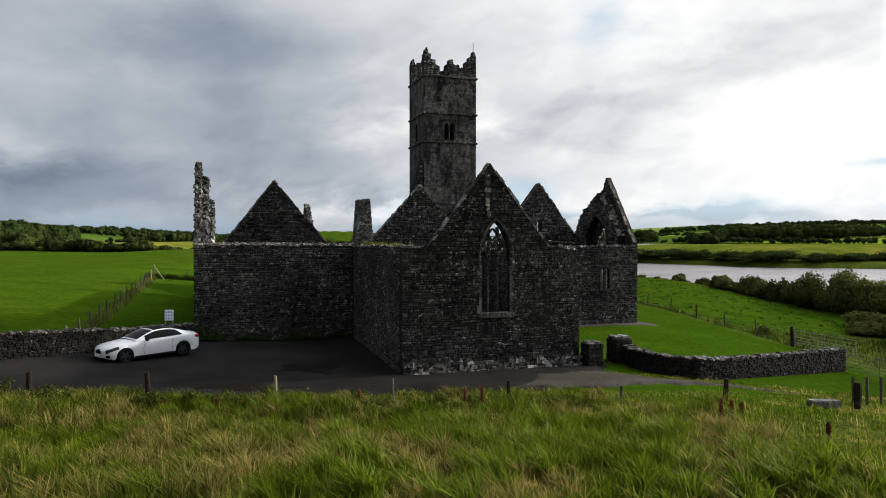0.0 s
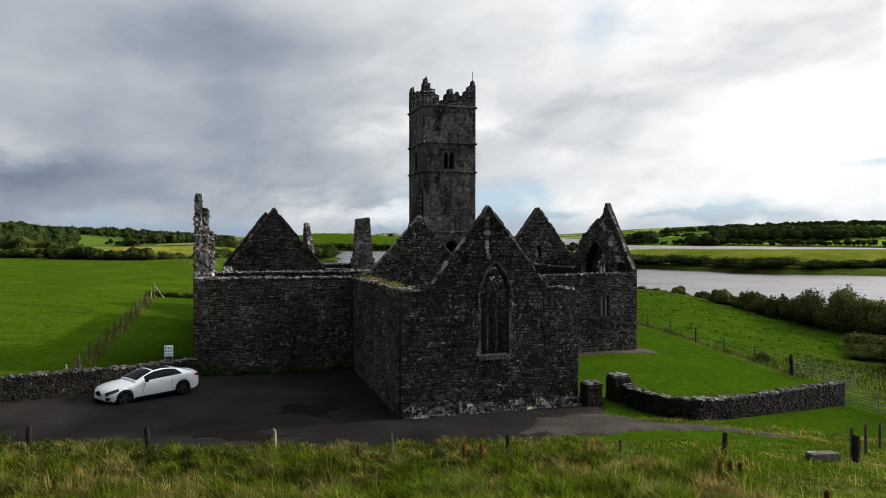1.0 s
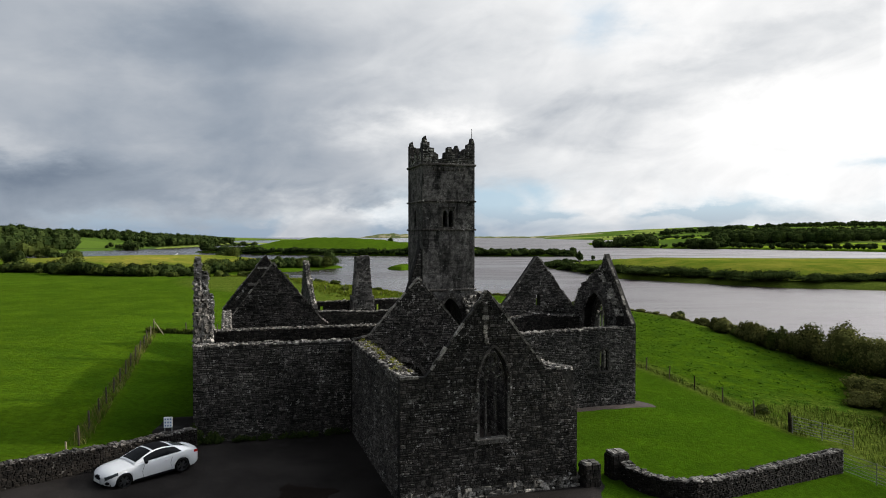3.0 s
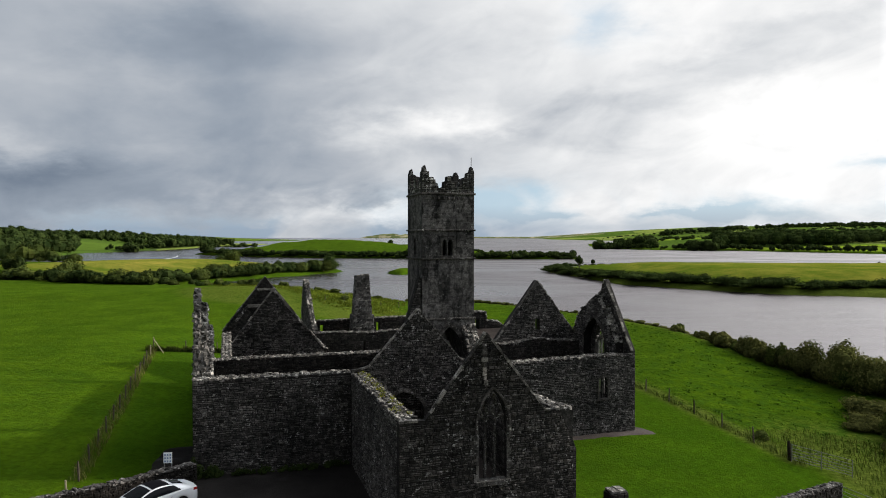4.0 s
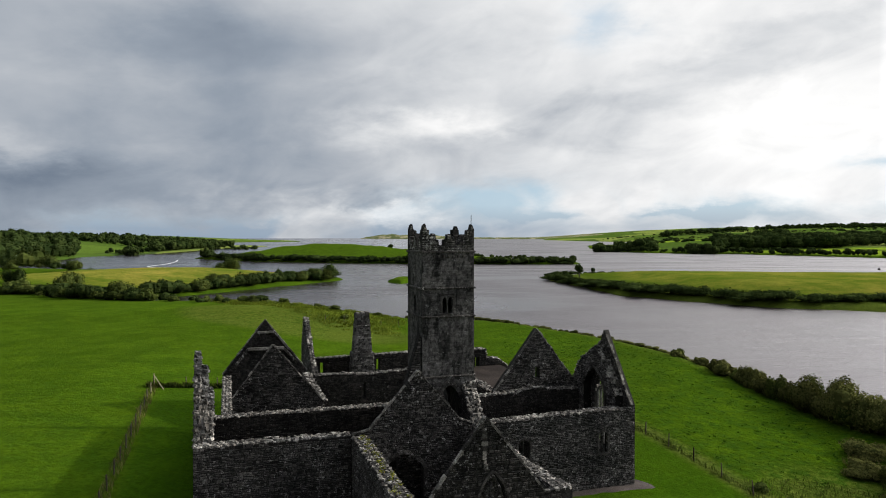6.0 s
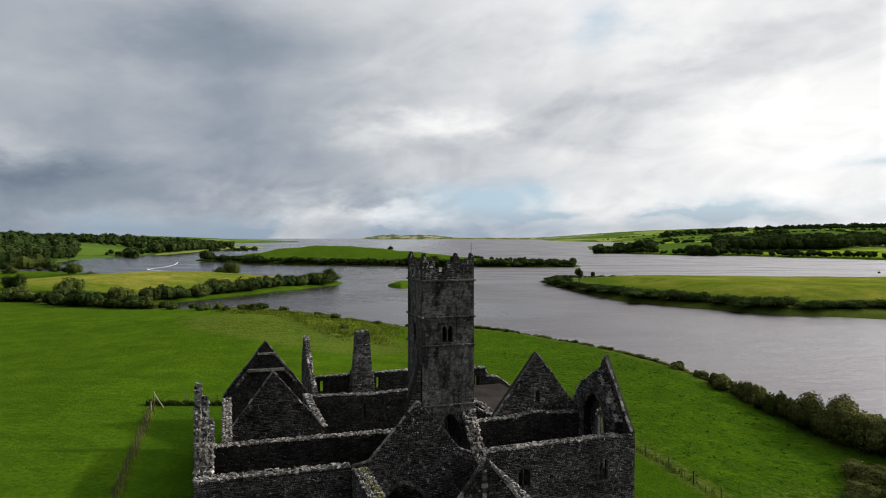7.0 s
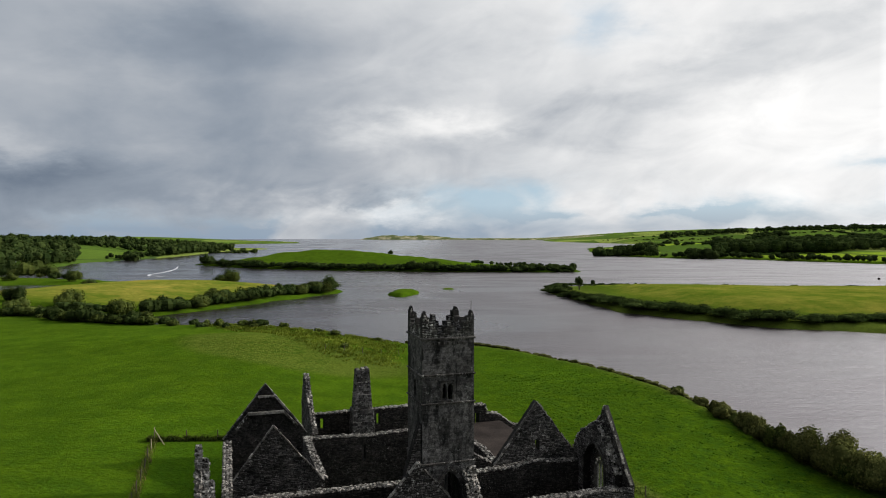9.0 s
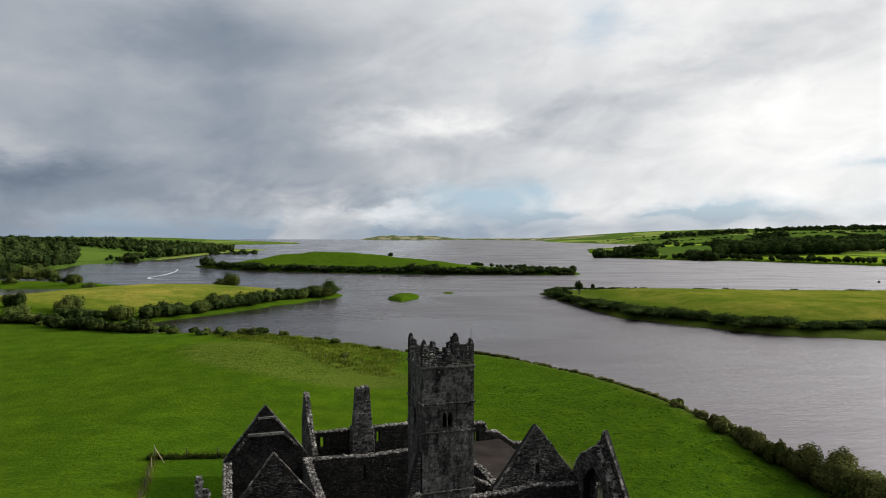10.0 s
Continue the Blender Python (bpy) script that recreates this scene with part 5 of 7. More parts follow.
def wire_fence(label, posts, wires, seed, sag=0.02):
    """posts: (x, y, height, radius, material, lean)."""
    x0, y0 = posts[0][:2]
    fence = new("wire_fence")
    z0 = float(height(x0, y0))
    fence.matrix_world = Matrix.Translation((x0, y0, z0))
    tagged(fence, label, "fence")
    tops = []
    for i, (x, y, h, r, m, lean) in enumerate(posts):
        ob = part("post", post_mesh(h, r, seed + i), m, fence)
        z = float(height(x, y))
        ob.location = (x - x0, y - y0, z - z0)
        ob.rotation_euler = (radians(lean), radians(lean * 0.7), 0.4 * i)
        tops.append((x - x0, y - y0, z - z0, h))
    for w in wires:
        pts = []
        for (a, b, c, h), (d, e, f, g) in zip(tops, tops[1:]):
            for t in (0, 0.25, 0.5, 0.75):
                pts.append((a + (d - a) * t, b + (e - b) * t, c + (f - c) * t + w * (h + (g - h) * t) - sag * math.sin(math.pi * t)))
        pts.append((tops[-1][0], tops[-1][1], tops[-1][2] + w * tops[-1][3]))
        V, F = tube(pts, 0.003, 4)
        piece("wire", V, F, M_FENCE_WIRE, fence)
    return fence


rng = random.Random(8)
front_posts = []
for x, y, top, r, m in ((-19.0, 22.4, 1.35, 0.07, M_POST), (-14.2, 22.6, 1.24, 0.10, M_DARK_POST), (-10.1, 22.6, 1.2, 0.095, M_DARK_POST), (-5.76, 22.6, 1.09, 0.06, M_PALE_POST), (-1.68, 22.6, 1.0, 0.03, M_WIRE),
                        (2.26, 22.6, 0.92, 0.075, M_DARK_POST), (6.12, 22.6, 0.76, 0.055, M_POST), (9.73, 22.7, 0.95, 0.09, M_DARK_POST), (14.6, 23.2, 0.70, 0.13, M_DARK_POST)):
    front_posts.append((x, y, top - float(height(x, y)), r, m, rng.uniform(-2.5, 2.5)))
wire_fence("old stock fence of weathered posts along the rough bank", front_posts, (0.5, 0.85), 100)
side_posts = [(14.6 + 9.0 * t, 23.6 + 9.4 * t, 1.15, 0.06, M_POST, rng.uniform(-4, 4)) for t in (0.03, 0.2, 0.4, 0.6, 0.8, 1.0)]
wire_fence("leaning stock fence running down to the gate", side_posts, (0.3, 0.5, 0.7, 0.92), 120)
lawn_posts = [(22.6 - 1.0 * k_, 42.7 + 2.8 * k_, 1.1 if k_ else 1.25, 0.05 if k_ else 0.11, M_DARK_POST if k_ in (0, 3) else M_POST, rng.uniform(-3, 3)) for k_ in range(9)]
wire_fence("wire fence on timber posts edging the lawn", lawn_posts, (0.3, 0.6, 0.9), 140)
left_posts = []
for k_ in range(15):
    t = k_ / 14
    left_posts.append((-17.9 - 11.5 * t, 31.4 + 35.9 * t, 1.05 if k_ < 14 else 1.35, 0.05, M_PALE_POST if k_ in (0, 13, 14) else M_POST, rng.uniform(-3, 3)))
wire_fence("long stock fence between field and mown grass", left_posts, (0.25, 0.5, 0.75, 0.95), 160)
back_posts = [(-29.4 + 11.5 * t, 67.3 + 4.2 * t, 1.1, 0.05, M_POST, rng.uniform(-2, 2)) for t in (0, 0.25, 0.5, 0.75, 1.0)]
wire_fence("stock fence closing the far side of the mown grass", back_posts, (0.3, 0.6, 0.9), 180)
V, F = tube([(-29.35, 67.2, float(height(-29.4, 67.3)) + 1.2), (-28.0, 66.4, float(height(-28, 66.4)))], 0.05, 6)
brace = mesh_object("fence_brace", V, F, M_PALE_POST)
tagged(brace, "pale timber brace leaning on the corner post", "brace")
field_posts = [(-22 + 3.4 * k_, 124 + 0.9 * k_, 1.1, 0.06, M_POST, rng.uniform(-3, 3)) for k_ in range(6)]
wire_fence("short fence at the rough bank by the water", field_posts, (0.5, 0.9), 200)


def field_gate(x0, y0, x1, y1, label):
    z0, z1 = float(height(x0, y0)), float(height(x1, y1))
    g = new("field_gate")
    g.matrix_world = Matrix.Translation((x0, y0, z0))
    tagged(g, label, "gate", "field gates")
    d = Vector((x1 - x0, y1 - y0, z1 - z0))
    for h in (0.15, 0.32, 0.48, 0.66, 0.86, 1.1):
        V, F = tube([(0, 0, h), tuple(d + Vector((0, 0, h)))], 0.02, 6)
        piece("rail", V, F, M_WIRE, g)
    for t in (0.0, 0.5, 1.0):
        b = d * t
        V, F = tube([tuple(b + Vector((0, 0, 0.0))), tuple(b + Vector((0, 0, 1.16)))], 0.028, 6)
        piece("upright", V, F, M_WIRE, g)
    V, F = tube([(0, 0, 0.15), tuple(d * 0.5 + Vector((0, 0, 1.1)))], 0.018, 6)
    piece("brace", V, F, M_WIRE, g)


field_gate(22.65, 42.5, 25.4, 40.6, "galvanised field gate beside the lawn fence")
field_gate(21.95, 35.95, 23.7, 33.0, "galvanised field gate at the end of the low wall")

bm = bmesh.new()
box(bm, -0.55, 0.55, -0.22, 0.22, -0.15, 0.24)
bmesh.ops.bevel(bm, geom=bm.edges[:], offset=0.03, segments=2, affect="EDGES")
block = new("stone_block")
block.matrix_world = pose(13.35, 23.1, float(height(13.35, 23.1)), 0, 2, 10)
tagged(block, "mossy concrete block lying in the grass", "block")
part("block", bm, M_PALE, block)


def build_sign():
    sign = new("notice_sign")
    x, y = -14.15, 34.1
    z = float(height(x, y))
    sign.matrix_world = pose(x, y, z, 0, 0, 8)
    tagged(sign, "small white notice board with rows of blue symbols", "sign")
    white = plain("sign_white", (0.72, 0.74, 0.76), 0.5, vary=0.04)
    blue = plain("sign_blue", (0.10, 0.16, 0.30), 0.5, vary=0.04)
    bm = bmesh.new()
    box(bm, -0.21, 0.21, -0.012, 0.012, 1.27, 1.82)
    bmesh.ops.bevel(bm, geom=bm.edges[:], offset=0.005, segments=1, affect="EDGES")
    part("panel", bm, white, sign)
    for j in range(3):
        for i in range(3):
            bm = bmesh.new()
            box(bm, -0.165 + i * 0.13, -0.095 + i * 0.13, -0.018, -0.013, 1.33 + j * 0.165, 1.41 + j * 0.165)
            part("symbol", bm, blue, sign)
    for i in (-0.18, 0.18):
        bm = bmesh.new()
        box(bm, i - 0.025, i + 0.025, 0.014, 0.06, -0.3, 1.8)
        part("post", bm, M_WIRE, sign)


build_sign()
# ---- car ----
def build_car():
    paint = Mat("white_car_paint", 0.22, spec=0.5)
    paint.color(paint.scaled(paint.mix(0.0, (0.50, 0.505, 0.515), (0.5, 0.5, 0.5)), paint.span(paint.noise(1.5, 3), 0.3, 0.7, 0.95, 1.03)))
    paint.b.inputs["Coat Weight"].default_value = 0.6
    M_PAINT = paint.m
    M_GLASS = plain("tinted_glass", (0.004, 0.005, 0.006), 0.08, spec=0.03, vary=0.05)
    M_BLACK = plain("black_trim", (0.004, 0.004, 0.005), 0.7, spec=0.03, vary=0.1)
    M_RUBBER = plain("tyre_rubber", (0.007, 0.007, 0.007), 0.9, spec=0.1, vary=0.1)
    M_RIM = plain("dark_alloy", (0.05, 0.05, 0.053), 0.35, 0.7, vary=0.1)
    M_LAMP = plain("lamp_glass", (0.022, 0.026, 0.030), 0.12, spec=0.3, vary=0.1)
    M_RED = plain("red_lamp", (0.25, 0.006, 0.006), 0.2, vary=0.1)
    car = new("car")
    tagged(car, "white two-door coupe with a black roof parked beside the low wall", "car")
    FW, RW, R = 1.50, -1.34, 0.36

    def curve(pts):
        xs, ys = [p[0] for p in pts][::-1], [p[1] for p in pts][::-1]
        def f(x):
            # monotone smooth blend between the given stations
            i = int(np.clip(np.searchsorted(xs, x) - 1, 0, len(xs) - 2))
            t = (x - xs[i]) / (xs[i + 1] - xs[i])
            t = min(max(t, 0), 1)
            m0 = (ys[min(i + 1, len(ys) - 1)] - ys[max(i - 1, 0)]) / (xs[min(i + 1, len(xs) - 1)] - xs[max(i - 1, 0)])
            m1 = (ys[min(i + 2, len(ys) - 1)] - ys[i]) / (xs[min(i + 2, len(xs) - 1)] - xs[i])
            h = xs[i + 1] - xs[i]
            return (2 * t ** 3 - 3 * t ** 2 + 1) * ys[i] + (t ** 3 - 2 * t ** 2 + t) * h * m0 + (-2 * t ** 3 + 3 * t ** 2) * ys[i + 1] + (t ** 3 - t ** 2) * h * m1
        return f
    half = curve([(2.34, 0.40), (2.25, 0.61), (2.05, 0.79), (1.6, 0.89), (0.8, 0.885), (0, 0.89), (-0.8, 0.895), (-1.4, 0.91), (-1.95, 0.87), (-2.22, 0.76), (-2.34, 0.62)])
    belt = curve([(2.34, 0.60), (2.2, 0.68), (1.9, 0.78), (1.3, 0.87), (0.7, 0.915), (0, 0.93), (-0.8, 0.955), (-1.5, 0.985), (-2.0, 0.97), (-2.25, 0.92), (-2.34, 0.86)])
    deck = curve([(2.34, 0.63), (2.2, 0.74), (1.9, 0.84), (1.3, 0.93), (0.85, 0.98), (0, 1.0), (-0.8, 1.02), (-1.6, 1.06), (-2.0, 1.06), (-2.25, 1.02), (-2.34, 0.93)])

    def sill(x):
        z = 0.20 + 0.10 * max(0, (abs(x) - 2.0) / 0.34)
        for w in (FW, RW):
            if abs(x - w) < R + 0.03:
                z = max(z, 0.33 + math.sqrt((R + 0.03) ** 2 - (x - w) ** 2))
        return z
    xs = sorted(set([round(q, 3) for q in np.linspace(-2.34, 2.34, 61)] + [round(w + s_ * (R + 0.03) * math.cos(t), 3) for w in (FW, RW) for s_ in (-1, 1) for t in np.linspace(0, math.pi / 2, 8)]))
    V, F = [], []
    cols = 17
    for x in xs:
        h, b, d, s = half(x), belt(x), deck(x), sill(x)
        prof = []
        for t in (0, 0.25, 0.5, 0.75):
            z = s + (b - 0.14 - s) * t if s < b - 0.16 else s + 0.005 * t
            prof.append((h - 0.05 * (1 - t) ** 2 * (1 if s < 0.3 else 0.2) + 0.012 * math.sin(t * 3), z))
        prof.append((h, b - 0.09 if s < b - 0.16 else s + 0.01))
        prof.append((h - 0.035, max(b, s + 0.02)))
        prof.append((h - 0.12, max(b + 0.02, s + 0.03)))
        prof.append((h * 0.55, d - 0.012))
        line = [(x, y, z) for y, z in prof] + [(x, 0.0, d)] + [(x, -y, z) for y, z in reversed(prof)]
        V += line
    n = len(xs)
    for i in range(n - 1):
        for j in range(cols - 1):
            a = i * cols + j
            F.append((a, a + 1, a + cols + 1, a + cols))
    F.append(tuple(range(cols)))
    F.append(tuple(reversed(range((n - 1) * cols, n * cols))))
    body = piece("body", V, F, M_PAINT, car, smooth_=True)
    mod = body.modifiers.new("edges", "EDGE_SPLIT")
    mod.split_angle = radians(40)
    bm = bmesh.new()
    box(bm, -2.1, 2.1, -0.74, 0.74, 0.22, 0.62)
    part("underbody", bm, M_BLACK, car)
    # cabin
    roof = curve([(0.98, 0.965), (0.75, 1.06), (0.4, 1.21), (0.05, 1.325), (-0.3, 1.372), (-0.7, 1.36), (-1.1, 1.29), (-1.5, 1.18), (-1.9, 1.055)])
    tw = curve([(0.98, 0.70), (0.4, 0.63), (0.0, 0.58), (-0.5, 0.575), (-1.1, 0.57), (-1.9, 0.56)])
    cx = [float(q) for q in np.linspace(0.98, -1.9, 33)]

    def strip(rows, mat, name, out=0.0):
        v, f = [], []
        m = len(rows[0])
        for r in rows:
            v += r
        for i in range(len(rows) - 1):
            for j in range(m - 1):
                a = i * m + j
                f.append((a, a + m, a + m + 1, a + 1))
        return piece(name, v, f, mat, car, smooth_=True)

    def top_row(x, k=1.0, lift=0.0):
        w, z = tw(x) * k, roof(x) + lift
        return [(x, w * q, z + 0.035 * (1 - q * q)) for q in (1, 0.8, 0.5, 0, -0.5, -0.8, -1)]

    def side_row(x, sg, lo, hi, out):
        b, z = belt(x) + 0.015, roof(x)
        y0, y1 = half(x) - 0.11, tw(x)
        pts = []
        for t in np.linspace(lo, hi, 5):
            bulge = 0.03 * math.sin(math.pi * t)
            pts.append((x, sg * (y0 + (y1 - y0) * t + bulge + out), b + (z - b) * t))
        return pts if sg > 0 else pts[::-1]
    strip([top_row(x) for x in cx], M_PAINT, "cabin_shell")
    for sg in (1, -1):
        strip([side_row(x, sg, 0, 1, 0) for x in cx], M_PAINT, "cabin_side")
        win = [x for x in cx if -1.42 < x < 0.62]
        rows = []
        for x in win:
            t = (x - win[-1]) / (win[0] - win[-1])
            hi = min(0.90, 0.22 + 5.0 * t) if t < 0.2 else 0.90
            rows.append(side_row(x, sg, 0.08, hi, 0.006))
        strip(rows, M_GLASS, "side_window")
        strip([side_row(x, sg, 0.05, 0.92, 0.010) for x in (-0.62, -0.66)], M_BLACK, "window_pillar")
    strip([top_row(x, 0.93, 0.006) for x in cx if 0.06 < x < 0.93], M_GLASS, "windscreen")
    strip([top_row(x, 0.97, 0.007) for x in cx if -0.95 < x < 0.05], M_BLACK, "roof_panel")
    strip([top_row(x, 0.86, 0.006) for x in cx if -1.80 < x < -1.05], M_GLASS, "rear_window")
    # door lines, handles, mirrors
    for sg in (1, -1):
        y = lambda x: sg * (half(x) + 0.013)
        V, F = tube([(0.62, y(0.62), 0.30), (0.66, y(0.66), 0.6), (0.55, y(0.55), 0.86)], 0.007, 4)
        piece("door_seam", V, F, M_BLACK, car)
        V, F = tube([(-0.80, y(-0.8), 0.36), (-0.74, y(-0.74), 0.62), (-0.82, y(-0.82), 0.88)], 0.007, 4)
        piece("door_seam", V, F, M_BLACK, car)
        V, F = tube([(-0.42, y(-0.42) + sg * 0.012, 0.80), (-0.62, y(-0.62) + sg * 0.012, 0.81)], 0.018, 6)
        piece("door_handle", V, F, M_PAINT, car)
        bm = bmesh.new()
        bmesh.ops.create_uvsphere(bm, u_segments=12, v_segments=8, radius=1)
        bmesh.ops.scale(bm, vec=(0.09, 0.11, 0.07), verts=bm.verts)
        ob = part("wing_mirror", bm, M_BLACK, car)
        ob.location = (0.52, sg * 0.98, 0.99)
        bm = bmesh.new()
        box(bm, -1.0, 1.0, -0.03, 0.03, -0.05, 0.05)
        ob = part("side_skirt", bm, M_BLACK, car)
        ob.location = (0.05, sg * 0.83, 0.22)
        # lamps
        lamp = [[(x, sg * (half(x) * q + 0.008), z_) for q, z_ in ((0.97, belt(x) - 0.17), (1.01, belt(x) - 0.09), (0.95, belt(x) + 0.005))] for x in (1.78, 1.92, 2.05, 2.18, 2.27)]
        lamp = lamp if sg > 0 else [r[::-1] for r in lamp]
        strip([[(p[0] + 0.012, p[1], p[2]) for p in r] for r in lamp], M_LAMP, "headlight")
        tail = [[(x, sg * (half(x) + 0.010), z_) for z_ in (belt(x) - 0.15, belt(x) - 0.08, belt(x) - 0.02)] for x in (-1.98, -2.1, -2.2, -2.29)]
        tail = [r[::-1] for r in tail] if sg > 0 else tail
        strip(tail, M_RED, "tail_light")
        bm = bmesh.new()
        bmesh.ops.create_uvsphere(bm, u_segments=10, v_segments=6, radius=1)
        bmesh.ops.scale(bm, vec=(0.09, 0.20, 0.08), verts=bm.verts)
        ob = part("air_intake", bm, M_BLACK, car)
        ob.location = (2.19, sg * 0.60, 0.37)
    bm = bmesh.new()
    bmesh.ops.create_uvsphere(bm, u_segments=16, v_segments=8, radius=1)
    bmesh.ops.scale(bm, vec=(0.08, 0.36, 0.12), verts=bm.verts)
    part("grille", bm, M_BLACK, car).location = (2.29, 0, 0.55)
    bm = bmesh.new()
    box(bm, -0.02, 0.02, -0.48, 0.48, -0.05, 0.05)
    part("front_splitter", bm, M_BLACK, car).location = (2.32, 0, 0.27)
    bm = bmesh.new()
    box(bm, -0.012, 0.012, -0.26, 0.26, -0.055, 0.055)
    part("number_plate", bm, plain("plate_white", (0.6, 0.6, 0.58), 0.5), car).location = (2.385, 0, 0.42)
    # wheels
    for wx in (FW, RW):
        for sg in (1, -1):
            wheel = new("wheel")
            wheel.parent = car
            wheel.location = (wx, sg * 0.79, 0.335)
            wheel.rotation_euler = (0, 0, 0 if sg > 0 else math.pi)
            v, f = [], []
            prof = [(0.235, -0.10), (0.315, -0.115), (0.335, -0.09), (0.337, 0), (0.335, 0.09), (0.315, 0.115), (0.245, 0.105), (0.235, 0.06)]
            N_ = 32
            for i in range(N_):
                a = 2 * math.pi * i / N_
                v += [(r * math.cos(a), y, r * math.sin(a)) for r, y in prof]
            m = len(prof)
            for i in range(N_):
                for j in range(m - 1):
                    a, b = i * m + j, ((i + 1) % N_) * m + j
                    f.append((a, a + 1, b + 1, b))
            piece("tyre", v, f, M_RUBBER, wheel, smooth_=True)
            bm = bmesh.new()
            for i in range(10):
                a = 2 * math.pi * i / 10 + (0.10 if i % 2 else -0.10)
                vs = []
                for r, w in ((0.05, 0.030), (0.238, 0.018)):
                    for s_ in (-1, 1):
                        for yy in (0.05, 0.085):
                            vs.append(bm.verts.new((r * math.cos(a) - s_ * w * math.sin(a), yy, r * math.sin(a) + s_ * w * math.cos(a))))
                for q in ((0, 1, 3, 2), (4, 6, 7, 5), (0, 4, 5, 1), (2, 3, 7, 6), (1, 5, 7, 3), (0, 2, 6, 4)):
                    bm.faces.new([vs[k_] for k_ in q])
            bmesh.ops.create_cone(bm, cap_ends=True, segments=16, radius1=0.07, radius2=0.06, depth=0.05, matrix=pose(0, 0.07, 0, 90, 0, 0))
            part("rim", bm, M_RIM, wheel)
            bm = bmesh.new()
            bmesh.ops.create_cone(bm, cap_ends=True, segments=24, radius1=0.237, radius2=0.237, depth=0.02, matrix=pose(0, 0.0, 0, 90, 0, 0))
            part("brake_disc", bm, M_BLACK, wheel)
    return car


car = build_car()
CAR_X, CAR_Y = -13.75, 30.75
car.matrix_world = pose(CAR_X, CAR_Y, float(height(CAR_X, CAR_Y)) + 0.03, 0, 0, 231) @ Matrix.Scale(0.955, 4)
# ---- plants ----
def leaf_material(name, dark, light, rough=0.75):
    k = Mat(name, rough, spec=0.0)
    col = k.mix(k.island(), dark, light)
    col = k.scaled(col, k.span(k.noise(0.5, 3), 0.3, 0.7, 0.7, 1.3))
    col = k.scaled(col, k.span(k.noise(0.075, 2), 0.3, 0.7, 0.65, 1.4))
    k.color(col)
    return thin(k, col, 0.22)


def thin(k, col, share):
    """Light shines through leaves and blades."""
    t = k.N.new("ShaderNodeBsdfTranslucent")
    k.L.new(col, t.inputs[0])
    m = k.N.new("ShaderNodeMixShader")
    m.inputs[0].default_value = share
    k.L.new(k.b.outputs[0], m.inputs[1]), k.L.new(t.outputs[0], m.inputs[2])
    k.L.new(m.outputs[0], k.N["Material Output"].inputs[0])
    return k.m


M_LEAF = leaf_material("hedge_leaves", (0.023, 0.037, 0.009), (0.078, 0.092, 0.021))
M_LEAF_DARK = leaf_material("dark_leaves", (0.012, 0.022, 0.006), (0.042, 0.058, 0.016))
M_BARK = plain("bark", (0.06, 0.05, 0.04), 0.95, vary=0.3)
NPR = np.random.RandomState(21)


def leaves(centres, radii, per, size, shell=0.55):
    """Leaf quads scattered through ellipsoids: corner points and faces."""
    c = np.repeat(np.asarray(centres, float), per, 0)
    r = np.repeat(np.asarray(radii, float), per, 0)
    n = len(c)
    d = NPR.normal(size=(n, 3))
    d /= np.linalg.norm(d, axis=1, keepdims=True)
    q = shell + (1 - shell) * NPR.uniform(0, 1, (n, 1)) ** 0.6
    q *= 1 + 0.16 * np.sin(7 * d[:, :1] + 3 * c[:, :1]) * np.cos(6 * d[:, 1:2] + c[:, 1:2])
    p = c + d * r * q
    a = NPR.normal(size=(n, 3)) * 0.32 + d / np.maximum(r, 1e-3) * r.mean() * 1.3
    a /= np.linalg.norm(a, axis=1, keepdims=True)
    b = np.cross(a, NPR.normal(size=(n, 3)))
    b /= np.linalg.norm(b, axis=1, keepdims=True) + 1e-9
    s = (size * NPR.uniform(0.55, 1.25, (n, 1)))
    t = np.cross(a, b) * s
    b = b * s * 0.75
    V = np.stack([p - t, p + b, p + t, p - b], 1).reshape(-1, 3)
    F = np.arange(4 * n).reshape(-1, 4)
    return V, F


def hearts(centres, radii, k_=0.80):
    """Solid low ellipsoids that fill the crowns, so that no light shows straight through."""
    u = [(math.cos(a) * math.cos(b), math.sin(a) * math.cos(b), math.sin(b)) for b in (-0.75, 0.1, 0.85) for a in np.linspace(0, 2 * math.pi, 7)[:-1]] + [(0, 0, 1.0), (0, 0, -1.0)]
    u = np.array(u)
    F = []
    for r_ in (0, 6):
        for i in range(6):
            q = (i + 1) % 6
            F.append((r_ + i, r_ + q, r_ + 6 + q, r_ + 6 + i))
    F += [(12 + i, 12 + (i + 1) % 6, 18, 18) for i in range(6)] + [((i + 1) % 6, i, 19, 19) for i in range(6)]
    F = [tuple(dict.fromkeys(f)) for f in F]
    c, r = np.asarray(centres, float), np.asarray(radii, float)
    V = (c[:, None] + u[None] * r[:, None] * k_).reshape(-1, 3)
    return V, [tuple(20 * i + j for j in f) for i in range(len(c)) for f in F]


def crown_mesh(V, F, cs, rs, k_=0.80):
    v, f = hearts(cs, rs, k_)
    n = len(V)
    return list(map(tuple, V)) + list(map(tuple, v)), [tuple(q) for q in F] + [tuple(n + i for i in q) for q in f]


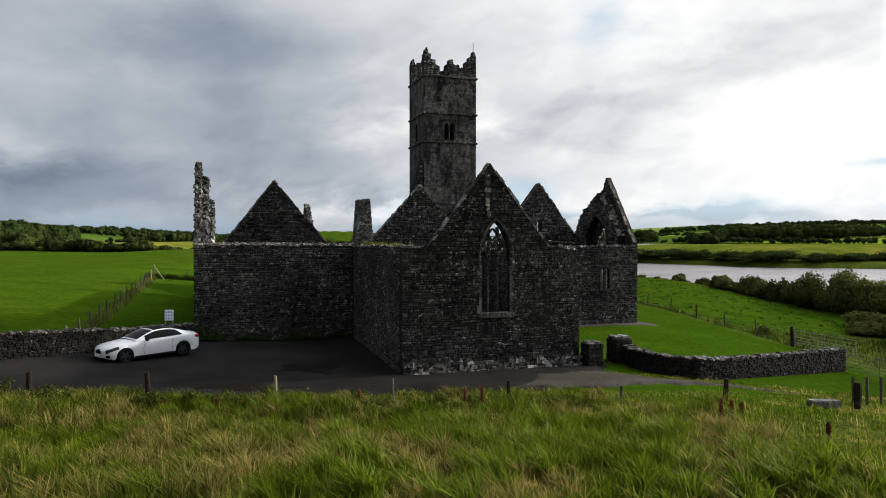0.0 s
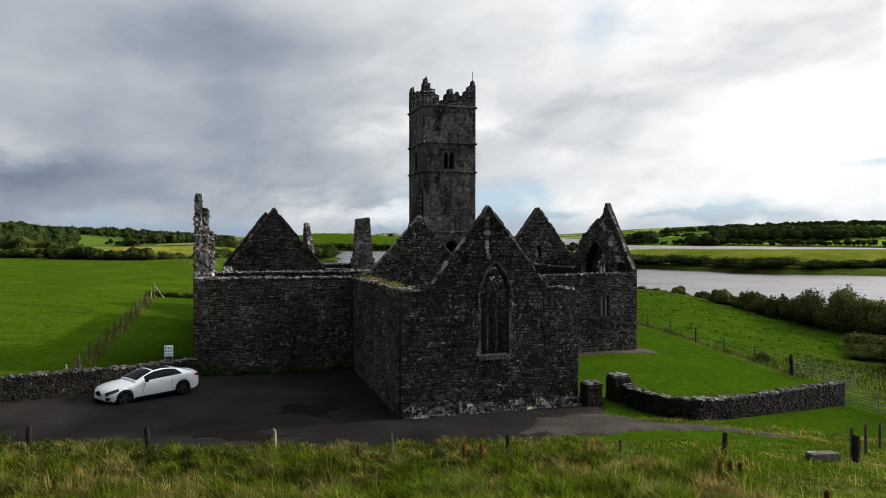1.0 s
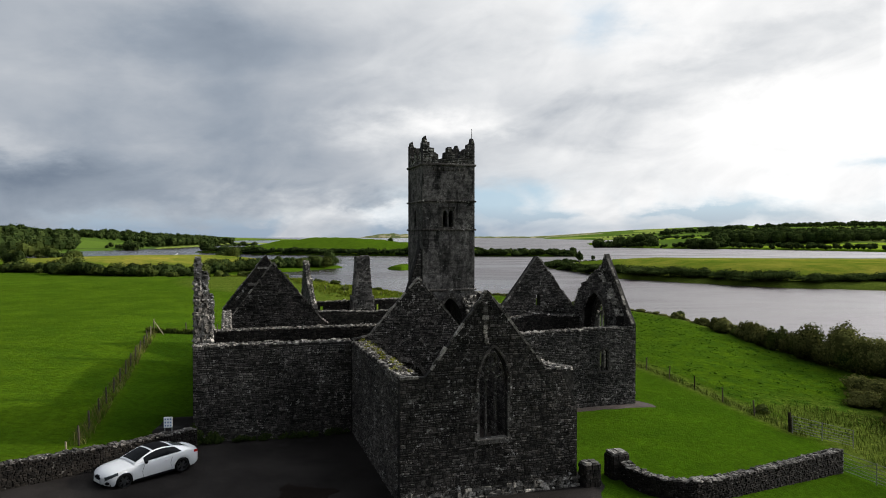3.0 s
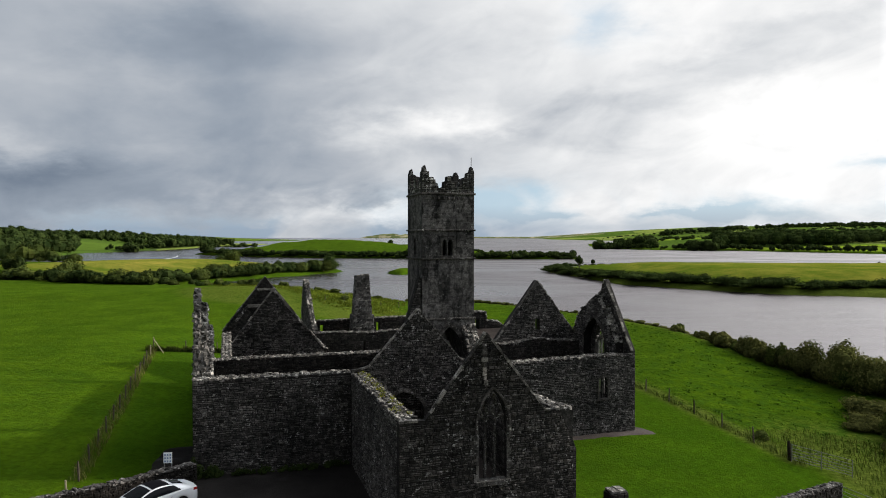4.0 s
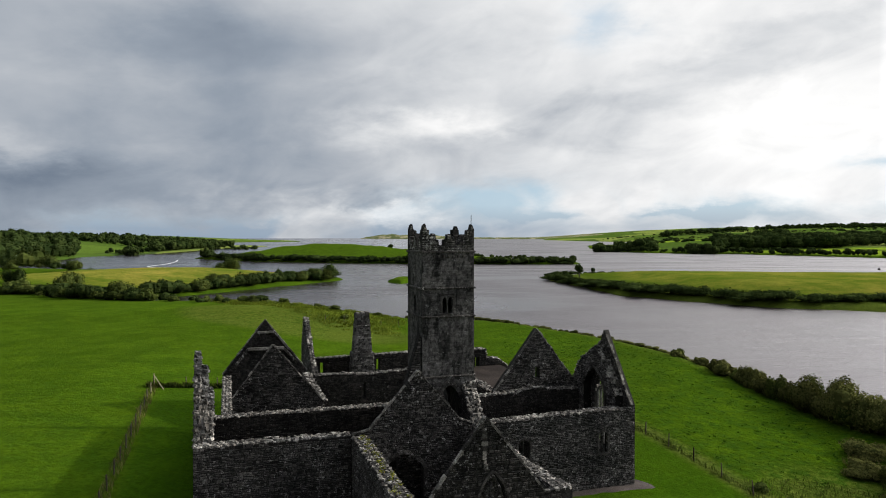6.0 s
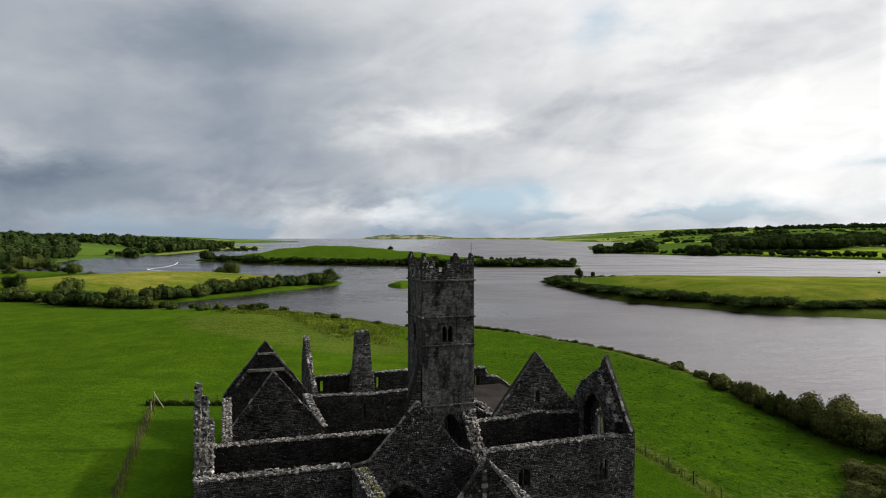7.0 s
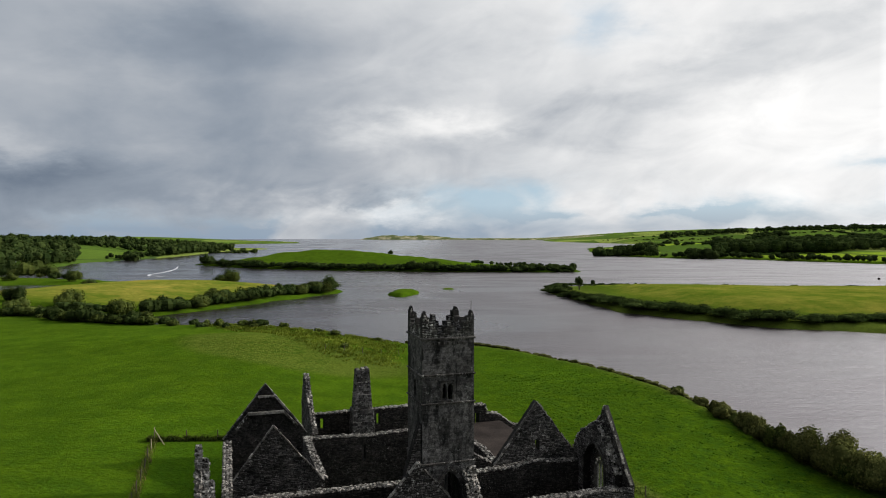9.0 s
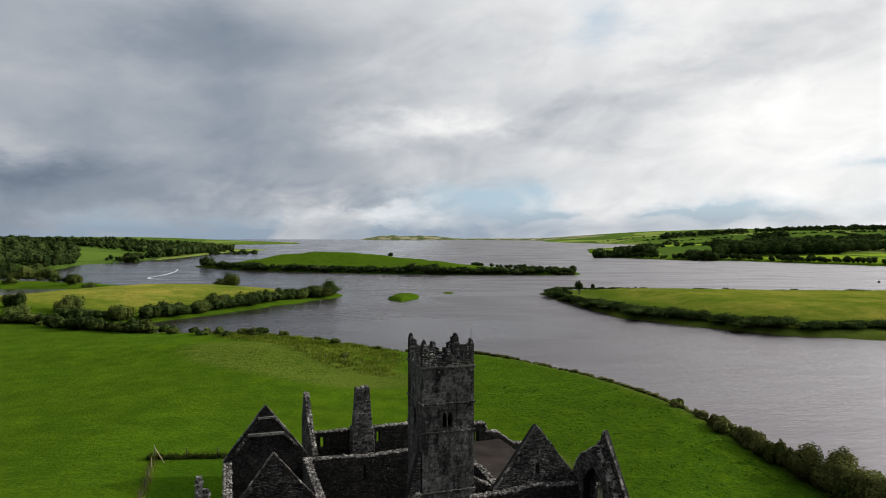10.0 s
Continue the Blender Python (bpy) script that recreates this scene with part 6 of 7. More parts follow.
def bush(label, x, y, w, h, n, size, mat=None, category="bush", group="", blobs=7, trunk=False, name="bush"):
    z = float(height(x, y))
    ob = new(name)
    ob.matrix_world = Matrix.Translation((x, y, z))
    tagged(ob, label, category, group)
    cs, rs = [], []
    lift = 0.30 * h if trunk else 0.0
    for i in range(blobs):
        a, q = NPR.uniform(0, 6.28), NPR.uniform(0.0, 0.62) * w / 2
        rr = NPR.uniform(0.30, 0.52) * w / 2
        top = lift + (h - lift) * NPR.uniform(0.45, 1.0) * (1 - 0.35 * (q / (w / 2)) ** 2)
        hh = max(0.3, (top - lift) * NPR.uniform(0.40, 0.55))
        cs.append((q * math.cos(a), q * math.sin(a), top - hh))
        rs.append((rr, rr, hh))
    V, F = leaves(cs, rs, max(8, n // blobs), size, 0.72)
    low = 0.02 + lift * 0.6
    V[:, 2] = np.maximum(V[:, 2], low * NPR.uniform(0.5, 1.5, len(V)))
    V, F = crown_mesh(V, F, cs, rs, 0.62)
    piece("crown", V, F, mat or M_LEAF, ob)
    V, F = [], []
    stems = Lumps()
    for i in range(4 if not trunk else 3):
        c = cs[i % len(cs)]
        pts = [(0.12 * w * (i - 1.5) * 0.3, 0.05 * i, -0.2), (c[0] * 0.4, c[1] * 0.4, max(0.3, c[2] * 0.5)), (c[0], c[1], c[2])]
        v, f = tube(pts, (0.05 if trunk else 0.02) * h ** 0.6, 5)
        stems.add(v, f)
    piece("trunk" if trunk else "stems", stems.v, stems.f, M_BARK, ob)
    return ob


M_SCRUB = leaf_material("olive_scrub", (0.034, 0.041, 0.012), (0.112, 0.112, 0.034))
rng = random.Random(31)
# bank of the estuary, beyond the lawn
for i in range(54):
    y = 44 + 54 * i / 53
    x = float(np.interp(y, (44, 56, 62, 70, 80, 93, 110, 124), (50, 45, 42, 39.6, 38.2, 36.2, 31.7, 24.6)))
    h = float(np.interp(y, (44, 56, 62, 70, 75, 82, 92, 108, 124), (5.0, 4.6, 4.0, 4.3, 2.9, 2.1, 1.4, 1.0, 0.8))) * rng.uniform(0.55, 1.2)
    w = h * rng.uniform(0.95, 1.25) + 0.8
    bush("dense dark green bush on the estuary bank", x + rng.uniform(-1.2, 0.8), y + rng.uniform(-1.2, 1.2), w, h, int(np.interp(y, (44, 80, 124), (4600, 3200, 1100))), float(np.interp(y, (44, 124), (0.11, 0.17))), rng.choice((M_LEAF, M_SCRUB, M_SCRUB)), group="bank bushes")
for x, y, w, h in ((33.0, 45, 5.2, 1.9), (35.0, 49, 5.5, 2.2), (33.5, 52.0, 4.6, 1.3), (36.5, 43, 6.0, 2.8), (39.5, 52, 6, 2.8), (35.0, 39.0, 5.0, 2.4), (31.5, 37.5, 3.6, 1.5), (22.6, 46.6, 1.3, 0.7), (40.5, 46, 6.5, 3.4), (36, 56, 5, 1.6), (42, 56, 6, 3), (38, 44, 7, 3.6), (34.5, 41, 6, 2.8), (41, 49, 7, 3.8)):
    bush("low tangled bush in the rough beyond the fence", x, y, w, h, int(1100 * w), 0.10, rng.choice((M_LEAF, M_SCRUB)), group="rough bushes", blobs=15)
# far edge of the home field
for i in range(46):
    t = i / 45
    x = -125 + 84 * t + rng.uniform(-2, 2)
    y = float(np.interp(x, (-125, -105, -80, -48, -40), (169, 169, 155, 149, 147))) + rng.uniform(-2, 3)
    h = rng.uniform(2.0, 3.6) * (1.0 if t < 0.7 else 0.5)
    bush("round bush along the far edge of the field", x, y, h * rng.uniform(1.8, 2.6), h, 2300, 0.27, rng.choice((M_LEAF, M_LEAF_DARK)), group="field edge bushes")
for x, y, w, h in ((-36, 149, 3, 1.3), (-28, 148, 2.2, 0.9), (-24, 146.5, 4, 1.2), (-14, 146, 3, 0.9), (-19, 128, 2.5, 0.8), (-43, 150, 4, 1.6)):
    bush("low bush on the rough bank by the water", x, y, w, h, 500, 0.22, M_LEAF, group="water edge bushes")
# the wooded spit
for x, y, h in ((-118, 206, 6), (-100, 203, 6.2), (-94, 211, 4.6), (-93, 222, 5), (-88, 218, 5.2), (-84, 228, 5), (-82, 236, 5.4), (-78, 240, 4.6), (-74, 246, 6.2), (-72, 254, 5), (-70, 262, 5.4), (-66, 270, 5.2), (-60, 276, 4.8), (-58, 284, 5.4), (-52, 288, 5.2), (-50, 297, 8),
                (-103, 318, 8.5), (-100, 312, 7), (-112, 196, 4.2), (-125, 193, 4.6), (-138, 190, 4.4), (-150, 196, 5), (-132, 205, 5.5), (-88, 250, 3.6), (-163, 205, 4), (-175, 330, 7), (-183, 338, 7.5), (-195, 350, 5.5), (-230, 352, 5), (-245, 345, 6), (-243, 388, 15), (-256, 391, 13), (-231, 386, 10), (-268, 392, 11), (-208, 372, 6), (-215, 366, 5), (-200, 362, 5.5)):
    bush("rounded tree on the low green spit", x + rng.uniform(-1, 1), y + rng.uniform(-1, 1), h * rng.uniform(1.5, 2.1), h, 2300, 0.28, rng.choice((M_LEAF, M_LEAF_DARK)), "tree", "spit trees", name="tree")
# island trees and hedge
for px, h, w in ((-209, 13, 16), (-203, 9, 12), (-190, 7, 10), (-158, 7, 14), (-147, 9, 18), (-118, 7, 14), (-98, 6, 12), (-88, 5, 10), (-55, 7, 10), (-24, 10, 22), (-10, 12, 20), (12, 6, 14), (28, 6, 16), (40, 6, 14), (55, 6, 14), (67, 6, 14), (80, 7, 14), (92, 7, 10)):
    y = float(np.interp(px, (-222, -148, -77, -14, 46, 94), (596, 530, 498, 477, 471, 472)))
    bush("dark bush along the island shore", px, y, w, h * 0.8, 900, 0.5, M_LEAF_DARK, "tree", "island trees", trunk=False, name="tree")
bush("lone round tree on the island ridge", -46, 585, 6, 5, 200, 0.8, M_LEAF_DARK, "tree", trunk=True, name="tree")
# right-hand spit: scrub along its scarp
for i in range(46):
    t = i / 45
    x = float(np.interp(t, (0, 0.15, 0.35, 0.6, 1), (48, 55, 64, 92, 175)))
    y = float(np.interp(t, (0, 0.15, 0.35, 0.6, 1), (296, 256, 218, 185, 170))) + rng.uniform(-2, 2)
    h = rng.uniform(2.4, 3.8)
    bush("dark scrub along the bank of the flat spit", x, y, h * rng.uniform(3.0, 4.6), h, 1300, 0.28, M_LEAF_DARK, group="spit scrub")
for x, y, h in ((60, 290, 6.5), (55, 296, 3), (68, 300, 2.5), (90, 308, 2), (120, 300, 1.8), (150, 298, 1.6), (186, 296, 1.6)):
    bush("small conifer and scrub on the spit", x, y, h * 0.9, h, 360, 0.34, M_LEAF_DARK, "tree", trunk=True, name="tree")


def woods(name, label, pts, hs, per=34, size=1.5, mat=None, wide=0.46, solid=0.86):
    """Far trees, many together: each a full crown with a few lesser heads."""
    pts, hs = np.asarray(pts, float), np.asarray(hs, float)
    z = height(pts[:, 0], pts[:, 1])
    cs, rs = [], []
    for (x, y), zz, h in zip(pts, z, hs):
        h = h * NPR.uniform(0.75, 1.2)
        w = h * wide * NPR.uniform(0.8, 1.15)
        cs.append((x, y, zz + h * 0.52))
        rs.append((w, w, h * 0.46))
        for k_ in range(3):
            a, q = NPR.uniform(0, 6.28), w * NPR.uniform(0.45, 0.8)
            cs.append((x + q * math.cos(a), y + q * math.sin(a), zz + h * NPR.uniform(0.38, 0.72)))
            rs.append((w * 0.55, w * 0.55, h * 0.24))
    V, F = leaves(cs, rs, max(4, per // 4), size, 0.82 if solid else 0.15)
    V, F = crown_mesh(V, F, cs, rs, solid) if solid else (V.tolist(), F.tolist())
    ob = mesh_object(name, V, F, mat or M_LEAF_DARK)
    return tagged(ob, label, "woods", kind="stuff")


def scatter(poly, n, lo, hi, dense):
    xs, ys = [p[0] for p in poly], [p[1] for p in poly]
    out = []
    while len(out) < n:
        x = NPR.uniform(max(min(xs), -1900), min(max(xs), 1900), 400)
        y = NPR.uniform(min(ys), min(max(ys), 2600), 400)
        d = inside_distance(x, y, poly)
        keep = (d > 4) & dense(x, y, d) & (np.abs(x) < 0.74 * y + 30)
        out += list(zip(x[keep], y[keep]))
    return out[:n]


def open_field(x, y):
    q = x / y
    return ((q > -0.56) & (q < -0.452) & (y < 930)) | ((q > -0.635) & (q < -0.53) & (y > 800) & (y < 1080))


wl = scatter(WOODED, 300, 0, 0, lambda x, y, d: (x / y < -0.555) & (x / y > -0.72) & (y < 800))
woods("shore_woods", "dense dark broadleaf trees by the inlet", wl, NPR.uniform(8, 12.5, len(wl)), 260, 0.6)
wl = scatter(WOODED, 260, 0, 0, lambda x, y, d: (x / y < -0.27) & (x / y > -0.44) & (d < 52) & (y < 1150))
woods("point_woods", "dark mixed trees along the wooded point", wl, NPR.uniform(8, 13, len(wl)), 240, 0.75)
wl = scatter(WOODED, 46, 0, 0, lambda x, y, d: (x / y <= -0.44) & (x / y > -0.51) & (d < 20))
woods("field_foot_hedge", "hedge trees at the foot of the shore field", wl, NPR.uniform(4, 7.5, len(wl)), 240, 0.6)
wl = scatter(WOODED, 420, 0, 0, lambda x, y, d: (d > 50) & (x / y > -0.72) & ~open_field(x, y) & (y < 1450) & ((y > 980) | (x / y > -0.45)))
woods("ridge_woods", "dark woods on the low ridge", wl, NPR.uniform(6, 10.5, len(wl)), 120, 1.2)


def fan(n, x0, x1, y0, y1):
    """Places spread evenly over a stretch of bearings (x over y) and of distances."""
    y = NPR.uniform(y0, y1, n)
    return list(zip(NPR.uniform(x0, x1, n) * y, y))


fr = fan(220, -0.68, -0.28, 1010, 1160) + fan(50, -0.57, -0.45, 930, 965) + fan(16, -0.485, -0.465, 690, 720)
woods("hill_hedges", "dark trees and hedges between the fields of the wooded shore", fr, NPR.uniform(5, 10, len(fr)), 140, 0.9)
fr = fan(420, 0.415, 0.61, 800, 930) + fan(150, 0.60, 0.74, 850, 1000)
woods("plantation", "dark plantation woods beyond the estuary", fr, NPR.uniform(12, 18, len(fr)), 150, 1.0)
fr = fan(60, 0.26, 0.32, 840, 900) + fan(26, 0.228, 0.27, 845, 900) + fan(30, 0.37, 0.42, 740, 800)
woods("point_trees", "clumps of dark trees on the far point", fr, NPR.uniform(7, 15, len(fr)), 160, 0.9)
fr = scatter(FARM, 260, 0, 0, lambda x, y, d: (d < 16) & (y < 1000))
woods("far_shore_hedge", "hedges and trees along the far shore", fr, NPR.uniform(3, 7, len(fr)), 90, 0.8)
fr = scatter(FARM, 900, 0, 0, lambda x, y, d: (d > 60) & (y > 1000) & (y < 2500) & ((np.abs(np.sin(y * 0.016 + 0.002 * x)) < 0.05) | (np.abs(np.sin(x * 0.013 - y * 0.003)) < 0.02)))
woods("field_hedges", "hedgerow trees between far fields", fr, NPR.uniform(2.5, 6.5, len(fr)), 24, 1.7, wide=0.8)
fr = fan(120, 0.33, 0.44, 2250, 2500) + fan(60, 0.47, 0.52, 1900, 2000) + fan(230, 0.44, 0.72, 2250, 2500) + fan(110, 0.50, 0.72, 1500, 1600)
woods("hill_woods", "dark trees along the far hill crest", fr, NPR.uniform(9, 17, len(fr)), 40, 2.4, wide=0.6)
fr = scatter(RIGHT_SPIT, 420, 0, 0, lambda x, y, d: (d < 9) & (y > 290))
woods("spit_hedge", "low dark hedge along the far edge of the spit", fr, NPR.uniform(0.9, 1.7, len(fr)), 48, 0.3, wide=0.9)
hd = scatter(ISLAND, 240, 0, 0, lambda x, y, d: (d < 8) & (y < 570))
woods("island_hedge", "low dark hedge along the island shore", hd, NPR.uniform(2.0, 4.2, len(hd)), 45, 0.6)


def along(path, n, wander):
    """Places strewn along a line."""
    p = np.array(path, float)
    d = np.concatenate([[0], np.cumsum(np.hypot(*np.diff(p, axis=0).T))])
    a = NPR.uniform(0, d[-1], n)
    return list(zip(np.interp(a, d, p[:, 0]) + NPR.uniform(-wander, wander, n), np.interp(a, d, p[:, 1]) + NPR.uniform(-wander, wander, n)))


fr = along([(43.5, 62), (41, 72), (39.6, 82), (37.4, 93), (34.8, 104), (31.5, 113), (26.8, 122.5), (18, 136), (7.5, 144), (-11, 148)], 1000, 0.9)
woods("bank_scrub", "low brown-green scrub fringing the estuary bank", fr, NPR.uniform(0.25, 0.8, len(fr)), 80, 0.075, M_SCRUB, 0.8)
fr = along([(-112, 196), (-96, 207), (-88, 220), (-80, 238), (-72, 254), (-62, 276), (-52, 292)], 120, 2.0)
woods("spit_hedge_near", "dark hedge along the near side of the spit", fr, NPR.uniform(2.2, 4.6, len(fr)), 260, 0.26, M_LEAF_DARK, 0.6)
fr = along([(-122, 170), (-108, 171), (-94, 162), (-80, 156), (-66, 152.5)], 50, 2.0)
woods("field_edge_scrub", "dark scrub along the far edge of the field", fr, NPR.uniform(1.0, 2.3, len(fr)), 260, 0.18, M_LEAF, 0.7)


fr = along([(-214, 588), (-148, 527), (-77, 495), (-14, 475), (46, 468.5), (94, 470)], 300, 2.5)
woods("island_scrub", "dark low scrub along the near shore of the island", fr, NPR.uniform(2.2, 4.4, len(fr)), 120, 0.5, M_LEAF_DARK, 0.75)


# ---- tall grass of the bank ----
def grass_material():
    k = Mat("tall_grass", 0.85, spec=0.03)
    patch = k.noise(0.42, 4, 0.65)
    clump = k.noise(1.5, 3, 0.55)
    green = k.mix(k.island(), (0.028, 0.054, 0.0022), (0.112, 0.142, 0.009))
    straw = k.mix(k.island(), (0.115, 0.098, 0.022), (0.27, 0.205, 0.070))
    col = k.mix(k.span(k.math("ADD", patch, k.math("MULTIPLY", k.island(), 0.16)), 0.56, 0.70), green, straw)
    col = k.scaled(col, k.span(clump, 0.36, 0.64, 0.55, 1.42))
    k.color(col)
    return thin(k, col, 0.45)


M_BLADE = grass_material()


def blades(n, x0, x1, y0, y1, h_lo, h_hi, wide, keep, clump=0.25):
    x, y = NPR.uniform(x0, x1, n), NPR.uniform(y0, y1, n)
    # gather into tufts
    tx, ty = np.round(x / clump) * clump, np.round(y / clump) * clump
    jx, jy = np.modf(np.sin(tx * 41.3 + ty * 17.7) * 9631.7)[0], np.modf(np.sin(tx * 23.1 - ty * 57.9) * 7411.3)[0]
    g = np.abs(np.modf(np.sin(tx * 12.9898 + ty * 78.233) * 43758.5453)[0])
    x, y = x + (tx + jx * clump * 0.6 - x) * 0.45 * g, y + (ty + jy * clump * 0.6 - y) * 0.45 * g
    m = keep(x, y)
    x, y, g = x[m], y[m], g[m]
    n = len(x)
    sway = 0.5 + 0.25 * (np.sin(x * 0.9 + 1.1 * np.sin(y * 0.8)) + np.sin(y * 1.3 + x * 0.37))
    h = (h_lo + (h_hi - h_lo) * np.clip(0.55 * sway + 0.45 * NPR.uniform(0, 1, n), 0, 1)) * (0.55 + 0.8 * g)
    z = height(x, y) - 0.03
    a = NPR.uniform(0, 6.283, n)
    lean = NPR.uniform(0.10, 0.75, n) * h
    lx, ly = lean * np.cos(a) - 0.22 * h, lean * np.sin(a)
    w = wide * NPR.uniform(0.6, 1.3, n)
    bx, by = -np.sin(a * 1.7) * w, np.cos(a * 1.7) * w
    P = np.empty((n, 5, 3))
    P[:, 0] = np.stack([x - bx, y - by, z], -1)
    P[:, 1] = np.stack([x + bx, y + by, z], -1)
    P[:, 2] = np.stack([x + lx * 0.35 + bx * 0.8, y + ly * 0.35 + by * 0.8, z + h * 0.62], -1)
    P[:, 3] = np.stack([x + lx * 0.35 - bx * 0.8, y + ly * 0.35 - by * 0.8, z + h * 0.62], -1)
    P[:, 4] = np.stack([x + lx, y + ly, z + h * NPR.uniform(0.85, 1.0, n)], -1)
    i = np.arange(n) * 5
    F = np.stack([i, i + 1, i + 2, i + 3], -1).tolist() + np.stack([i + 3, i + 2, i + 4], -1).tolist()
    return P.reshape(-1, 3).tolist(), F


def in_view(x, y, margin=1.5):
    return np.abs(x) < 0.69 * y + margin


V, F = blades(150000, -17, 17, 9.5, 24.0, 0.30, 0.85, 0.014, lambda x, y: in_view(x, y) & (y < 22.4 + 0.03 * x - 0.5 * smooth((x - 2) / 3) + 0.25 * np.sin(x * 2.1) + 0.2 * np.sin(x * 5.3 + 1)) & (NPR.uniform(0, 1, len(x)) < np.where(x > 7.4 + 0.1 * y, 0.03, 1.0)), 0.42)
gr = mesh_object("tall_grass", V, F, M_BLADE)
tagged(gr, "long rough grass gone to seed on the bank", "grass", kind="stuff")
# broad green blades in lusher clumps
k_l = Mat("lush_blades", 0.6, spec=0.06)
c_l = k_l.mix(k_l.island(), (0.034, 0.066, 0.002), (0.135, 0.180, 0.010))
k_l.color(c_l)
V, F = blades(26000, -3, 9, 9.5, 19.5, 0.45, 1.0, 0.021, lambda x, y: in_view(x, y) & (np.sin(x * 1.3 + 1.9 * np.sin(y * 0.9)) * np.sin(y * 1.5 + 1.4 * np.sin(x * 0.8 + 2)) > 0.10), 0.55)
gr = mesh_object("lush_grass", V, F, thin(k_l, c_l, 0.4))
tagged(gr, "tall lush broad-bladed grass in the rough bank", "grass", kind="stuff")
# rank weeds along the stock fence
we = along([(-16.5, 21.9), (-10, 22.2), (-5, 22.2), (0, 22.1), (4.5, 21.9)], 130, 0.55)
woods("fence_weeds", "dark rank weeds and nettles along the stock fence", we, NPR.uniform(0.35, 0.80, len(we)), 240, 0.038, leaf_material("nettle_leaves", (0.020, 0.036, 0.006), (0.085, 0.095, 0.020)), 0.5, None)
V, F = blades(36000, -20, 6, 21.5, 25.0, 0.10, 0.42, 0.014, lambda x, y: in_view(x, y) & (y < 23.45 + 0.068 * (x + 15) + 0.12 * np.sin(x * 3.1)))
gr = mesh_object("road_grass", V, F, M_BLADE)
tagged(gr, "uneven grass creeping over the edge of the tarmac", "grass", kind="stuff")
V, F = blades(60000, 4, 26, 14, 30, 0.06, 0.22, 0.010, lambda x, y: in_view(x, y) & (inside_distance(x, y, [(4.6, 24.75), (9, 25.1), (13.5, 25.5), (15.6, 26.3), (13, 26.9), (9.2, 27.2), (7.2, 27.6), (6.7, 26.3)]) < -0.1) & (y < 28.5 + 0.62 * np.clip(x - 9, 0, 30)))
gr = mesh_object("verge_grass", V, F, M_BLADE)
tagged(gr, "short verge grass beside the gravel track", "grass", kind="stuff")
V, F = blades(30000, -31, -16, 34, 68, 0.25, 0.65, 0.018, lambda x, y: np.abs(x + 17.9 + 11.5 * (y - 31.4) / 35.9) < 0.42)
gr = mesh_object("fence_grass", V, F, leaf_material("faded_grass", (0.040, 0.058, 0.008), (0.135, 0.125, 0.038)))
tagged(gr, "rank unmown grass along the field fence", "grass", kind="stuff")
V, F = blades(30000, -30, -17, 66, 73, 0.25, 0.7, 0.03, lambda x, y: np.abs(y - 67.3 - 4.2 * (x + 29.4) / 11.5) < 0.5)
gr = mesh_object("back_fence_grass", V, F, leaf_material("dark_fence_grass", (0.016, 0.030, 0.005), (0.060, 0.070, 0.015)))
tagged(gr, "dark rank grass under the far fence", "grass", kind="stuff")
V, F = blades(60000, 12, 40, 34, 68, 0.15, 0.65, 0.018, lambda x, y: (x > 22.4 - 0.357 * (y - 42.7)) & ((x < 23.2 - 0.357 * (y - 42.7)) | ((NPR.uniform(0, 1, len(x)) < 0.35) & (y + 0.45 * np.abs(x - 27) < 50))) & ((y > 42) | (x > 25)))
gr = mesh_object("rough_grass", V, F, leaf_material("rank_grass", (0.020, 0.042, 0.005), (0.085, 0.100, 0.022)))
tagged(gr, "rough tussocky grass beyond the lawn fence", "grass", kind="stuff")
k_t = Mat("tussock_grass", 0.9, spec=0.05)
c_t = k_t.mix(k_t.island(), (0.015, 0.042, 0.003), (0.040, 0.084, 0.007))
k_t.color(c_t)
V, F = blades(170000, 10, 48, 44, 112, 0.05, 0.20, 0.03, lambda x, y: (x > 22.8 - 0.357 * (y - 42.7)) & (inside_distance(x, y, HOME) > 5) & (np.sin(x * 2.3 + 2.4 * np.sin(y * 0.63) + 1.7 * np.sin(y * 1.9 + 0.8 * x)) * np.sin(y * 1.7 + 2.6 * np.sin(x * 0.81 + 1) + 1.3 * np.sin(x * 2.7)) > 0.66), 0.5)
gr = mesh_object("tussocks", V, F, thin(k_t, c_t, 0.3))
tagged(gr, "dark grass tussocks dotted over the sloping meadow", "grass", kind="stuff")
ROUGH = [(-64, 170), (-46, 159), (-30, 154), (-12, 151), (-8, 140), (-8, 117), (-19, 119), (-38, 134), (-52, 148)]
V, F = blades(120000, -66, -6, 114, 172, 0.18, 0.60, 0.05, lambda x, y: (inside_distance(x, y, ROUGH) > NPR.uniform(-1, 3, len(x))) & (np.sin(x * 1.1 + 2.0 * np.sin(y * 0.5)) * np.sin(y * 0.9 + 1.8 * np.sin(x * 0.6 + 1)) > -0.45), 0.7)
gr = mesh_object("rough_patch", V, F, leaf_material("rough_patch_grass", (0.050, 0.078, 0.006), (0.130, 0.150, 0.020)))
tagged(gr, "uneven olive rough grass on the bank by the water", "grass", kind="stuff")
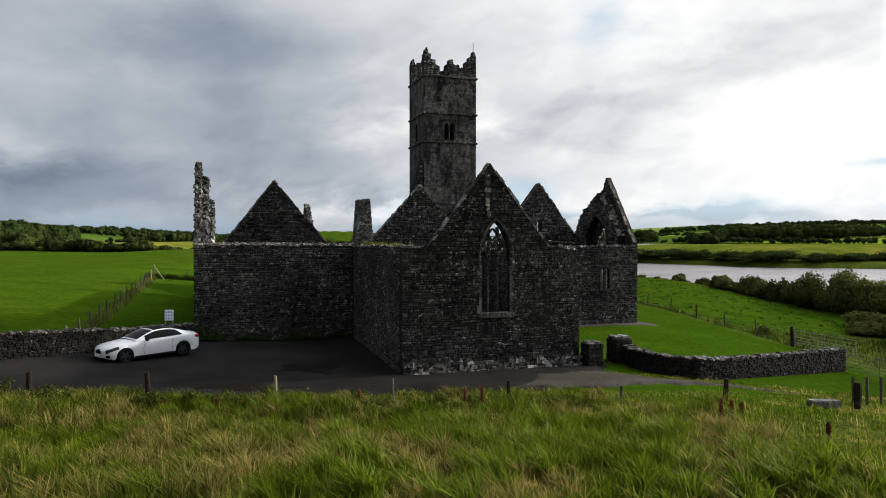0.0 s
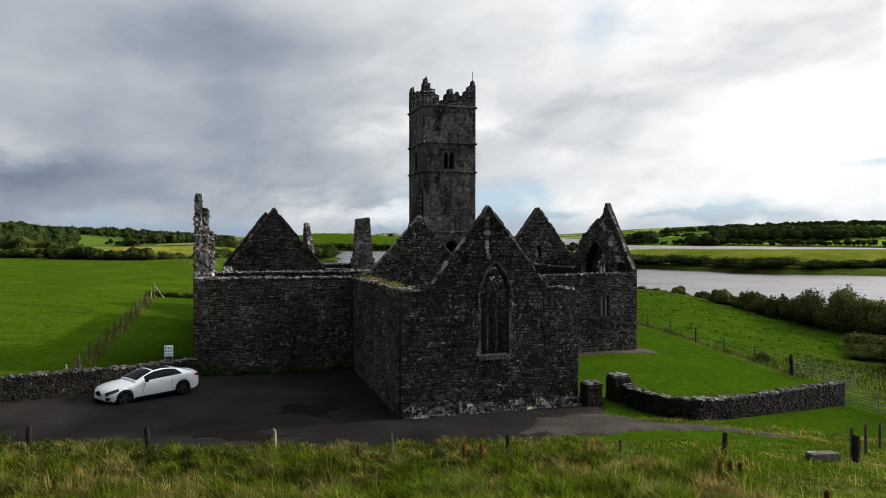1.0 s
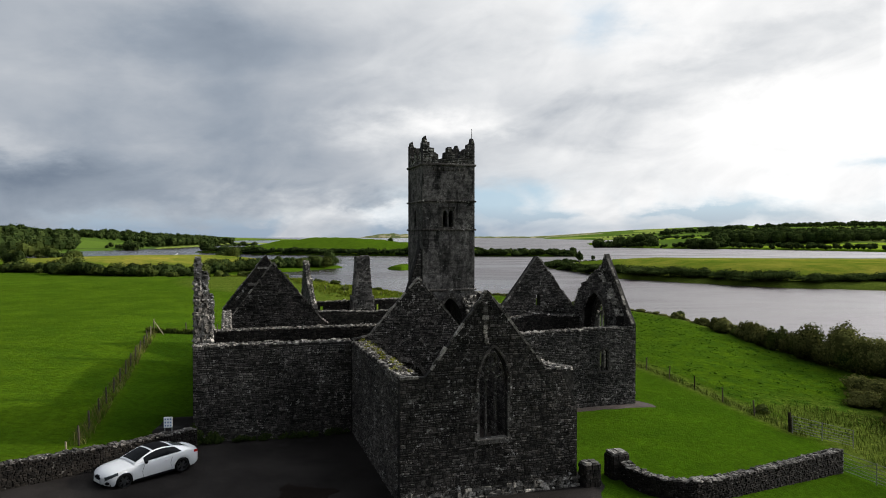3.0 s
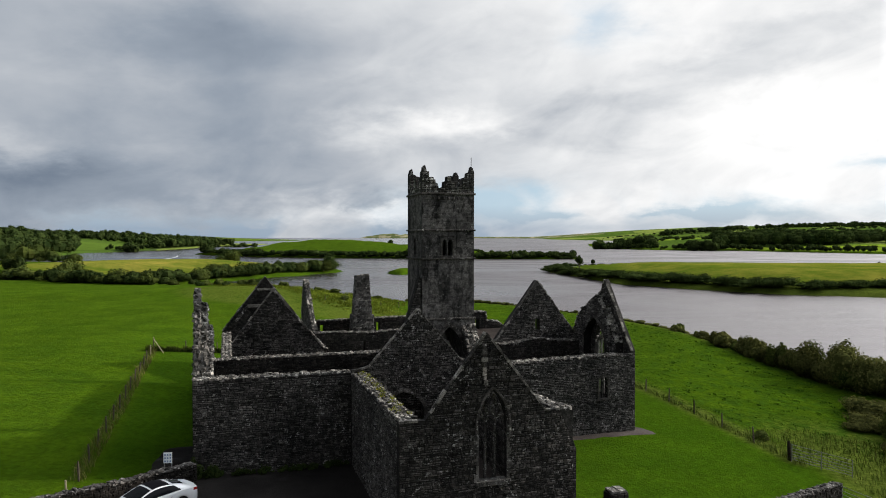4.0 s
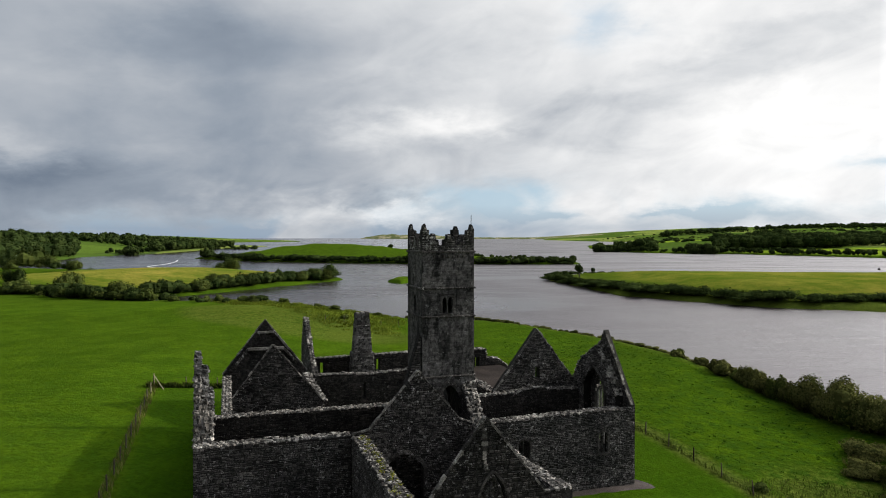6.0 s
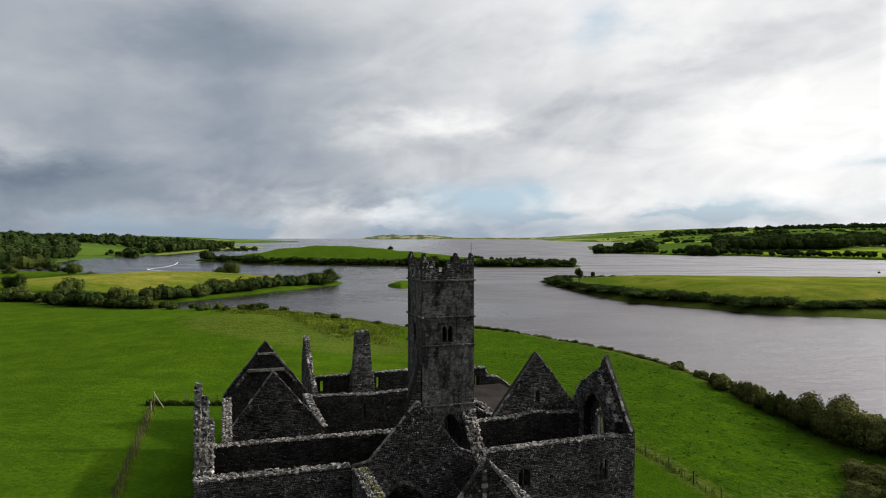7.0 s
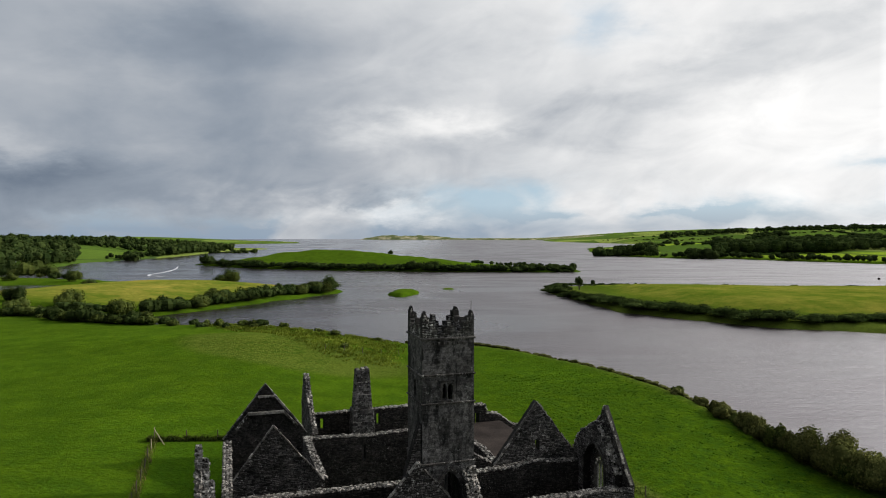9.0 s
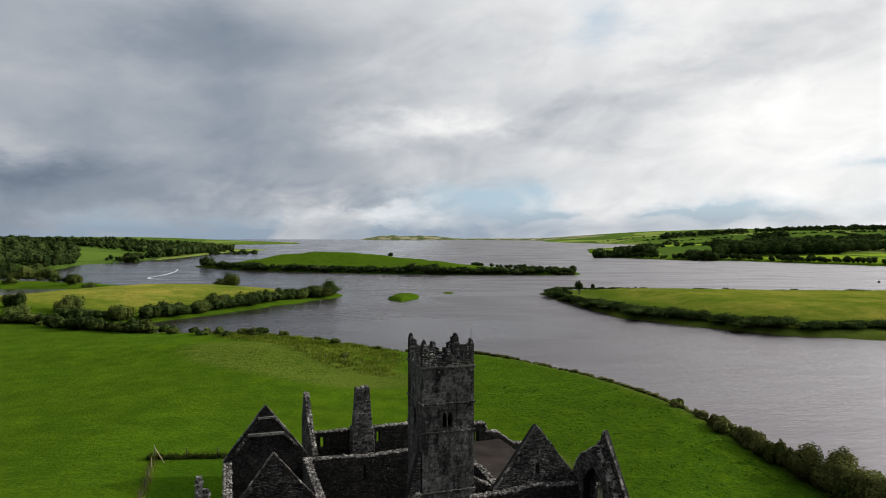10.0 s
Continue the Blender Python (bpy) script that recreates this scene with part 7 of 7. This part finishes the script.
# weeds at the foot of the range and ivy in its outer corner
wf_ = along([ruin_xy(-8.5, 11.0), ruin_xy(-4.5, 11.0), ruin_xy(-0.3, 11.0)], 70, 0.18)
woods("wall_foot_weeds", "dark low weeds along the foot of the range wall", wf_, NPR.uniform(0.15, 0.5, len(wf_)), 160, 0.045, M_LEAF_DARK, 0.6, None)
for u_, w_, wide_, h_ in ((-8.6, 10.9, 1.3, 1.25), (-7.7, 11.0, 0.9, 0.8)):
    x_, y_ = ruin_xy(u_, w_)
    bush("dark ivy shrub in the corner of the wall", x_, y_, wide_, h_, 1500, 0.05, M_LEAF_DARK, group="wall shrubs")
M_DOCK = leaf_material("dock_seed", (0.06, 0.025, 0.012), (0.14, 0.06, 0.025))
for x, y, h in ((8.35, 19.8, 1.0), (8.75, 20.0, 0.9), (9.1, 20.1, 0.8), (0.7, 21.6, 0.9), (1.25, 21.4, 1.0), (-2.8, 21.8, 0.8), (10.3, 17.6, 0.7), (-7.4, 21.5, 0.6), (-9.0, 21.3, 0.55)):
    z = float(height(x, y))
    dock = new("dock_plant")
    dock.matrix_world = Matrix.Translation((x, y, z))
    tagged(dock, "rusty brown dock gone to seed in the grass", "weed", "dock plants")
    V, F = tube([(0, 0, -0.05), (0.03, 0.01, h * 0.5), (0.01, 0.03, h)], 0.012, 5)
    piece("stem", V, F, M_DOCK, dock)
    V, F = leaves([(0.02, 0.02, h * q) for q in (0.6, 0.7, 0.8, 0.9)], [(0.07, 0.07, 0.14 * h)] * 4, 110, 0.028, 0.1)
    piece("seed_head", V.tolist(), F.tolist(), M_DOCK, dock)
# weeds on the chancel wall
cs = [(0.45 + NPR.uniform(-0.3, 0.3), w_, 5.5) for w_ in np.linspace(1.2, 10.5, 26)]
V, F = leaves(cs, [(0.20, 0.20, 0.09)] * len(cs), 20, 0.045, 0.2)
ob = mesh_object("wall_moss", V.tolist(), F.tolist(), leaf_material("moss", (0.06, 0.08, 0.012), (0.22, 0.21, 0.03)))
ob.matrix_world = RUIN
tagged(ob, "yellow-green moss and weeds along the wall top", "moss", kind="stuff")


# ---- far buildings, wake, buoy ----
def barn(x, y, w, d, h, turn, label, roof_col):
    ob = new("barn")
    ob.matrix_world = pose(x, y, float(height(x, y)), 0, 0, turn)
    tagged(ob, label, "building")
    bm = bmesh.new()
    box(bm, -w / 2, w / 2, -d / 2, d / 2, -2, h)
    part("wall", bm, plain("barn_wall", (0.30, 0.30, 0.29), 0.8), ob)
    bm = bmesh.new()
    e = 0.5
    pts = [(-w / 2 - e, -d / 2 - e, h), (w / 2 + e, -d / 2 - e, h), (w / 2 + e, d / 2 + e, h), (-w / 2 - e, d / 2 + e, h), (-w / 2 - e, 0, h + d * 0.22), (w / 2 + e, 0, h + d * 0.22)]
    vs = [bm.verts.new(q) for q in pts]
    for f in ((0, 1, 5, 4), (2, 3, 4, 5), (1, 2, 5), (3, 0, 4), (3, 2, 1, 0)):
        bm.faces.new([vs[i] for i in f])
    part("roof", bm, plain("barn_roof", roof_col, 0.5), ob)
    for i in range(3):
        bm = bmesh.new()
        box(bm, -w / 2 + w * (0.15 + 0.28 * i), -w / 2 + w * (0.30 + 0.28 * i), -d / 2 - 0.08, -d / 2 + 0.05, 0, h * 0.7)
        part("door", bm, plain("barn_door", (0.06, 0.07, 0.08), 0.7), ob)


barn(-372, 560, 16, 10, 3, 12, "pale farm shed half hidden by trees", (0.45, 0.46, 0.48))
barn(590, 985, 26, 14, 5, -8, "pale farmhouse and shed beyond the estuary", (0.22, 0.22, 0.24))
barn(655, 1010, 20, 12, 5, 5, "low farm shed among far fields", (0.40, 0.40, 0.42))


def streak(label, path, wide, seed):
    """A pale line of disturbed water."""
    r = random.Random(seed)
    V, F = [], []
    for i, (x, y) in enumerate(path):
        a, b = path[max(i - 1, 0)], path[min(i + 1, len(path) - 1)]
        dx, dy = b[0] - a[0], b[1] - a[1]
        l = math.hypot(dx, dy)
        w = wide * r.uniform(0.6, 1.3) * (0.3 if i in (0, len(path) - 1) else 1)
        V += [(x - dy / l * w, y + dx / l * w, WATER + 0.03), (x + dy / l * w, y - dx / l * w, WATER + 0.03)]
        if i:
            F.append((2 * i - 2, 2 * i - 1, 2 * i + 1, 2 * i))
    ob = mesh_object("wake", V, F, plain("foam_" + str(seed), (0.42, 0.42, 0.43), 0.5, vary=0.3, scale=0.6))
    return tagged(ob, label, "wake")


streak("white curling boat wake on the water", [(-174, 422), (-180, 421), (-186, 423), (-190.5, 428), (-193.5, 435), (-195, 445), (-196, 460), (-199, 480), (-205, 505), (-213, 530), (-223, 556)], 0.9, 1)

buoy = new("buoy")
buoy.matrix_world = Matrix.Translation((256, 388, WATER))
tagged(buoy, "small dark marker buoy floating on the estuary", "buoy")
V, F = tube([(0, 0, -0.4), (0, 0, 0.5), (0, 0, 0.9)], 0.7, 10)
piece("float", V, F, M_DARK_POST, buoy)
V, F = tube([(0, 0, 0.8), (0, 0, 1.8)], 0.1, 6)
piece("mast", V, F, M_DARK_POST, buoy)

def single_stones():
    for ob, cells, put, r, mat in LATER:
        rng = random.Random(int(r * 1e6))
        shapes = [m.copy() for m in stone_shapes()]
        for m in shapes:
            m.materials.append(mat)
        for a0, a1, z0, z1 in cells:
            st = new("stone", rng.choice(shapes))
            st.parent = ob
            st.location = put((a0 + a1) / 2, 0, (z0 + z1) / 2)
            st.scale = (a1 - a0, rng.uniform(0.012, 0.06), z1 - z0)
            st.rotation_euler = (0, rng.uniform(-0.05, 0.05), 0)


single_stones()
